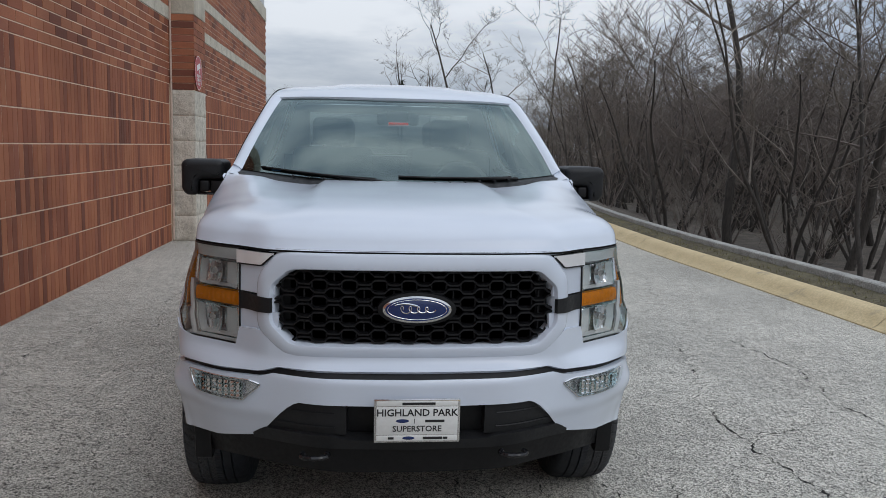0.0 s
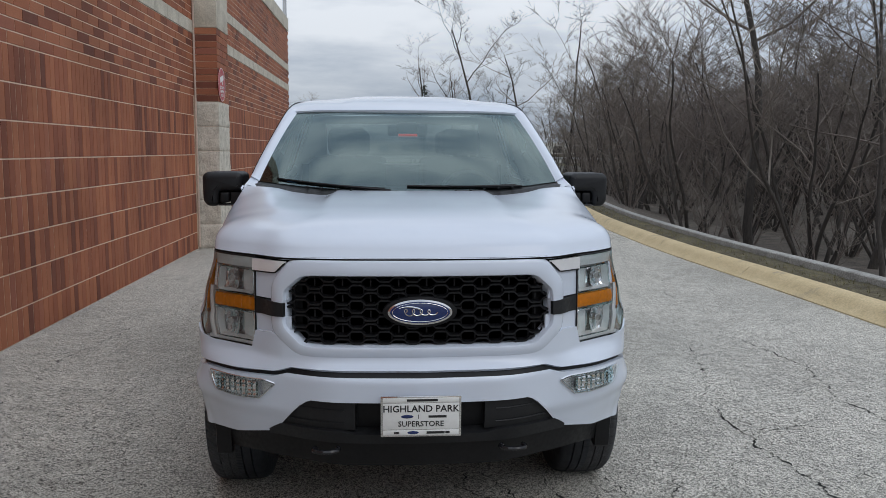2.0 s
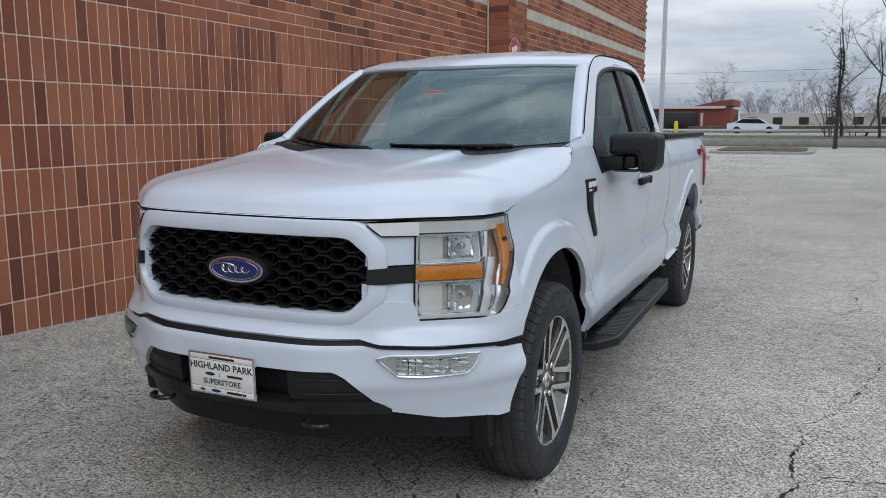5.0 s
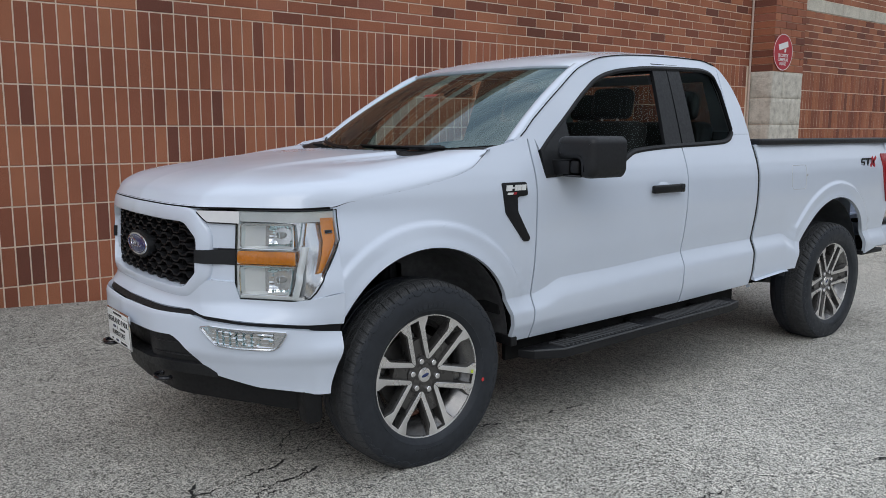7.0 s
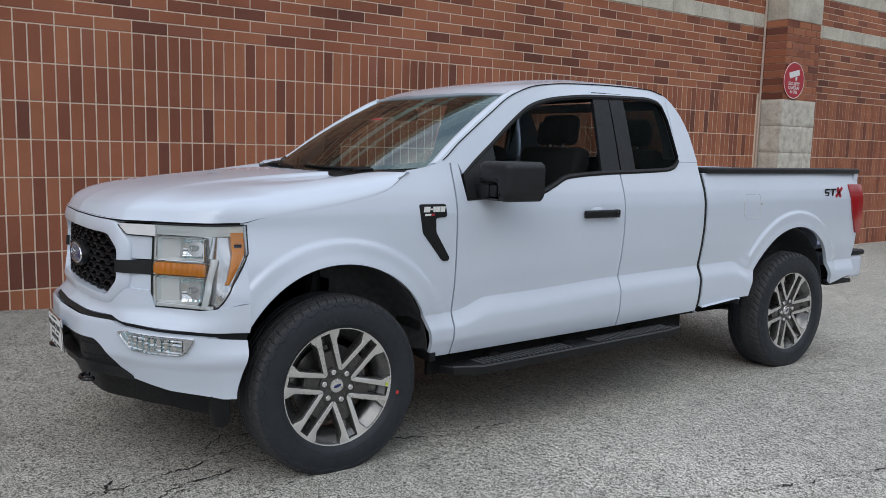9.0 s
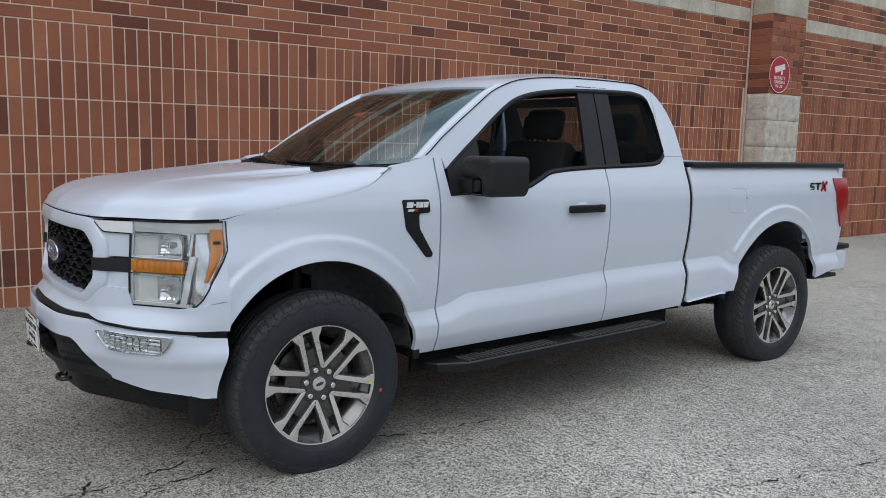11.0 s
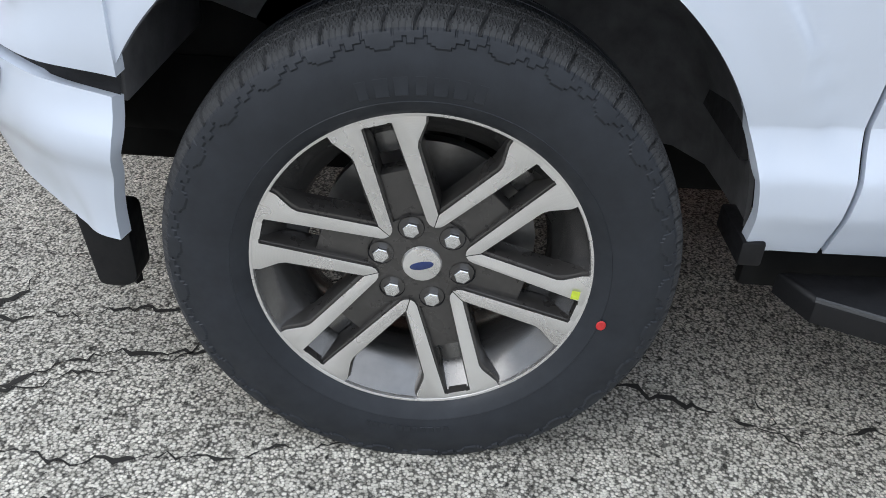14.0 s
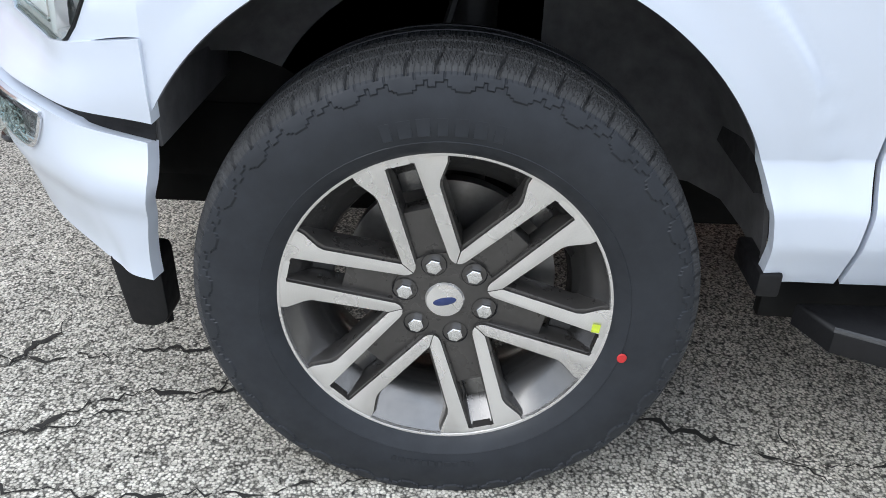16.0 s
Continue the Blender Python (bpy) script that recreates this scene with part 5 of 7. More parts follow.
def build_wheel(at, turn):
    prof = [(-0.20, 0.236), (-0.13, 0.212), (-0.095, 0.205), (-0.062, 0.214), (-0.030, 0.244), (-0.014, 0.2585), (-0.004, 0.2650)]
    body = dish(outward_from_axis(add_lathe(bmesh.new(), prof, "x", 72)))
    bmesh.ops.reverse_faces(body, faces=body.faces[:])
    wheel = part("wheel", body, BARREL, TRUCK, "machined and dark grey alloy wheel with all-terrain tyre")
    wheel.matrix_basis = at
    ringb = dish(outward_from_axis(add_lathe(bmesh.new(), [(-0.006, 0.2635), (0.0005, 0.2648), (0.0012, 0.2660), (0.0012, 0.2700), (-0.001, 0.2720), (-0.006, 0.2735), (-0.012, 0.2725)], "x", 96)))
    part("rim_flange", ringb, MACHINED, wheel, "bright machined rim edge")
    ty = new("tyre", tyre_mesh())
    ty.parent = wheel
    tagged(ty, "black all-terrain tyre")
    ty.matrix_basis = pose(-0.086, 0, 0)
    leg = [(0.0625, 0.0350), (0.0650, 0.0372), (0.0823, 0.0470), (0.0840, 0.0478), (0.2080, 0.0485), (0.2180, 0.0520), (0.2440, 0.0700), (0.2560, 0.0735), (0.2640, 0.0450), (0.2655, 0.0150), (0.2560, 0.0150), (0.2540, 0.0222), (0.0760, 0.0276), (0.0690, 0.0296)]
    skirt = [(0.0680, 0.0380), (0.0800, 0.0500), (0.0850, 0.0535), (0.2060, 0.0530), (0.2200, 0.0590), (0.2420, 0.0740), (0.2550, 0.0770), (0.2600, 0.0450), (0.2600, 0.0180), (0.2540, 0.0190), (0.0760, 0.0240), (0.0680, 0.0270)]
    for k in range(6):
        a = radians(turn + 60 * k)
        legs, flanks = bmesh.new(), bmesh.new()
        for s in (1, -1):
            for store, shape, x0, x1, bevel in ((legs, leg, -0.012, 0.0, 0.0012), (flanks, skirt, -0.056, -0.006, 0.0050)):
                pl = [(r, s * w) for r, w in shape]
                join_bm(store, rim_plate(pl if s > 0 else pl[::-1], a, x0, x1, bevel))
        join_bm(legs, rim_plate([(0.2545, -0.0160), (0.2545, 0.0160), (0.2658, 0.0160), (0.2658, -0.0160)], a, -0.030, -0.0003))
        spoke = part("spoke", dish(legs), [MACHINED, WHEELGREY], wheel)
        part("spoke_flank", dish(flanks), WHEELGREY, spoke, "dark grey painted spoke flank")
        part("spoke_pocket", dish(rim_plate([(0.048, -0.031), (0.048, 0.031), (0.168, 0.0235), (0.168, -0.0235)], a, -0.050, -0.013, 0.0030, False)), WHEELGREY, wheel)
        part("slot_floor", dish(rim_plate([(0.186, -0.021), (0.186, 0.021), (0.253, 0.0195), (0.253, -0.0195)], a, -0.070, -0.052, 0.004, False)), BARREL, wheel)
        nut = bmesh.new()
        cy, cz = 0.0675 * math.cos(a), 0.0675 * math.sin(a)
        hexa = [(-0.012, cy + 0.0138 * math.cos(a + t), cz + 0.0138 * math.sin(a + t)) for t in (math.pi / 3 * i for i in range(6))]
        add_prism(nut, hexa, (0.019, 0, 0), 0.003, 3)
        part("lug_nut", nut, CHROME, wheel)
        well = add_lathe(bmesh.new(), [(-0.0042, 0.0212), (-0.006, 0.0195), (-0.012, 0.0180)], "x", 20, center=(0, cy, cz))
        part("nut_well", well, GLOSSBLACK, wheel)
    part("hub_face", outward(add_lathe(bmesh.new(), [(-0.005, 0.0), (-0.005, 0.050), (-0.0065, 0.086), (-0.03, 0.088)], "x", 48), (1, 0, 0)), WHEELGREY, wheel)
    cap = part("center_cap", outward(add_lathe(bmesh.new(), [(0.0035, 0.0), (0.003, 0.022), (0.001, 0.030), (-0.004, 0.0325)], "x", 40), (1, 0, 0)), MACHINED, wheel, "silver centre cap with a blue oval")
    mark = bmesh.new()
    join_bm(mark, oval(0.0195, 0.0078, 0.0, -0.0012, 28), Matrix.Translation((0.0032, 0, 0)) @ Matrix.Rotation(radians(14), 4, "X") @ Matrix.Rotation(radians(90), 4, "Z"))
    part("cap_oval", mark, BLUE, cap)
    disc = outward(add_lathe(bmesh.new(), [(-0.085, 0.05), (-0.085, 0.075), (-0.100, 0.080), (-0.100, 0.172), (-0.125, 0.172)], "x", 64), (1, 0, 0))
    part("brake_disc", disc, STEEL, wheel, "grey steel brake disc")
    cal = bmesh.new()
    outline = [(-0.078, 0.185 * math.cos(t), 0.185 * math.sin(t)) for t in span(-0.75, 0.6, 10)] + [(-0.078, 0.125 * math.cos(t), 0.125 * math.sin(t)) for t in span(0.6, -0.75, 10)]
    add_prism(cal, outline, (-0.06, 0, 0), 0.004)
    cal.transform(Matrix.Rotation(radians(8), 4, "X"))
    part("brake_caliper", cal, STEEL, wheel)
    # raised marks on the outer sidewall
    for mid, count, r0, r1, step in ((92, 7, 0.318, 0.346, 0.085), (268, 11, 0.322, 0.334, 0.044)):
        for j in range(count):
            a = radians(mid) + (j - (count - 1) / 2) * step
            sg = bmesh.new()
            w = step * (0.36 if j % 3 else 0.28)
            pts = []
            for (ra, aa) in ((r0, -w), (r1, -w), (r1, w), (r0, w)):
                pts.append((0.0504, ra * math.cos(a + aa), ra * math.sin(a + aa)))
            add_prism(sg, pts, (0.0011, 0, 0), 0.0005, 1)
            part("sidewall_mark", sg, RUBBER, ty).matrix_basis = pose(0.086, 0, 0)
    for c in (wheel, *[c for c in wheel.children_recursive if c.parent is not ty]):
        if c is not ty:
            me_scale(c.data, 1.045)
    me_scale(ty.data, 1.028)
    return wheel


def me_scale(me, k):
    """Widen a wheel piece about the axle."""
    for v in me.vertices:
        v.co.y *= k
        v.co.z *= k


WHEEL_FR = build_wheel(pose(0.9035, 0.0, HUB), 106.6)
dot = outward(add_lathe(bmesh.new(), [(0.0018, 0.0), (0.0015, 0.007), (0.0, 0.0085)], "x", 14), (1, 0, 0))
for v in dot.verts:
    v.co.z *= 1.15
dot_ob = part("paint_dot", dot, mat_plain("red_marking", (0.55, 0.03, 0.03), 0.6, grain=300), WHEEL_FR, "red paint dot on the sidewall")
dot_ob.matrix_basis = pose(0.0508, 0.303 * math.cos(radians(-12.4)) * 1.022, 0.303 * math.sin(radians(-12.4)) * 1.022)
tag = box(0.0272, 0.0278, -0.007, 0.007, -0.008, 0.008)
part("wheel_sticker", tag, mat_plain("yellow_green_label", (0.60, 0.72, 0.06), 0.5, grain=200), WHEEL_FR, "small yellow-green label on the rim").matrix_basis = pose(0, 0.258 * math.cos(radians(-5.5)), 0.258 * math.sin(radians(-5.5)), -5)
PLAIN_TYRE = tyre_mesh(12)
me_scale(PLAIN_TYRE, 1.028)
for x, y, rz, turn in ((0.9035, 3.693, 0, 20.0), (-0.9035, 0.0, 180, 33.0), (-0.9035, 3.693, 180, 51.0)):
    w = copy_thing(WHEEL_FR, pose(x, y, HUB, 0, 0, rz) @ pose(0, 0, 0, turn))
    for c in list(w.children):
        if c.name.startswith("tyre"):
            c.data = PLAIN_TYRE
        if c.name.startswith(("paint_dot", "wheel_sticker")):
            bpy.data.objects.remove(c)

# wheel housings and the underside
for cy, mat, inner_x in ((0.0, LINER, 0.56), (3.655, GALV, 0.60)):
    arc = (radians(1), radians(150 if cy == 0.0 else 179))
    house = add_lathe(bmesh.new(), [(0.50, 0.02), (0.50, 0.40), (0.54, 0.48), (0.62, 0.525), (0.74, 0.532), (0.878, 0.528), (0.878, 0.520)], "x", 40, arc, (0, cy, 0.475 if cy == 0 else 0.49))
    bmesh.ops.recalc_face_normals(house, faces=house.faces[:])
    both("wheel_housing", house, mat, TRUCK, "dark plastic wheel liner" if cy == 0 else "grey unpainted inner wheel housing")
    strut = bmesh.new()
    add_tube(strut, [(0.60, cy + 0.02, 0.45), (0.56, cy + 0.03, 0.95)], 0.045, 14)
    both("shock_absorber", strut, BLACK, TRUCK)
    arm = bmesh.new()
    add_tube(arm, [(0.35, cy - 0.05, 0.36), (0.76, cy, 0.40)], 0.035, 10)
    both("suspension_arm", arm, STEEL, TRUCK)
    hose = bmesh.new()
    add_tube(hose, [(0.80, cy - 0.06, 0.45), (0.72, cy - 0.10, 0.62), (0.66, cy - 0.02, 0.80), (0.60, cy + 0.02, 0.93)], 0.008, 6)
    both("brake_hose", hose, BLACK, TRUCK)
both("liner_front", box(0.50, 0.895, -0.462, -0.450, 0.66, 0.80, 0.004), LINER, TRUCK)
part("underbody", box(-0.50, 0.50, -0.78, 4.40, 0.42, 0.60, 0.03), VOID, TRUCK)
# added unseen boxes that keep sky light off the ground under the bed
part("undershield", box(-0.86, 0.86, 2.58, 3.12, 0.50, 0.60, 0.02), VOID, TRUCK)
part("undershield", box(-0.86, 0.86, 4.18, 4.52, 0.58, 0.66, 0.02), VOID, TRUCK)
# added plain box fills the engine bay so no light leaks through
part("engine_block", box(-0.50, 0.50, -0.80, 0.20, 0.58, 1.13, 0.04), VOID, TRUCK)
for sg in (1, -1):
    part("frame_rail", box(sg * 0.44 - 0.05, sg * 0.44 + 0.05, -0.75, 4.55, 0.36, 0.52, 0.01), VOID, TRUCK)
    part("sill_closing_panel", box(min(sg * 0.80, sg * 0.83), max(sg * 0.80, sg * 0.83), 0.56, 2.58, 0.35, 0.52, 0.01), VOID, TRUCK)
    part("cab_floor_side", box(min(sg * 0.5, sg * 0.88), max(sg * 0.5, sg * 0.88), 0.55, 2.58, 0.50, 0.62, 0.01), VOID, TRUCK)
    part("splash_guard", box(min(sg * 0.80, sg * 0.93), max(sg * 0.80, sg * 0.93), 0.505, 0.545, 0.455, 0.50, 0.006), BLACK, TRUCK)
for cy in (0.0, 3.693):
    axle = bmesh.new()
    add_tube(axle, [(-0.80, cy, 0.40), (0.80, cy, 0.40)], 0.045, 12)
    part("axle", axle, VOID, TRUCK)


# ---- truck: side details ----
def door_handle(side):
    bm = box(0.956, 0.984, 1.515, 1.782, 1.152, 1.196, 0.010, 3)
    cup = bmesh.new()
    bmesh.ops.create_uvsphere(cup, u_segments=24, v_segments=12, radius=1.0)
    cup.transform(Matrix.Translation((0.936, 1.63, 1.176)) @ Matrix.Diagonal((0.022, 0.085, 0.046, 1)))
    fix = (lambda b: b) if side > 0 else mirrored_free
    h = part("door_handle", fix(bm), BLACK, TRUCK, "black door handle")
    part("handle_cup", fix(cup), PAINT, h)
    part("handle_end", fix(box(0.960, 0.988, 1.752, 1.786, 1.150, 1.198, 0.008, 2)), GLOSSBLACK, h)


def side_mirror(side):
    fix = (lambda b: b) if side > 0 else mirrored_free
    b = bmesh.new()
    shell = [(0.956, 1.358), (0.958, 1.452), (0.985, 1.467), (1.165, 1.467), (1.192, 1.445), (1.190, 1.300), (1.165, 1.269), (1.102, 1.269), (1.094, 1.356)]
    add_prism(b, [(x, 1.0, z) for x, z in rounded(shell, 0.022, 5)], (0, -0.248, 0), 0.034, 4)
    for v in b.verts:
        if v.co.y < 0.9:
            v.co.y += 0.10 * max(0.0, v.co.x - 1.02) ** 1.0
    m = part("side_mirror", fix(b), SATIN, TRUCK, "large satin black folding side mirror")
    a = bmesh.new()
    add_prism(a, [(0.890, 0.930, 1.268), (0.890, 0.930, 1.352), (1.030, 0.930, 1.352), (1.030, 0.930, 1.284)], (0.0, -0.160, 0.0), 0.012)
    part("mirror_arm", fix(a), BLACK, m)
    part("mirror_arm", fix(box(1.036, 1.090, 0.768, 0.93, 1.290, 1.352, 0.012, 3)), BLACK, m)
    part("mirror_lamp", fix(box(0.985, 1.10, 0.775, 0.93, 1.272, 1.283, 0.004)), GLOSSBLACK, m)
    part("mirror_glass", fix(box(0.985, 1.165, 0.988, 0.993, 1.295, 1.430, 0.002)), CHROME, m, "mirror glass")


def fender_badge(side):
    fix = (lambda b: b) if side > 0 else mirrored_free
    out = [(0.420, 1.252), (0.572, 1.252), (0.576, 1.188), (0.512, 1.184), (0.514, 1.115), (0.596, 0.985), (0.590, 0.968), (0.556, 0.968), (0.440, 1.110), (0.428, 1.188)]
    bm = bmesh.new()
    add_prism(bm, [(side_x(y, z) - 0.004, y, z) for y, z in rounded(out, 0.012, 4)], (0.012, 0, 0), 0.003)
    g = part("fender_badge", fix(bm), BLACK, TRUCK, "black fender vent badge with pale marks")
    for y0, y1, z0, z1, m in ((0.440, 0.472, 1.214, 1.240, WHITEPLATE), (0.478, 0.488, 1.224, 1.231, WHITEPLATE), (0.493, 0.504, 1.214, 1.240, WHITEPLATE), (0.508, 0.530, 1.214, 1.240, WHITEPLATE), (0.535, 0.561, 1.214, 1.240, WHITEPLATE), (0.446, 0.478, 1.196, 1.206, WHITEPLATE), (0.482, 0.500, 1.196, 1.206, REDPAINT)):
        k = bmesh.new()
        x = side_x(0.5, 1.22)
        add_prism(k, [(x + 0.004, y0, z0), (x + 0.004, y1, z0), (x + 0.004, y1 + 0.004, z1), (x + 0.004, y0 + 0.004, z1)], (0.008, 0, 0))
        part("badge_mark", fix(k), m, g)


STEPGREY = mat_plain("worn_grey_rubber", (0.055, 0.056, 0.058), 0.6, grain=120)


def step_board(side):
    fix = (lambda b: b) if side > 0 else mirrored_free
    z = lambda y: 0.420 + 0.018 * (y - 0.6)
    top = [(0.880, 0.60), (0.962, 0.635), (1.032, 0.77), (1.036, 0.81), (1.036, 2.20), (1.010, 2.36), (0.880, 2.40)]
    bm = bmesh.new()
    add_prism(bm, [(x, y, z(y) - 0.045) for x, y in top], (0, 0, 0.045), 0.010, 3)
    b = part("side_step", fix(bm), BLACK, TRUCK, "long black ribbed side step")
    for y0, y1 in ((0.78, 1.42), (1.62, 2.28)):
        n = int((y1 - y0) / 0.030)
        for i in range(n):
            y = y0 + (y1 - y0) * i / n
            rib = bmesh.new()
            add_prism(rib, [(0.918, y, z(y) - 0.002), (1.014, y + 0.012, z(y) - 0.002), (1.014, y + 0.024, z(y) - 0.002), (0.918, y + 0.012, z(y) - 0.002)], (0, 0, 0.010), 0.002, 1)
            part("tread_rib", fix(rib), STEPGREY, b)
    # paler grey tube along the step's outer edge
    rim = bmesh.new()
    add_tube(rim, [(x - 0.004, y, z(y) - 0.003) for x, y in top[1:-1]], 0.005, 6)
    part("step_edge", fix(rim), STEPGREY, b)
    for y in (0.95, 1.5, 2.1):
        part("step_bracket", fix(box(0.62, 0.93, y - 0.03, y + 0.03, 0.40, 0.44, 0.006)), VOID, b)


def tail_lamp(side):
    fix = (lambda b: b) if side > 0 else mirrored_free
    foot = line([(4.364, 1.285), (4.372, 1.262), (4.412, 1.10), (4.478, 0.962), (4.494, 0.947), (4.556, 0.945)])
    bow = lambda y, z: (side_x(y, z) + 0.010 + 0.005 * math.sin(math.pi * (y - 4.364) / 0.192), y, z)
    bm = flange(outward(skin(span(4.364, 4.556, 17), foot, lambda y: 1.322, span(0.99, 1.29, 12), bow), (1, 0, 0)), 0.045, 0.005)
    lamp = part("tail_lamp", fix(bm), RED, TRUCK, "red tail lamp with a white reversing window")
    part("reversing_window", fix(box(side_x(4.5, 1.2) - 0.06, side_x(4.5, 1.2) - 0.004, 4.520, 4.566, 1.19, 1.252, 0.004)), WHITEPLATE, lamp)


def bed_badge(side):
    fix = (lambda b: b) if side > 0 else mirrored_free
    base = bmesh.new()
    x = side_x(4.12, 1.26) + 0.002
    def stroke(y0, z0, y1, z1, w):
        d = Vector((y1 - y0, z1 - z0)).normalized()
        n = Vector((-d.y, d.x)) * w
        k = bmesh.new()
        add_prism(k, [(x, y0 + n.x, z0 + n.y), (x, y1 + n.x, z1 + n.y), (x, y1 - n.x, z1 - n.y), (x, y0 - n.x, z0 - n.y)], (0.004, 0, 0))
        return k
    for s in ((4.012, 1.240, 4.062, 1.240, 0.006), (4.018, 1.262, 4.066, 1.262, 0.006), (4.024, 1.286, 4.078, 1.286, 0.006), (4.062, 1.240, 4.066, 1.262, 0.006), (4.018, 1.262, 4.024, 1.286, 0.006), (4.090, 1.286, 4.160, 1.286, 0.006), (4.118, 1.236, 4.126, 1.286, 0.009)):
        join_bm(base, stroke(*s))
    g = part("bed_badge", fix(base), BLACK, TRUCK, "black and red bed-side badge")
    cross = bmesh.new()
    join_bm(cross, stroke(4.165, 1.228, 4.245, 1.298, 0.012))
    join_bm(cross, stroke(4.178, 1.298, 4.235, 1.228, 0.012))
    part("badge_cross", fix(cross), REDPAINT, g)
    t = text_bm("4x4", 0.040, 0.001, 0.0012)
    t.transform(Matrix.Translation((x + 0.002, 4.19, 1.205)) @ Matrix.Rotation(radians(90), 4, "Z"))
    if side > 0:
        part("badge_lettering", t, BLACK, g)
    else:
        t.transform(Matrix.Translation((0, 8.38, 0)) @ Matrix.Rotation(math.pi, 4, "Z"))
        part("badge_lettering", t, BLACK, g)


def fuel_flap(side):
    if side > 0:
        pts = rounded([(3.02, 1.265), (3.205, 1.265), (3.205, 1.105), (3.045, 1.105), (3.02, 1.13)], 0.02, 5)
        groove = bmesh.new()
        ring = [(side_x(y, z) + 0.0004, y, z) for y, z in dense(pts, 0.03)]
        add_tube(groove, ring + ring[:1], 0.0016, 5, False)
        flap = part("fuel_flap", groove, LAMPGREY, TRUCK, "outline gap of the white fuel flap")
        part("flap_catch", box(side_x(3.2, 1.2), side_x(3.2, 1.2) + 0.004, 3.205, 3.222, 1.19, 1.205, 0.001), LAMPGREY, flap)


for sd in (1, -1):
    door_handle(sd)
    side_mirror(sd)
    fender_badge(sd)
    step_board(sd)
    tail_lamp(sd)
    bed_badge(sd)
    fuel_flap(sd)
    sg = sd
    part("bed_rail_cap", box(min(sg * 0.80, sg * 0.922), max(sg * 0.80, sg * 0.922), 2.655, 4.52, 1.402, 1.440, 0.012, 3), SATIN, TRUCK, "black plastic bed rail cap")
    part("bed_inner_wall", box(min(sg * 0.795, sg * 0.83), max(sg * 0.795, sg * 0.83), 2.66, 4.48, 1.06, 1.405), PAINT, TRUCK)
    # black skin fills the cab-to-bed gap in place of its shade
    gap_skin = outward(skin(span(2.590, 2.640, 4), lambda y: 0.53, lambda y: 1.40, LEVELS[6:-6:3], lambda y, z: (side_x(y, z) - 0.010, y, z), True), (1, 0, 0))
    part("cab_gap_seal", gap_skin if sg > 0 else mirrored_free(gap_skin), BLACK, TRUCK)
    part("bed_corner_trim", box(min(sg * 0.80, sg * 0.935), max(sg * 0.80, sg * 0.935), 4.16, 4.50, 0.555, 0.585, 0.006), BLACK, TRUCK)
part("bed_floor", box(-0.49, 0.49, 2.66, 4.48, 0.82, 0.85), PAINT, TRUCK)
for sg in (1, -1):
    for y0, y1, z0, z1 in ((2.66, 3.09, 0.82, 0.85), (4.20, 4.48, 0.82, 0.85)):
        part("bed_floor", box(min(sg * 0.488, sg * 0.80), max(sg * 0.488, sg * 0.80), y0, y1, z0, z1), PAINT, TRUCK)
    well = bmesh.new()
    add_box(well, min(sg * 0.484, sg * 0.80), max(sg * 0.484, sg * 0.80), 3.09, 4.20, 1.032, 1.050)
    add_box(well, min(sg * 0.476, sg * 0.484), max(sg * 0.476, sg * 0.484), 3.09, 4.20, 0.84, 1.050)
    for y in (3.085, 4.200):
        add_box(well, min(sg * 0.484, sg * 0.80), max(sg * 0.484, sg * 0.80), y, y + 0.008, 0.84, 1.050)
    part("wheel_well_cover", well, PAINT, TRUCK)
part("bed_front_wall", box(-0.82, 0.82, 2.655, 2.685, 0.84, 1.40), PAINT, TRUCK)
part("bed_front_cap", box(-0.80, 0.80, 2.650, 2.70, 1.40, 1.432, 0.01), SATIN, TRUCK)
TAILGATE = part("tailgate", box(-0.80, 0.80, 4.46, 4.525, 0.80, 1.415, 0.015), PAINT, TRUCK)
part("tailgate_handle", box(-0.09, 0.09, 4.522, 4.535, 1.25, 1.31, 0.006), BLACK, TAILGATE)
REAR_BUMPER = part("rear_bumper", box(-0.90, 0.90, 4.535, 4.72, 0.58, 0.76, 0.03, 3), PAINT, TRUCK)
part("bumper_pad", box(-0.905, 0.905, 4.54, 4.735, 0.757, 0.80, 0.015, 3), BLACK, REAR_BUMPER)
both("bed_end_panel", box(0.795, 0.905, 4.47, 4.532, 0.62, 1.41, 0.01), PAINT, TRUCK)

# wipers, windshield stickers, mirror
for x0, x1 in ((-0.70, -0.10), (-0.02, 0.58)):
    wiper = bmesh.new()
    s0, s1 = x0 / 0.8, x1 / 0.8
    n = Vector((0, -0.55, 0.83))
    add_tube(wiper, [ws_point(s0 + (s1 - s0) * t, 0.030 - 0.045 * t) + n * (0.010 + 0.008 * math.sin(math.pi * t)) for t in span(0.35, 1, 8)], [0.006] * 4 + [0.009] * 4, 6)
    w = part("wiper", wiper, BLACK, TRUCK)
    blade = bmesh.new()
    add_tube(blade, [ws_point(s0 + (s1 - s0) * t * 0.95, 0.040 - 0.030 * t) + n * 0.007 for t in span(0, 1, 10)], 0.0058, 5)
    part("wiper_blade", blade, BLACK, w)
for i in range(17):
    x = -0.62 + i * 0.0775
    p = ws_point(x / 0.8, 0.0)
    if abs(x) < 0.60:
        part("cowl_slat", box(x - 0.004, x + 0.004, p.y - 0.075, p.y - 0.01, p.z - 0.004, p.z + 0.004), SATIN, TRUCK)


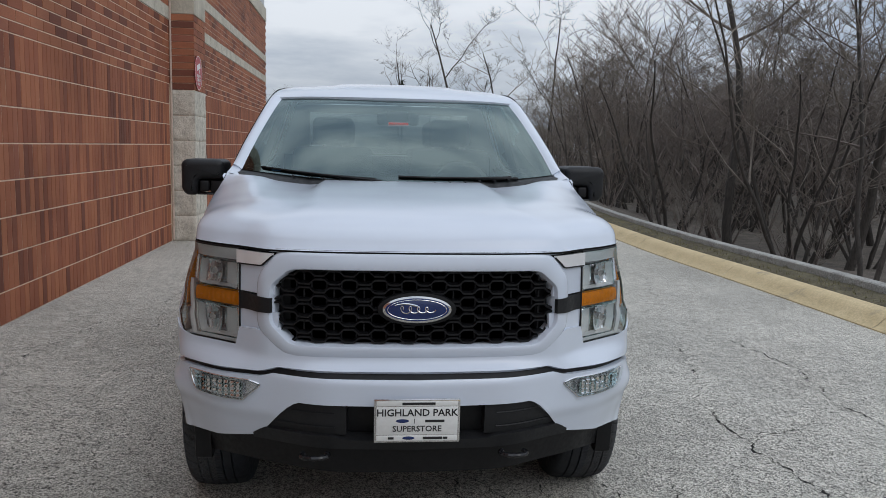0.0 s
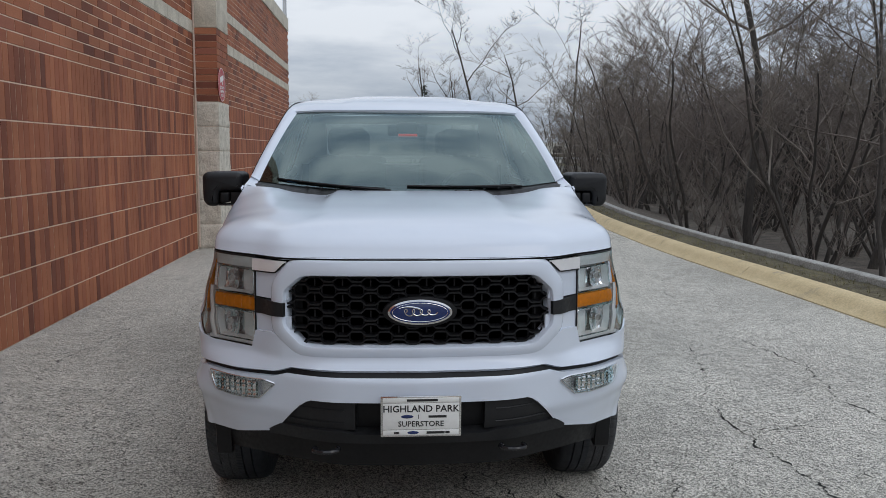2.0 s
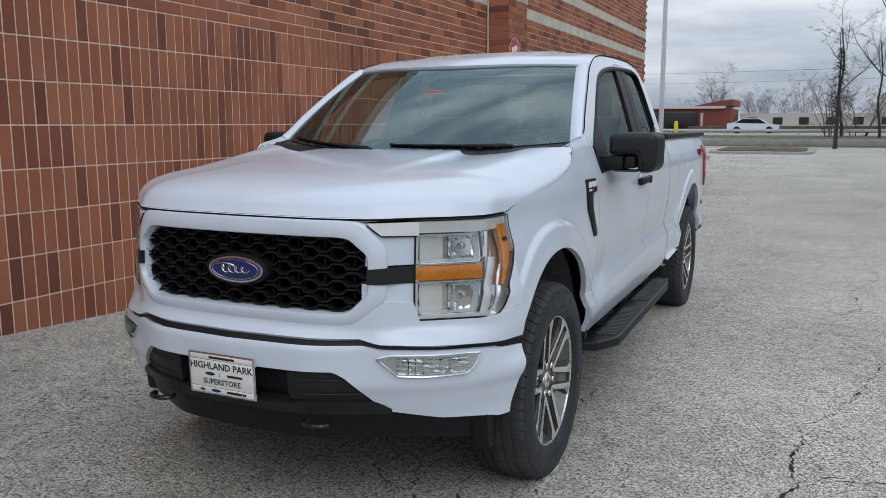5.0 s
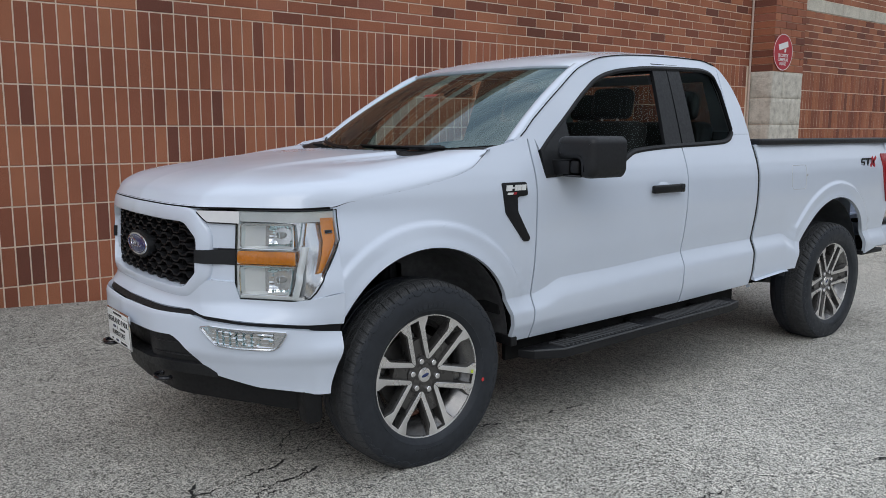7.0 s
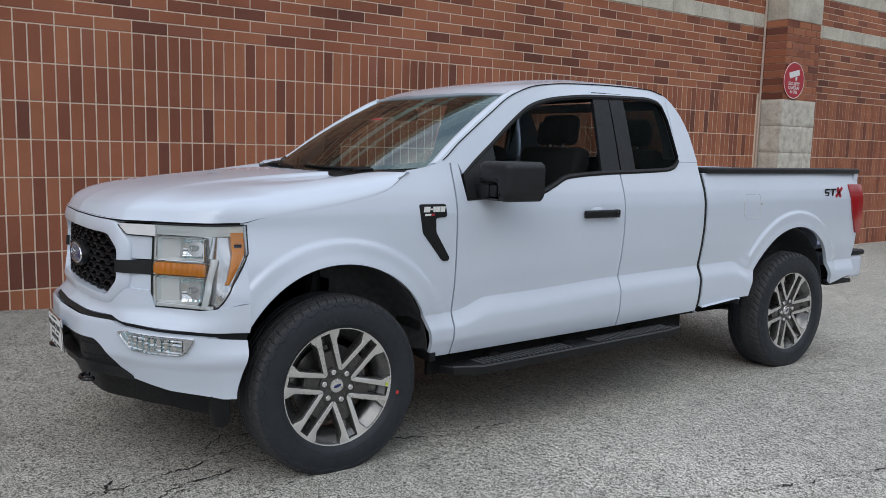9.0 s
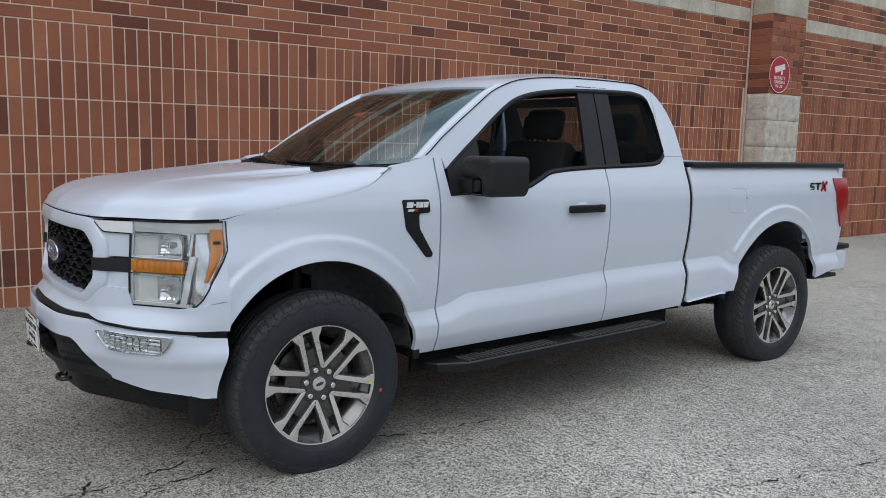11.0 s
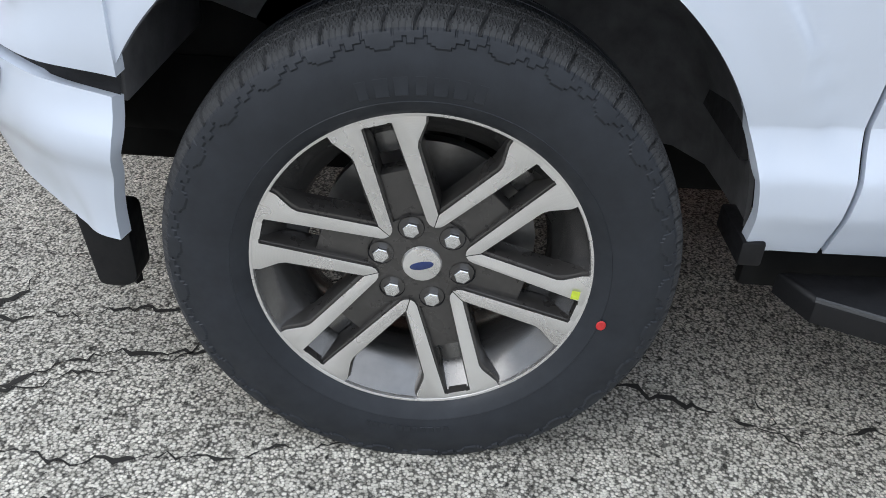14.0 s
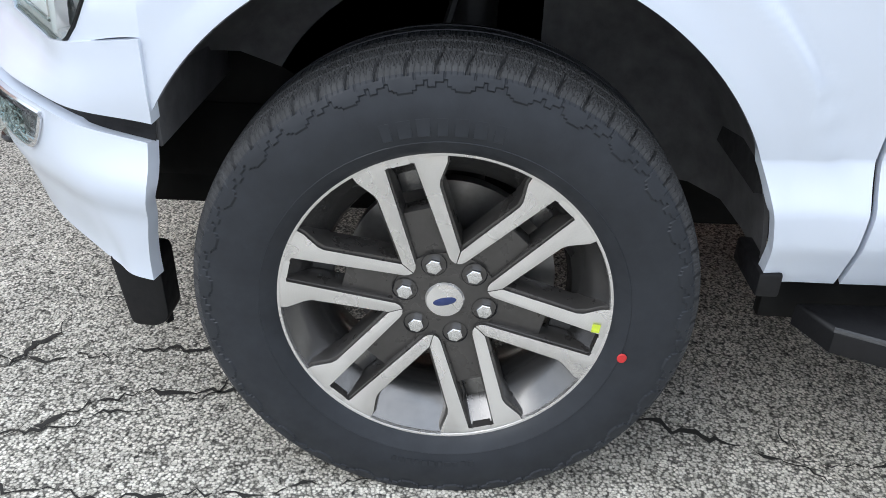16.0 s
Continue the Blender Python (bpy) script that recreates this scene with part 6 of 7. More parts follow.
def on_glass(s, t, w, h, off=0.003):
    rows = []
    for b in span(t - h / 2, t + h / 2, 3):
        rows.append([ws_point(a, b) + Vector((0, 0.55, -0.83)) * off for a in span(s - w / 2, s + w / 2, 6)])
    return outward(grid_bm(rows), (0, -1, 1))


STICKER = part("windshield_sticker", on_glass(-0.006, 0.640, 0.155, 0.050), mat_plain("pink_label", (0.75, 0.42, 0.40), 0.5, grain=80), windshield, "pale red label with unreadable marks")
for k in range(9):
    part("label_bar", on_glass(-0.070 + k * 0.0165, 0.640, 0.010, 0.024, -0.001), mat_plain("red_print", (0.55, 0.05, 0.05), 0.5), STICKER)
part("mirror_module", on_glass(-0.006, 0.80, 0.17, 0.17, 0.02), BLACK, windshield)
part("windshield_sticker", on_glass(-0.78, 0.045, 0.06, 0.03), mat_plain("blue_label", (0.10, 0.22, 0.40), 0.4), windshield, "small blue label")
frit = bmesh.new()
for rows in ([[ws_point(s, t) + Vector((0, 0.55, -0.83)) * 0.004 for s in span(-1, 1, 33)] for t in (0.955, 1.0)], [[ws_point(s, t) + Vector((0, 0.55, -0.83)) * 0.004 for s in span(-1, 1, 33)] for t in (0.0, 0.05)]):
    join_bm(frit, grid_bm(rows))
for s0, s1 in ((-1.0, -0.965), (0.965, 1.0)):
    join_bm(frit, grid_bm([[ws_point(s, t) + Vector((0, 0.55, -0.83)) * 0.004 for s in (s0, s1)] for t in span(0, 1, 12)]))
part("glass_border", frit, BLACK, windshield)

# ---- truck: cabin ----
CABIN = part("cabin_tub", box(-0.84, 0.84, 0.50, 2.56, 0.60, 0.66), INTERIOR, TRUCK)
for sg in (1, -1):
    lin = outward(skin(span(0.68, 2.58, 40), lambda y: 0.62, lambda y: win_low(y) - 0.004 if 0.71 <= y <= 2.42 else 1.40, [0.8, 1.0, 1.2, 1.3], lambda y, z: (sg * (side_x(y, z) - 0.065), y, z)), (-sg, 0, 0))
    part("door_lining", lin, INTERIOR, CABIN)
    top = outward(skin(span(0.80, 2.44, 40), lambda y: win_high(y) + 0.002, lambda y: roof_rail(y) - 0.012, [], lambda y, z: (sg * (side_x(y, z) - 0.035), y, z)), (-sg, 0, 0))
    part("head_lining_edge", top, mat_plain("grey_headliner", (0.09, 0.09, 0.087), 0.95, grain=200) if sg > 0 else bpy.data.materials["grey_headliner"], CABIN)
lining = roof_rows()
part("head_lining", outward(grid_bm([[(x * 0.96, y, z - 0.04) for x, y, z in r] for r in lining[1:-1]]), (0, 0, -1)), bpy.data.materials["grey_headliner"], CABIN)
part("cabin_back", outward(back_strip(0.62, 1.485, -0.8, 0.8, 12, 8), (0, -1, 0)), INTERIOR, CABIN).matrix_basis = pose(0, -0.035, 0)
dash_rows = []
for s in span(-1, 1, 25):
    bowv = 0.06 * s * s
    dash_rows.append([(0.80 * s, y + bowv, z) for y, z in ((0.36, 1.33), (0.50, 1.35), (0.66, 1.355 + 0.02 * math.exp(-((s - 0.48) / 0.2) ** 2)), (0.78, 1.34), (0.86, 1.30), (0.88, 1.18), (0.84, 0.95), (0.70, 0.70))])
part("dashboard", outward(grid_bm(dash_rows), (0, 0.5, 1)), INTERIOR, CABIN)
wheel_bm = bmesh.new()
add_tube(wheel_bm, [(0.185 * math.cos(a), 0, 0.185 * math.sin(a)) for a in span(0, 2 * math.pi, 33)], 0.016, 8, False)
for a in (0.1, math.pi - 0.1, -math.pi / 2):
    add_tube(wheel_bm, [(0, 0.02, 0), (0.185 * math.cos(a), 0, 0.185 * math.sin(a))], 0.016, 6)
bmesh.ops.create_uvsphere(wheel_bm, u_segments=14, v_segments=8, radius=0.06)
part("steering_wheel", wheel_bm, GLOSSBLACK, CABIN).matrix_basis = pose(0.38, 0.98, 1.30, -24)


def seat(x, y, bench=False):
    w = 0.27
    s = part("seat", box(-w, w, -0.27, 0.25, 0.0, 0.16, 0.05, 3), FABRIC, CABIN, "dark fabric seat")
    s.matrix_basis = pose(x, y, 0.86)
    back = box(-w, w, -0.06, 0.07, 0.0, 0.60, 0.05, 3)
    part("seat_back", back, FABRIC, s).matrix_basis = pose(0, 0.26, 0.10, -12)
    part("headrest", box(-0.14, 0.14, -0.05, 0.06, 0.0, 0.19, 0.045, 3), FABRIC, s).matrix_basis = pose(0, 0.395, 0.70, -10)
    post = bmesh.new()
    for dx in (-0.06, 0.06):
        add_tube(post, [(dx, 0.375, 0.62), (dx, 0.40, 0.74)], 0.008, 6)
    part("headrest_post", post, STEEL, s)


for x in (-0.40, 0.40):
    seat(x, 1.42)
    seat(x, 2.10)
rear_view = box(-0.12, 0.12, -0.02, 0.02, -0.035, 0.035, 0.018, 3)
part("rear_view_mirror", rear_view, BLACK, CABIN).matrix_basis = pose(0.0, 0.93, 1.715, 8)


# ---- building: brick wall with stone bands and pilasters ----
WALL_START, WALL_END, WALL_TOP, TILE_TOP = -16.0, 21.8, 5.60, 2.437
PILASTERS = ((9.28, 10.16), (-2.36, -1.44))
JOINT = 0.0118


def in_pilaster(y0, y1):
    return any(y0 < b and y1 > a for a, b in PILASTERS)


def block(dx, dy, dz, e=0.0018):
    """A brick without its hidden back: front chamfered. Origin at the middle of its back."""
    hy, hz = dy / 2, dz / 2
    back = [(0, -hy, -hz), (0, hy, -hz), (0, hy, hz), (0, -hy, hz)]
    mid = [(dx - e, y, z) for _, y, z in back]
    front = [(dx, math.copysign(hy - e, y), math.copysign(hz - e, z)) for _, y, z in back]
    verts = back + mid + front
    faces = [(8, 9, 10, 11)]
    for i in range(4):
        j = (i + 1) % 4
        faces += [(i, j, 4 + j, 4 + i), (4 + i, 4 + j, 8 + j, 8 + i)]
    return verts, faces


def block_mesh(name, dx, dy, dz, mat):
    v, f = block(dx, dy, dz)
    me = bpy.data.meshes.new(name)
    me.from_pydata(v, [], f)
    me.materials.append(mat)
    return me


class Courses:
    """Many bricks: those in the near stretch as parts, the rest as one joined part."""

    def __init__(self, name, parent, mat, near):
        self.name, self.parent, self.mat, self.near = name, parent, mat, near
        self.meshes, self.v, self.f, self.count = {}, [], [], 0

    def put(self, x, y, z, dx, dy, dz, rz=0.0):
        rng = random.Random(int(y * 1000) * 7919 + int(z * 1000) * 31)
        dx += rng.uniform(-0.0008, 0.0008)
        if rz == 0.0 and self.near(y, z) and self.count < 300:
            key = (round(dy, 3), round(dz, 3))
            if key not in self.meshes:
                self.meshes[key] = block_mesh(self.name, 0.010, dy, dz, self.mat)
            o = new(self.name, self.meshes[key])
            o.parent = self.parent
            o.matrix_basis = pose(x + dx - 0.010, y, z, rng.uniform(-0.15, 0.15))
            self.count += 1
            return
        v, f = block(dx, dy, dz)
        c, s, n = math.cos(rz), math.sin(rz), len(self.v)
        self.v += [(x + a * c - b * s, y + a * s + b * c, z + d) for a, b, d in v]
        self.f += [tuple(i + n for i in q) for q in f]

    def close(self):
        me = bpy.data.meshes.new(self.name)
        me.from_pydata(self.v, [], self.f)
        me.materials.append(self.mat)
        o = new(self.name, me)
        o.parent = self.parent
        return tagged(o, "", "", "", "stuff")


def build_building():
    bm = bmesh.new()
    add_box(bm, -22.0, WALL_X - 0.0045, WALL_START, WALL_END, -0.3, WALL_TOP - 0.02)
    wall = thing("wall_west", bm, MORTAR, "tall store wall of red brick with pale stone bands", "wall", kind="structure")
    tiles = Courses("tile", wall, BRICK, lambda y, z: -1.0 < y < 2.72)
    rows, pitch, foot = 8, 0.309, 0.274
    n = int((WALL_END - WALL_START) / 0.1016)
    for i in range(n):
        y = WALL_START + (i + 0.5) * 0.1016
        if in_pilaster(y - 0.05, y + 0.05):
            continue
        for k in range(rows):
            tall = pitch if k else foot
            tiles.put(WALL_X - 0.0045, y, foot + (k - 0.5) * pitch if k else foot / 2, 0.0052, 0.1016 - JOINT, tall - JOINT)
    tiles.close()
    bricks = Courses("brick", wall, BRICK, lambda y, z: -1.2 < y < 6.5 and z < 3.42)
    for z0, z1, c in ((TILE_TOP, 3.40, 9), (3.60, 4.01, 4), (4.21, 5.21, 10)):
        h = (z1 - z0) / c
        for k in range(c):
            off = 0.1524 * (k % 2)
            for i in range(int((WALL_END - WALL_START) / 0.3048)):
                y = WALL_START + off + (i + 0.5) * 0.3048
                a, b = y - 0.1524, y + 0.1524
                for p0, p1 in PILASTERS:
                    if a < p0 < b:
                        b = p0
                    if a < p1 < b:
                        a = p1
                if b - a < 0.04 or in_pilaster(a + 0.005, b - 0.005):
                    continue
                bricks.put(WALL_X - 0.0045, (a + b) / 2, z0 + (k + 0.5) * h, 0.0052, b - a - JOINT, h - JOINT)
    # the far end of the wall, round the corner
    for k in range(40):
        z = 0.05 + k * 0.1235
        for i in range(40):
            x = WALL_X - 0.15 - i * 0.3048 - 0.1524 * (k % 2)
            v = bricks
            v.put(x, WALL_END - 0.002, z, 0.010, 0.3048 - JOINT, 0.1235 - JOINT, math.pi / 2)
    stone_band = lambda name, z0, z1, out, step: [part(name, box(WALL_X - 0.02, WALL_X + out, a + 0.003, min(a + step, WALL_END) - 0.003, z0 + 0.004, z1 - 0.004, 0.006, 1), BAND, wall) for a in np.arange(WALL_START, WALL_END, step) if not in_pilaster(a + 0.1, a + step - 0.1) or True]
    stone_band("band_stone", 3.40, 3.60, 0.012, 0.6096)
    stone_band("band_stone", 4.01, 4.21, 0.012, 0.6096)
    stone_band("coping_stone", 5.21, 5.60, 0.030, 1.2192)
    # pilasters
    for y0, y1 in PILASTERS:
        add = bmesh.new()
        add_box(add, WALL_X - 0.01, -2.812, y0 + 0.012, y1 - 0.012, -0.2, WALL_TOP - 0.03)
        part("pilaster_core", add, MORTAR, wall)
        h = 2.35 / 6
        for k in range(6):
            split = y0 + (y1 - y0) * (0.34 if k % 2 else 0.62)
            for a, b in ((y0, split), (split, y1)):
                s = box(WALL_X + 0.002, -2.80, a + 0.002, b - 0.002, k * h + 0.002, (k + 1) * h - 0.002, 0.004, 1)
                bmesh.ops.subdivide_edges(s, edges=s.edges[:], cuts=5, use_grid_fill=True)
                rng = random.Random(k * 17 + int(a * 100))
                for v in s.verts:
                    n3 = noise.fractal(Vector((v.co.y * 6 + k, v.co.z * 6, v.co.x * 6)), 1.0, 2.0, 4)
                    if v.co.x > -2.83:
                        v.co.x += 0.009 * n3
                    if v.co.y < a + 0.02:
                        v.co.y += 0.006 * n3
                part("stone_block", s, STONE, wall, angle=60)
        for k in range(11):
            z = 2.35 + (k + 0.5) * 0.1045
            off = 0.1524 * (k % 2)
            ys = [y for y in np.arange(y0 + off, y1 - 0.1, 0.3048)]
            if off:
                bricks.put(-2.812, y0 + 0.0762, z, 0.012, 0.1524 - JOINT, 0.0945, 0.0001)
            for y in ys:
                w = min(0.3048, y1 - y)
                bricks.put(-2.812, y + w / 2, z, 0.012, w - JOINT, 0.0945, 0.0001)
            for yy, rz in ((y0 + 0.012, -math.pi / 2), (y1 - 0.012, math.pi / 2)):
                bricks.put(WALL_X + 0.19, yy, z, 0.012, 0.352, 0.0945, rz)
        part("pilaster_cap", box(WALL_X, -2.79, y0 - 0.004, y1 + 0.004, 3.50, 4.21, 0.012), BAND, wall)
        for k in range(9):
            bricks.put(-2.812, (y0 + y1) / 2, 4.28 + k * 0.1045, 0.012, y1 - y0 - 0.02, 0.0945, 0.0001)
    bricks.close()
    pipe = bmesh.new()
    add_tube(pipe, [(WALL_X + 0.022, 9.245, 0.02), (WALL_X + 0.022, 9.245, 5.2)], 0.017, 10)
    thing("conduit_pipe", pipe, mat_plain("pale_pipe_paint", (0.52, 0.40, 0.33), 0.6, grain=40), "thin pale conduit pipe up the brick wall", "pipe")
    # round red sign
    sg = bmesh.new()
    add_lathe(sg, [(0.0, 0.0), (0.004, 0.0), (0.004, 0.268), (0.0, 0.270), (-0.003, 0.270)], "x", 56)
    sign = thing("wall_sign", sg, REDPAINT, "round red security sign with white camera symbol", "sign")
    sign.matrix_basis = pose(-2.786, 9.515, 2.632)
    ring = add_lathe(bmesh.new(), [(0.0044, 0.254), (0.0058, 0.256), (0.0058, 0.263), (0.0044, 0.265)], "x", 56)
    part("sign_ring", ring, WHITEPLATE, sign)
    icon = bmesh.new()
    add_prism(icon, [(0.004, -0.14, 0.105), (0.004, 0.115, 0.165), (0.004, 0.135, 0.085), (0.004, -0.115, 0.022)], (0.002, 0, 0))
    add_prism(icon, [(0.004, 0.03, 0.05), (0.004, 0.075, 0.06), (0.004, 0.070, 0.0), (0.004, 0.03, 0.0)], (0.002, 0, 0))
    part("camera_symbol", icon, WHITEPLATE, sign)
    for words, z, size in (("SECURITY", -0.050, 0.066), ("CAMERAS", -0.110, 0.066), ("IN USE", -0.170, 0.062)):
        t = text_bm(words, size, 0.0006, 0.001)
        t.transform(Matrix.Translation((0.0054, 0, z)) @ Matrix.Rotation(radians(90), 4, "Z"))
        part("sign_lettering", t, WHITEPLATE, sign)


build_building()

# ---- kerb, verge and the wooded slope ----
def along(profile, y0, y1, step):
    ys = list(np.arange(y0, y1, step)) + [y1]
    return grid_bm([[(kerb_x(y) + dx, y, z) for dx, z in profile] for y in ys])


KERB_LINE = tagged(new("kerb"), "rolled concrete kerb with worn yellow paint", "kerb", kind="structure")
k_prof = [(-0.045, -0.02), (-0.045, 0.012), (0.0, 0.035), (0.035, 0.062), (0.075, 0.10), (0.12, 0.135), (0.17, 0.150), (0.27, 0.153), (0.29, 0.145), (0.29, 0.0)]
for y in list(np.arange(-24.0, 48.0, 3.0)):
    seg = outward(along(k_prof, y + 0.004, y + 2.996, 0.5), (-0.5, 0, 1))
    part("kerb_stone", seg, KERB, KERB_LINE)
verge_bm = outward(along([(0.28, 0.13), (0.34, 0.150), (0.50, 0.165), (0.70, 0.165), (0.76, 0.12)], -60, 60, 0.4), (0, 0, 1))
for v in verge_bm.verts:
    if 0.36 < v.co.x - kerb_x(v.co.y) < 0.75:
        v.co.z += 0.025 * noise.noise(Vector((v.co.x * 4, v.co.y * 3, 0)))
thing("verge", verge_bm, VERGE, "narrow bare winter verge with thin dead grass", "verge", kind="structure")
EDGE = tagged(new("edging_wall"), "low weathered concrete edging beyond the verge", "edging wall", kind="structure")
for y in np.arange(-24.0, 48.0, 2.4):
    seg = outward(along([(0.70, 0.10), (0.70, 0.235), (0.715, 0.248), (0.845, 0.248), (0.86, 0.235), (0.86, -0.4)], y + 0.005, y + 2.395, 0.6), (0, 0, 1))
    part("edging_stone", seg, CONCRETE, EDGE)
slope_rows = []
for y in span(-75, 75, 76):
    k = kerb_x(max(-60, min(60, y)))
    slope_rows.append([(k + dx, y, z + 0.14 * noise.noise(Vector((dx * 0.4, y * 0.3, 3)))) for dx, z in ((0.93, 0.05), (1.4, -0.05), (2.5, -0.35), (4.0, -0.75), (7.0, -0.85), (12, -0.7), (20, -0.3), (32, 0.3), (48, 0.9), (70, 1.2))])
thing("woodland_floor", outward(grid_bm(slope_rows), (0, 0, 1)), LITTER, "brown leaf litter on the wooded slope", "ground", kind="structure")


def grass_tufts():
    rng = random.Random(5)
    verts, faces = [], []
    for i in range(2600):
        y = rng.uniform(-6, 30)
        dx = rng.uniform(0.30, 0.71)
        x, z = kerb_x(y) + dx, 0.155
        for b in range(3):
            a, h, w = rng.uniform(0, 6.28), rng.uniform(0.015, 0.055), 0.003
            lx, ly = math.cos(a) * h * 0.7, math.sin(a) * h * 0.7
            n = len(verts)
            verts += [(x - w * math.sin(a), y + w * math.cos(a), z), (x + w * math.sin(a), y - w * math.cos(a), z), (x + lx, y + ly, z + h)]
            faces.append((n, n + 1, n + 2))
    me = bpy.data.meshes.new("dead_grass")
    me.from_pydata(verts, [], faces)
    me.materials.append(mat_plain("dry_grass", (0.17, 0.15, 0.07), 0.9, grain=9, amount=0.45))
    tagged(new("dead_grass", me), "thin dead grass and leaf scraps on the verge", "grass", kind="stuff")


grass_tufts()


# ---- trees ----
class Wood:
    """Branches as thin tubes, grown from a seed."""

    def __init__(self, seed):
        self.r = random.Random(seed)
        self.trunk, self.twigs = ([], []), ([], [])

    def tube(self, store, pts, radii, sides):
        verts, faces = store
        base = len(verts)
        up = Vector((0.31, 0.17, 0.93))
        for i, p in enumerate(pts):
            t = (pts[min(i + 1, len(pts) - 1)] - pts[max(i - 1, 0)]).normalized()
            a = t.cross(up).normalized() if abs(t.dot(up)) < 0.98 else t.orthogonal().normalized()
            b = t.cross(a)
            for k in range(sides):
                c, s = math.cos(6.2832 * k / sides), math.sin(6.2832 * k / sides)
                verts.append(tuple(p + (a * c + b * s) * radii[i]))
        for i in range(len(pts) - 1):
            for k in range(sides):
                q, w = base + i * sides, (k + 1) % sides
                faces.append((q + k, q + w, q + sides + w, q + sides + k))

    def branch(self, start, way, length, radius, level, depth, lift=0.12, spread=0.75, kids=(4, 7)):
        r = self.r
        n = 10 if level == 0 else (5 if level == 1 else (2 if level < depth else 1))
        pts, radii, d = [start.copy()], [radius], way.normalized()
        for i in range(n):
            d = (d + Vector((r.uniform(-1, 1), r.uniform(-1, 1), r.uniform(-0.6, 1) * 0.8 + lift)) * (0.20 if level == 0 else 0.32)).normalized()
            if level == 0:
                d = d.lerp(way.normalized(), 0.22).normalized()
            pts.append(pts[-1] + d * length / n)
            radii.append(radius * (1 - 0.72 * (i + 1) / n))
        self.tube(self.trunk if level == 0 else self.twigs, pts, radii, 6 if level == 0 else (4 if level == 1 else 3))
        if level >= depth:
            return
        for _ in range(r.randint(*kids)):
            t = r.uniform(0.30 if level == 0 else 0.15, 1.0)
            i = min(int(t * n), n - 1)
            p = pts[i].lerp(pts[i + 1], t * n - i)
            a = r.uniform(0, 6.2832)
            side = Vector((math.cos(a), math.sin(a), r.uniform(-0.1, 0.5)))
            w = (pts[i + 1] - pts[i]).normalized() * (1 - spread * 0.5) + side * spread
            self.branch(p, w, length * r.uniform(0.32, 0.60) * (1.15 - 0.4 * t), max(radius * (1 - 0.7 * t) * 0.55, 0.0068), level + 1, depth, lift, spread, kids)

    def mesh(self, name, store, mat):
        me = bpy.data.meshes.new(name)
        me.from_pydata(store[0], [], store[1])
        me.materials.append(mat)
        for p in me.polygons:
            p.use_smooth = True
        return me


def tree(seed, height, radius, bark, twig, label, depth=3, kids=(4, 7), lift=0.12, spread=0.75, stems=1, group="bare trees of the wood"):
    w = Wood(seed)
    for s in range(stems):
        a = w.r.uniform(0, 6.28)
        lean = 0.16 if stems == 1 else 0.42
        way = Vector((math.cos(a) * lean, math.sin(a) * lean, 1))
        w.branch(Vector((0.12 * math.cos(a), 0.12 * math.sin(a), -0.3)) if stems > 1 else Vector((0, 0, -0.3)), way, height * (1 if stems == 1 else w.r.uniform(0.6, 1.0)), radius, 0, depth, lift, spread, kids)
    t = empty("tree" if stems == 1 else "shrub", label, "tree" if stems == 1 else "shrub", group)
    a = new("trunk" if stems == 1 else "stem", w.mesh("trunk", w.trunk, bark))
    b = new("crown", w.mesh("crown", w.twigs, twig))
    a.parent = b.parent = t
    return t


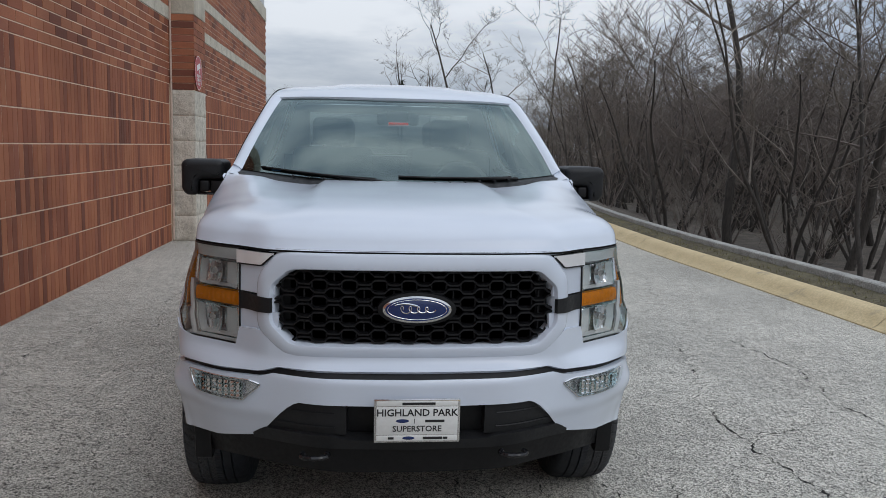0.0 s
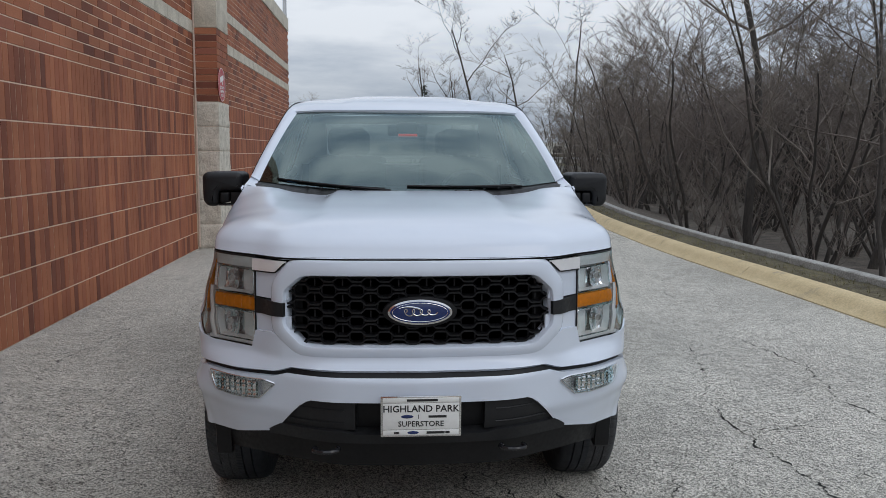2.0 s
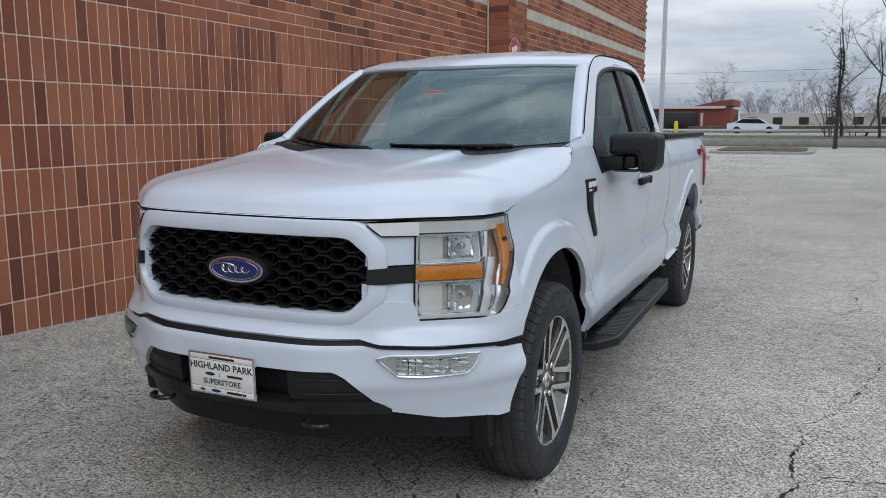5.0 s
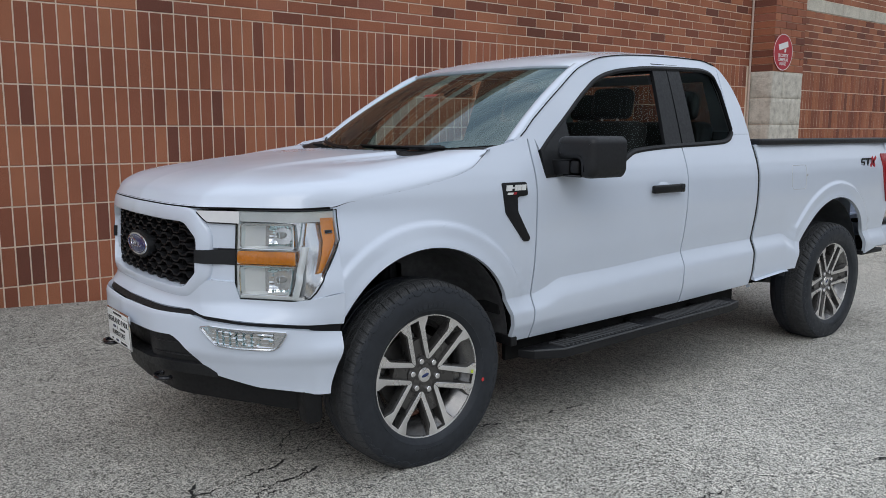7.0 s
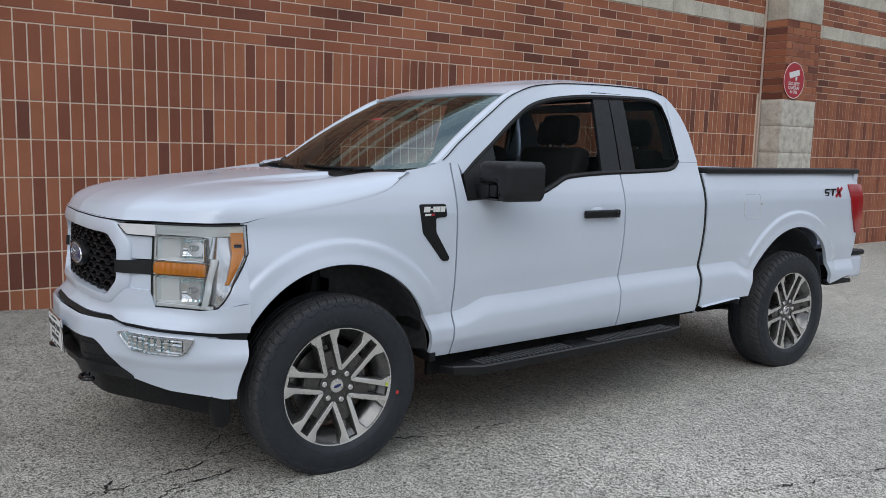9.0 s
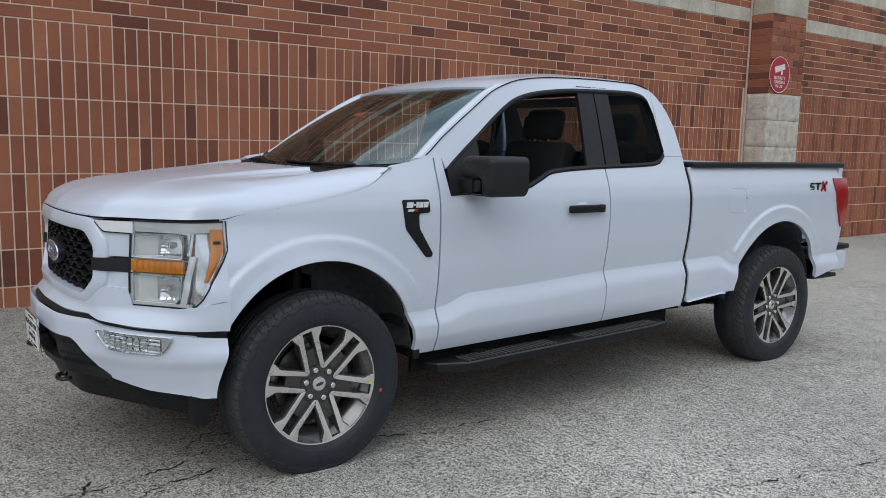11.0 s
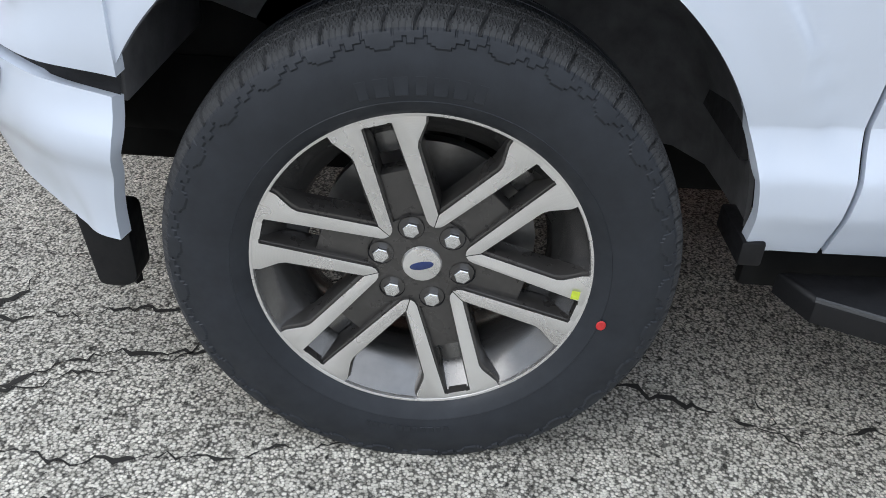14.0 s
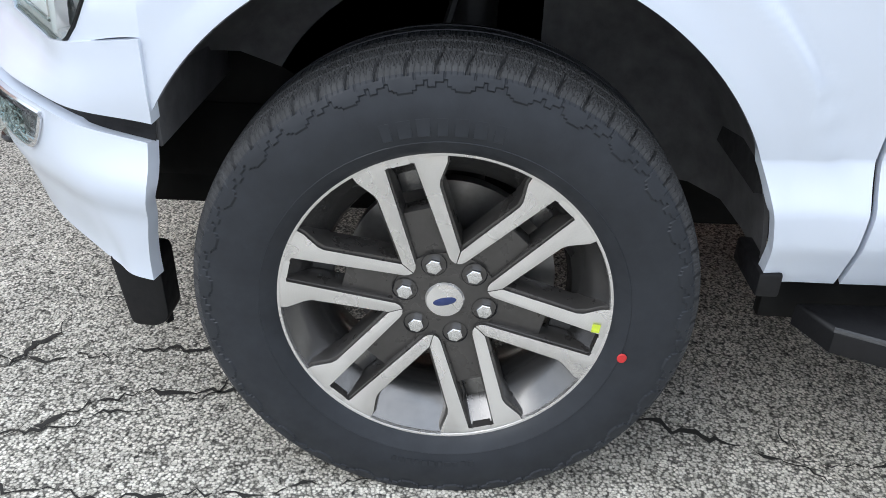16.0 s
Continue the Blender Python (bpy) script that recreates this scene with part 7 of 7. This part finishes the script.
def woods():
    rng = random.Random(21)
    tall = [tree(s, h, r, BARK, BRUSH if s % 2 else BARK, "tall bare grey deciduous tree in the wood", 4, (4, 6), 0.10, 0.9) for s, h, r in ((1, 8.5, 0.13), (2, 7.6, 0.10), (3, 9.2, 0.12), (4, 6.8, 0.085))]
    thin = [tree(s, h, 0.045, BARK, BRUSH, "slender bare brown tree in the wood", 4, (3, 6), 0.10, 0.9) for s, h in ((11, 5.6), (12, 6.2), (13, 4.8), (14, 5.2), (15, 5.9))]
    clump = [tree(s, h, 0.045, BARK, BRUSH if s % 2 else PALE, "many-stemmed bare tree in the wood", 3, (5, 7), 0.12, 0.85, 6, "undergrowth of the wood") for s, h in ((21, 5.0), (22, 5.8), (23, 4.4))]
    bush = [tree(s, h, 0.026, BRUSH, TAN if s % 2 else PALE, "tangled bare shrub of thin brown stems", 3, (3, 5), 0.10, 0.9, 9, "undergrowth of the wood") for s, h in ((31, 3.4), (32, 2.8), (33, 3.9), (34, 3.0))]
    used = set()

    def put(src, x, y, k=1.0):
        z = -0.12 - 0.6 * smooth(1.5, 4.0, x - kerb_x(max(-60, min(60, y)))) + 0.02 * max(0.0, x - 18)
        m = pose(x, y, z, 0, 0, rng.uniform(0, 360)) @ Matrix.Scale(k, 4)
        if src.name not in used:
            used.add(src.name)
            src.matrix_basis = m
            return src
        c = copy_thing(src, pose(0, 0, 0))
        c.matrix_basis = m
        return c

    def spot(y0, y1, near, deep, power=1.0):
        """A place in the wood beside the lane, where the slope opens towards the far end."""
        while True:
            y = y0 + (y1 - y0) * rng.random() ** 1.15
            x = kerb_x(max(-60, min(60, y))) + near + deep * rng.random() ** power
            if x < 3.0 + 0.60 * (y + 4.0):
                return x, y

    # the trees that stand out against the sky
    put(tall[2], 7.6, 12.6, 0.92)
    put(tall[0], 9.9, 12.0, 0.9)
    put(tall[1], 6.6, 50.0, 1.35)
    put(tall[3], 11.6, 49.0, 1.45)
    for i in range(7):
        put(rng.choice(tall), *spot(16, 50, 6.0, 16), rng.uniform(0.6, 0.9))
    for i in range(34):
        put(rng.choice(thin), *spot(6, 52, 3.4, 15, 1.1), rng.uniform(0.75, 1.2))
    for i in range(42):
        put(rng.choice(clump), *spot(6, 50, 2.6, 13, 1.3), rng.uniform(0.95, 1.45))
    for i in range(30):
        put(rng.choice(bush), *spot(5, 52, 2.2, 12, 1.3), rng.uniform(0.55, 0.95))
    for i in range(26):
        put(rng.choice(bush + clump), *spot(14, 54, 10, 16), rng.uniform(1.1, 1.5))
    # beside and behind the truck
    for i in range(14):
        y = -14 + i * 1.6
        put(rng.choice(thin + clump), kerb_x(y) + rng.uniform(9, 17), y, rng.uniform(0.8, 1.1))
    for i in range(36):
        y = rng.uniform(32, 66)
        put(rng.choice(clump + thin + bush), kerb_x(min(y, 60)) + rng.uniform(1.6, 9), y, rng.uniform(0.85, 1.25))
    for i in range(9):
        put(rng.choice(tall + clump), 2.0 + 1.15 * i + rng.uniform(-0.5, 0.5), rng.uniform(57, 66), rng.uniform(0.85, 1.1))
    # far trees behind the car park and the road
    for i in range(26):
        far = put(rng.choice(clump + bush), rng.uniform(-75, 40), rng.uniform(112, 150), rng.uniform(1.2, 1.9))
        far.matrix_basis = Matrix.Translation((0, 0, 0.9 - far.matrix_basis.translation.z)) @ far.matrix_basis


woods()


# ---- beyond the lane: car park, road and far buildings ----
def island(x0, x1, y0, y1, label):
    pts = rounded([(x0, y0), (x1, y0), (x1, y1), (x0, y1)], 1.2, 6)
    bm = bmesh.new()
    add_prism(bm, [(x, y, -0.02) for x, y in pts], (0, 0, 0.15), 0.03)
    t = thing("traffic_island", bm, CONCRETE, label, "traffic island", "car park islands")
    inner = bmesh.new()
    mid = ((x0 + x1) / 2, (y0 + y1) / 2)
    add_prism(inner, [(mid[0] + (x - mid[0]) * 0.86, mid[1] + (y - mid[1]) * 0.86, 0.10) for x, y in pts], (0, 0, 0.075), 0.02)
    part("island_soil", inner, VERGE, t)
    return t


island(-7.6, -2.6, 28.6, 34.6, "kerbed car park island with bare soil")
island(-3.6, 1.4, 40.0, 47.5, "kerbed car park island with bare soil")
post = bmesh.new()
add_lathe(post, [(-0.05, 0.085), (1.40, 0.085), (1.47, 0.070), (1.50, 0.035), (1.505, 0.0)], "z", 20, center=(-3.82, 31.9, 0.12))
thing("bollard", post, YELLOW, "yellow painted steel bollard on the island", "bollard")
base = bmesh.new()
add_lathe(base, [(0.0, 0.25), (0.76, 0.24), (0.78, 0.22), (0.78, 0.0)], "z", 28, center=(-4.5, 32.2, 0.10))
LAMP_POST = thing("lamp_post", base, CONCRETE, "tall pale grey car park lamp post on a concrete base", "lamp post")
mast = bmesh.new()
add_tube(mast, [(-4.5, 32.2, 0.86), (-4.5, 32.2, 10.5)], [0.105, 0.075], 12)
part("mast", mast, GREYPAINT, LAMP_POST, "pale grey steel mast")
part("base_plate", box(-4.67, -4.33, 32.03, 32.37, 0.875, 0.91, 0.01), GREYPAINT, LAMP_POST)
part("lamp_head", box(-4.9, -3.2, 32.0, 32.4, 10.4, 10.6, 0.05), GREYPAINT, LAMP_POST)
hyd = bmesh.new()
add_lathe(hyd, [(0.0, 0.16), (0.05, 0.16), (0.06, 0.11), (0.55, 0.11), (0.56, 0.14), (0.60, 0.14), (0.62, 0.115), (0.70, 0.09), (0.75, 0.05), (0.76, 0.0)], "z", 20, center=(-4.98, 32.3, 0.14))
HYDRANT = thing("fire_hydrant", hyd, REDPAINT, "red fire hydrant with a yellow cap", "fire hydrant")
capb = add_lathe(bmesh.new(), [(0.0, 0.10), (0.06, 0.09), (0.10, 0.05), (0.11, 0.0)], "z", 14, center=(-4.98, 32.3, 0.86))
part("hydrant_cap", capb, YELLOW, HYDRANT)
noz = bmesh.new()
add_tube(noz, [(-5.18, 32.3, 0.55), (-4.78, 32.3, 0.55)], 0.06, 10)
part("nozzle", noz, REDPAINT, HYDRANT)

bank_rows = [[(x, y, z) for y, z in ((54.0, 0.0), (55.5, 0.06), (55.6, 0.42), (55.9, 0.44), (58.5, 0.55), (62.0, 0.62))] for x in span(-90, 90, 31)]
thing("embankment", outward(grid_bm(bank_rows), (0, 0, 1)), LAWN, "low dry grass bank with a concrete face", "embankment", kind="structure")
thing("retaining_wall", box(-90, 90, 55.35, 55.62, 0.0, 0.50, 0.02), CONCRETE, "long low concrete retaining wall at the car park edge", "retaining wall", kind="structure")
thing("road", box(-120, 120, 62.0, 80.0, 0.3, 0.64), CONCRETE, "pale grey main road behind the car park", "road", kind="structure")
rail = thing("guard_rail", box(-90, 90, 61.2, 61.26, 0.92, 1.12, 0.02), GREYPAINT, "long pale steel guard rail along the road", "guard rail")
for x in span(-60, 60, 41):
    part("rail_post", box(x - 0.05, x + 0.05, 61.26, 61.36, 0.45, 1.10), GREYPAINT, rail)
thing("far_field", outward(grid_bm([[(x, y, 0.62) for y in (80, 170, 300)] for x in (-300, 0, 300)]), (0, 0, 1)), LAWN, "winter grass beyond the road", "grass", kind="structure")

DARKBOX = mat_plain("dark_trailer_paint", (0.018, 0.018, 0.022), 0.6, grain=3)
REDWALL = mat_plain("red_brick_far", (0.22, 0.060, 0.050), 0.9, grain=8, amount=0.2)
CREAM = mat_plain("cream_cladding", (0.55, 0.53, 0.48), 0.8, grain=5, amount=0.1)
shop = thing("far_building", box(-30.0, -7.8, 92.0, 100.0, 0.5, 3.15), REDWALL, "low dark red building with a pale roof edge", "building")
part("roof_edge", box(-30.2, -8.4, 91.7, 100.2, 3.15, 3.42, 0.03), CREAM, shop)
gable = bmesh.new()
add_prism(gable, [(-12.0, 91.8, 3.42), (-7.6, 91.8, 3.42), (-7.6, 91.8, 4.15), (-9.2, 91.8, 4.0)], (0, 8.2, 0))
part("roof", gable, REDWALL, shop)
part("door", box(-11.05, -10.75, 91.9, 92.0, 0.6, 2.7), CREAM, shop)
trailer = thing("box_trailer", box(-27.0, -11.3, 90.2, 91.6, 1.05, 2.75, 0.04), DARKBOX, "long dark box trailers parked before the building", "trailer")
for x in (-26, -21.5, -20.5, -14, -12.8):
    tw = add_lathe(bmesh.new(), [(-0.15, 0.0), (-0.15, 0.45), (0.15, 0.45), (0.15, 0.0)], "y", 18, center=(x, 90.3, 1.06))
    part("trailer_wheel", tw, BLACK, trailer)
low = thing("far_shed", box(-7.2, 26.0, 96.0, 104.0, 0.5, 2.65), CREAM, "long cream low building across the road", "building")
for i in range(12):
    part("window", box(-6.4 + i * 2.7, -5.4 + i * 2.7, 95.93, 96.0, 1.4, 2.2), DARKBOX, low)
hedge = thing("dark_hedge", box(-12.0, 24.0, 89.4, 90.0, 0.55, 1.25, 0.1), VERGE, "low dark bare hedge along the road", "hedge")
car = empty("parked_car", "white saloon car on the far road", "car", at=pose(-4.2, 76.0, 0.64))
cb = bmesh.new()
add_prism(cb, [(-2.2, -0.85, 0.25), (2.2, -0.85, 0.25), (2.25, -0.85, 0.75), (1.3, -0.85, 0.85), (0.6, -0.85, 1.32), (-0.9, -0.85, 1.35), (-1.7, -0.85, 0.95), (-2.2, -0.85, 0.88)], (0, 1.7, 0), 0.05)
part("car_body", cb, PAINT, car)
cg = bmesh.new()
add_prism(cg, [(1.15, -0.87, 0.88), (0.55, -0.87, 1.26), (-0.85, -0.87, 1.28), (-1.5, -0.87, 0.95)], (0, 1.74, 0))
part("car_windows", cg, GLOSSBLACK, car)
for x in (-1.35, 1.4):
    part("wheel", add_lathe(bmesh.new(), [(-0.88, 0.0), (-0.88, 0.31), (0.88, 0.31), (0.88, 0.0)], "y", 20, center=(x, 0, 0.31)), BLACK, car)
for i, x in enumerate((-46.0, 24.0, 70.0)):
    p = bmesh.new()
    add_tube(p, [(x, 84.0, 0.4), (x, 84.0, 7.7)], [0.16, 0.11], 8)
    pole = thing("utility_pole", p, BARK, "brown wooden utility pole by the road", "utility pole", "utility poles")
    part("cross_arm", box(x - 0.9, x + 0.9, 83.94, 84.06, 6.85, 7.0), BARK, pole)
for z, dx in ((7.02, -0.8), (7.02, 0.8), (6.0, 0.0)):
    wire = bmesh.new()
    for a, b in ((-46.0, 24.0), (24.0, 70.0)):
        add_tube(wire, [(a + (b - a) * t + dx, 84.0, z - 1.6 * t * (1 - t)) for t in span(0, 1, 9)], 0.010, 4)
    thing("overhead_wire", wire, BLACK, "thin black overhead wire between poles", "wire", "overhead wires")


def conifer(x, y, z, h):
    rng = random.Random(8)
    t = empty("conifer", "dark green conifer beyond the car park", "tree", at=pose(x, y, z))
    tr = bmesh.new()
    add_tube(tr, [(0, 0, -0.2), (0, 0, h)], [0.14, 0.02], 8)
    part("trunk", tr, BARK, t)
    verts, faces = [], []
    for i in range(900):
        k = rng.random() ** 0.8
        r = (1 - k) * h * 0.22 * rng.uniform(0.35, 1.0) + 0.03
        a = rng.uniform(0, 6.283)
        p = Vector((math.cos(a) * r, math.sin(a) * r, h * (0.12 + 0.88 * k)))
        d = Vector((math.cos(a), math.sin(a), rng.uniform(-0.5, 0.3))) * rng.uniform(0.15, 0.35)
        s = Vector((-math.sin(a), math.cos(a), 0)) * 0.06
        n = len(verts)
        verts += [tuple(p - s), tuple(p + s), tuple(p + d)]
        faces.append((n, n + 1, n + 2))
    me = bpy.data.meshes.new("crown")
    me.from_pydata(verts, [], faces)
    me.materials.append(mat_plain("dark_needles", (0.025, 0.04, 0.02), 0.9, grain=12, amount=0.4))
    c = new("crown", me)
    c.parent = t


conifer(2.4, 50.5, 0.0, 5.9)

# ---- cracks in the asphalt ----
for i, (w, pts) in enumerate((
    (0.016, [(1.93, 1.0), (1.93, 0.80), (1.89, 0.42), (1.92, 0.28), (1.91, 0.06), (1.94, -0.08), (1.95, -0.28), (1.95, -0.48), (1.96, -0.68), (2.02, -0.95), (1.98, -1.3)]),
    (0.009, [(1.92, 0.28), (2.02, 0.41), (2.16, 0.38), (2.30, 0.45), (2.45, 0.42)]),
    (0.015, [(1.05, -1.5), (1.10, -1.16), (1.09, -0.99), (1.12, -0.82), (1.13, -0.66), (1.09, -0.52), (1.07, -0.44)]),
    (0.010, [(1.13, -0.66), (1.20, -0.48), (1.27, -0.36), (1.28, -0.25)]),
    (0.012, [(0.95, -1.35), (0.94, -1.0), (0.83, -0.85), (0.69, -0.64), (0.68, -0.45), (0.62, -0.20)]),
    (0.010, [(0.94, -1.0), (1.00, -0.80), (1.02, -0.60), (0.98, -0.35), (0.93, -0.1)]),
    (0.011, [(1.40, -0.72), (1.44, -0.67), (1.52, -0.56), (1.60, -0.52)]),
    (0.010, [(0.42, -0.60), (0.42, -0.48), (0.31, -0.43), (0.2, -0.3), (0.29, -0.09)]),
    (0.011, [(0.29, -0.09), (0.40, -0.29), (0.52, -0.55), (0.60, -0.9), (0.7, -1.4)]),
    (0.012, [(0.60, 0.32), (0.72, 0.41), (0.80, 0.68), (0.83, 0.73), (0.88, 0.78)]),
    (0.010, [(0.83, 0.73), (0.80, 0.95), (0.84, 1.2)]),
    (0.009, [(2.35, 2.6), (2.34, 2.2), (2.22, 1.8), (2.15, 1.5), (1.93, 1.0)]),
    (0.011, [(2.1, 3.6), (2.3, 4.1), (2.2, 4.7), (2.5, 5.6), (2.4, 6.5)]),
    (0.010, [(3.1, 4.0), (3.0, 4.8), (3.3, 5.6), (3.2, 6.9), (3.5, 8.2)]),
    (0.012, [(2.9, 0.3), (2.8, 0.9), (3.0, 1.7), (2.9, 2.6)]),
    (0.010, [(-1.9, 3.0), (-2.1, 4.2), (-2.0, 5.6), (-2.3, 7.5), (-2.2, 9.5)]),
    (0.010, [(-2.5, 0.8), (-2.6, 2.2), (-2.4, 3.4)]),
    (0.009, [(1.3, -2.0), (1.2, -1.6), (1.05, -1.5)]),
    (0.009, [(2.2, -0.9), (2.3, -0.5), (2.25, -0.2)]),
    (0.010, [(0.78, -1.14), (0.75, -1.07), (0.60, -0.99), (0.38, -0.89), (0.28, -0.79)]),
    (0.011, [(1.03, -1.02), (0.88, -0.98), (0.84, -0.83), (0.77, -0.68), (0.72, -0.54), (0.63, -0.44)]),
    (0.009, [(1.44, -0.68), (1.51, -0.60), (1.59, -0.54), (1.66, -0.45)]),
    (0.008, [(2.04, 0.40), (2.19, 0.38), (2.29, 0.39)]),
    (0.010, [(1.86, -0.77), (1.94, -0.70), (2.04, -0.54)]),
    (0.010, [(0.70, 0.70), (0.76, 0.74), (0.82, 0.72), (0.86, 0.80)]),
)):
    crack(pts, w, 40 + i)
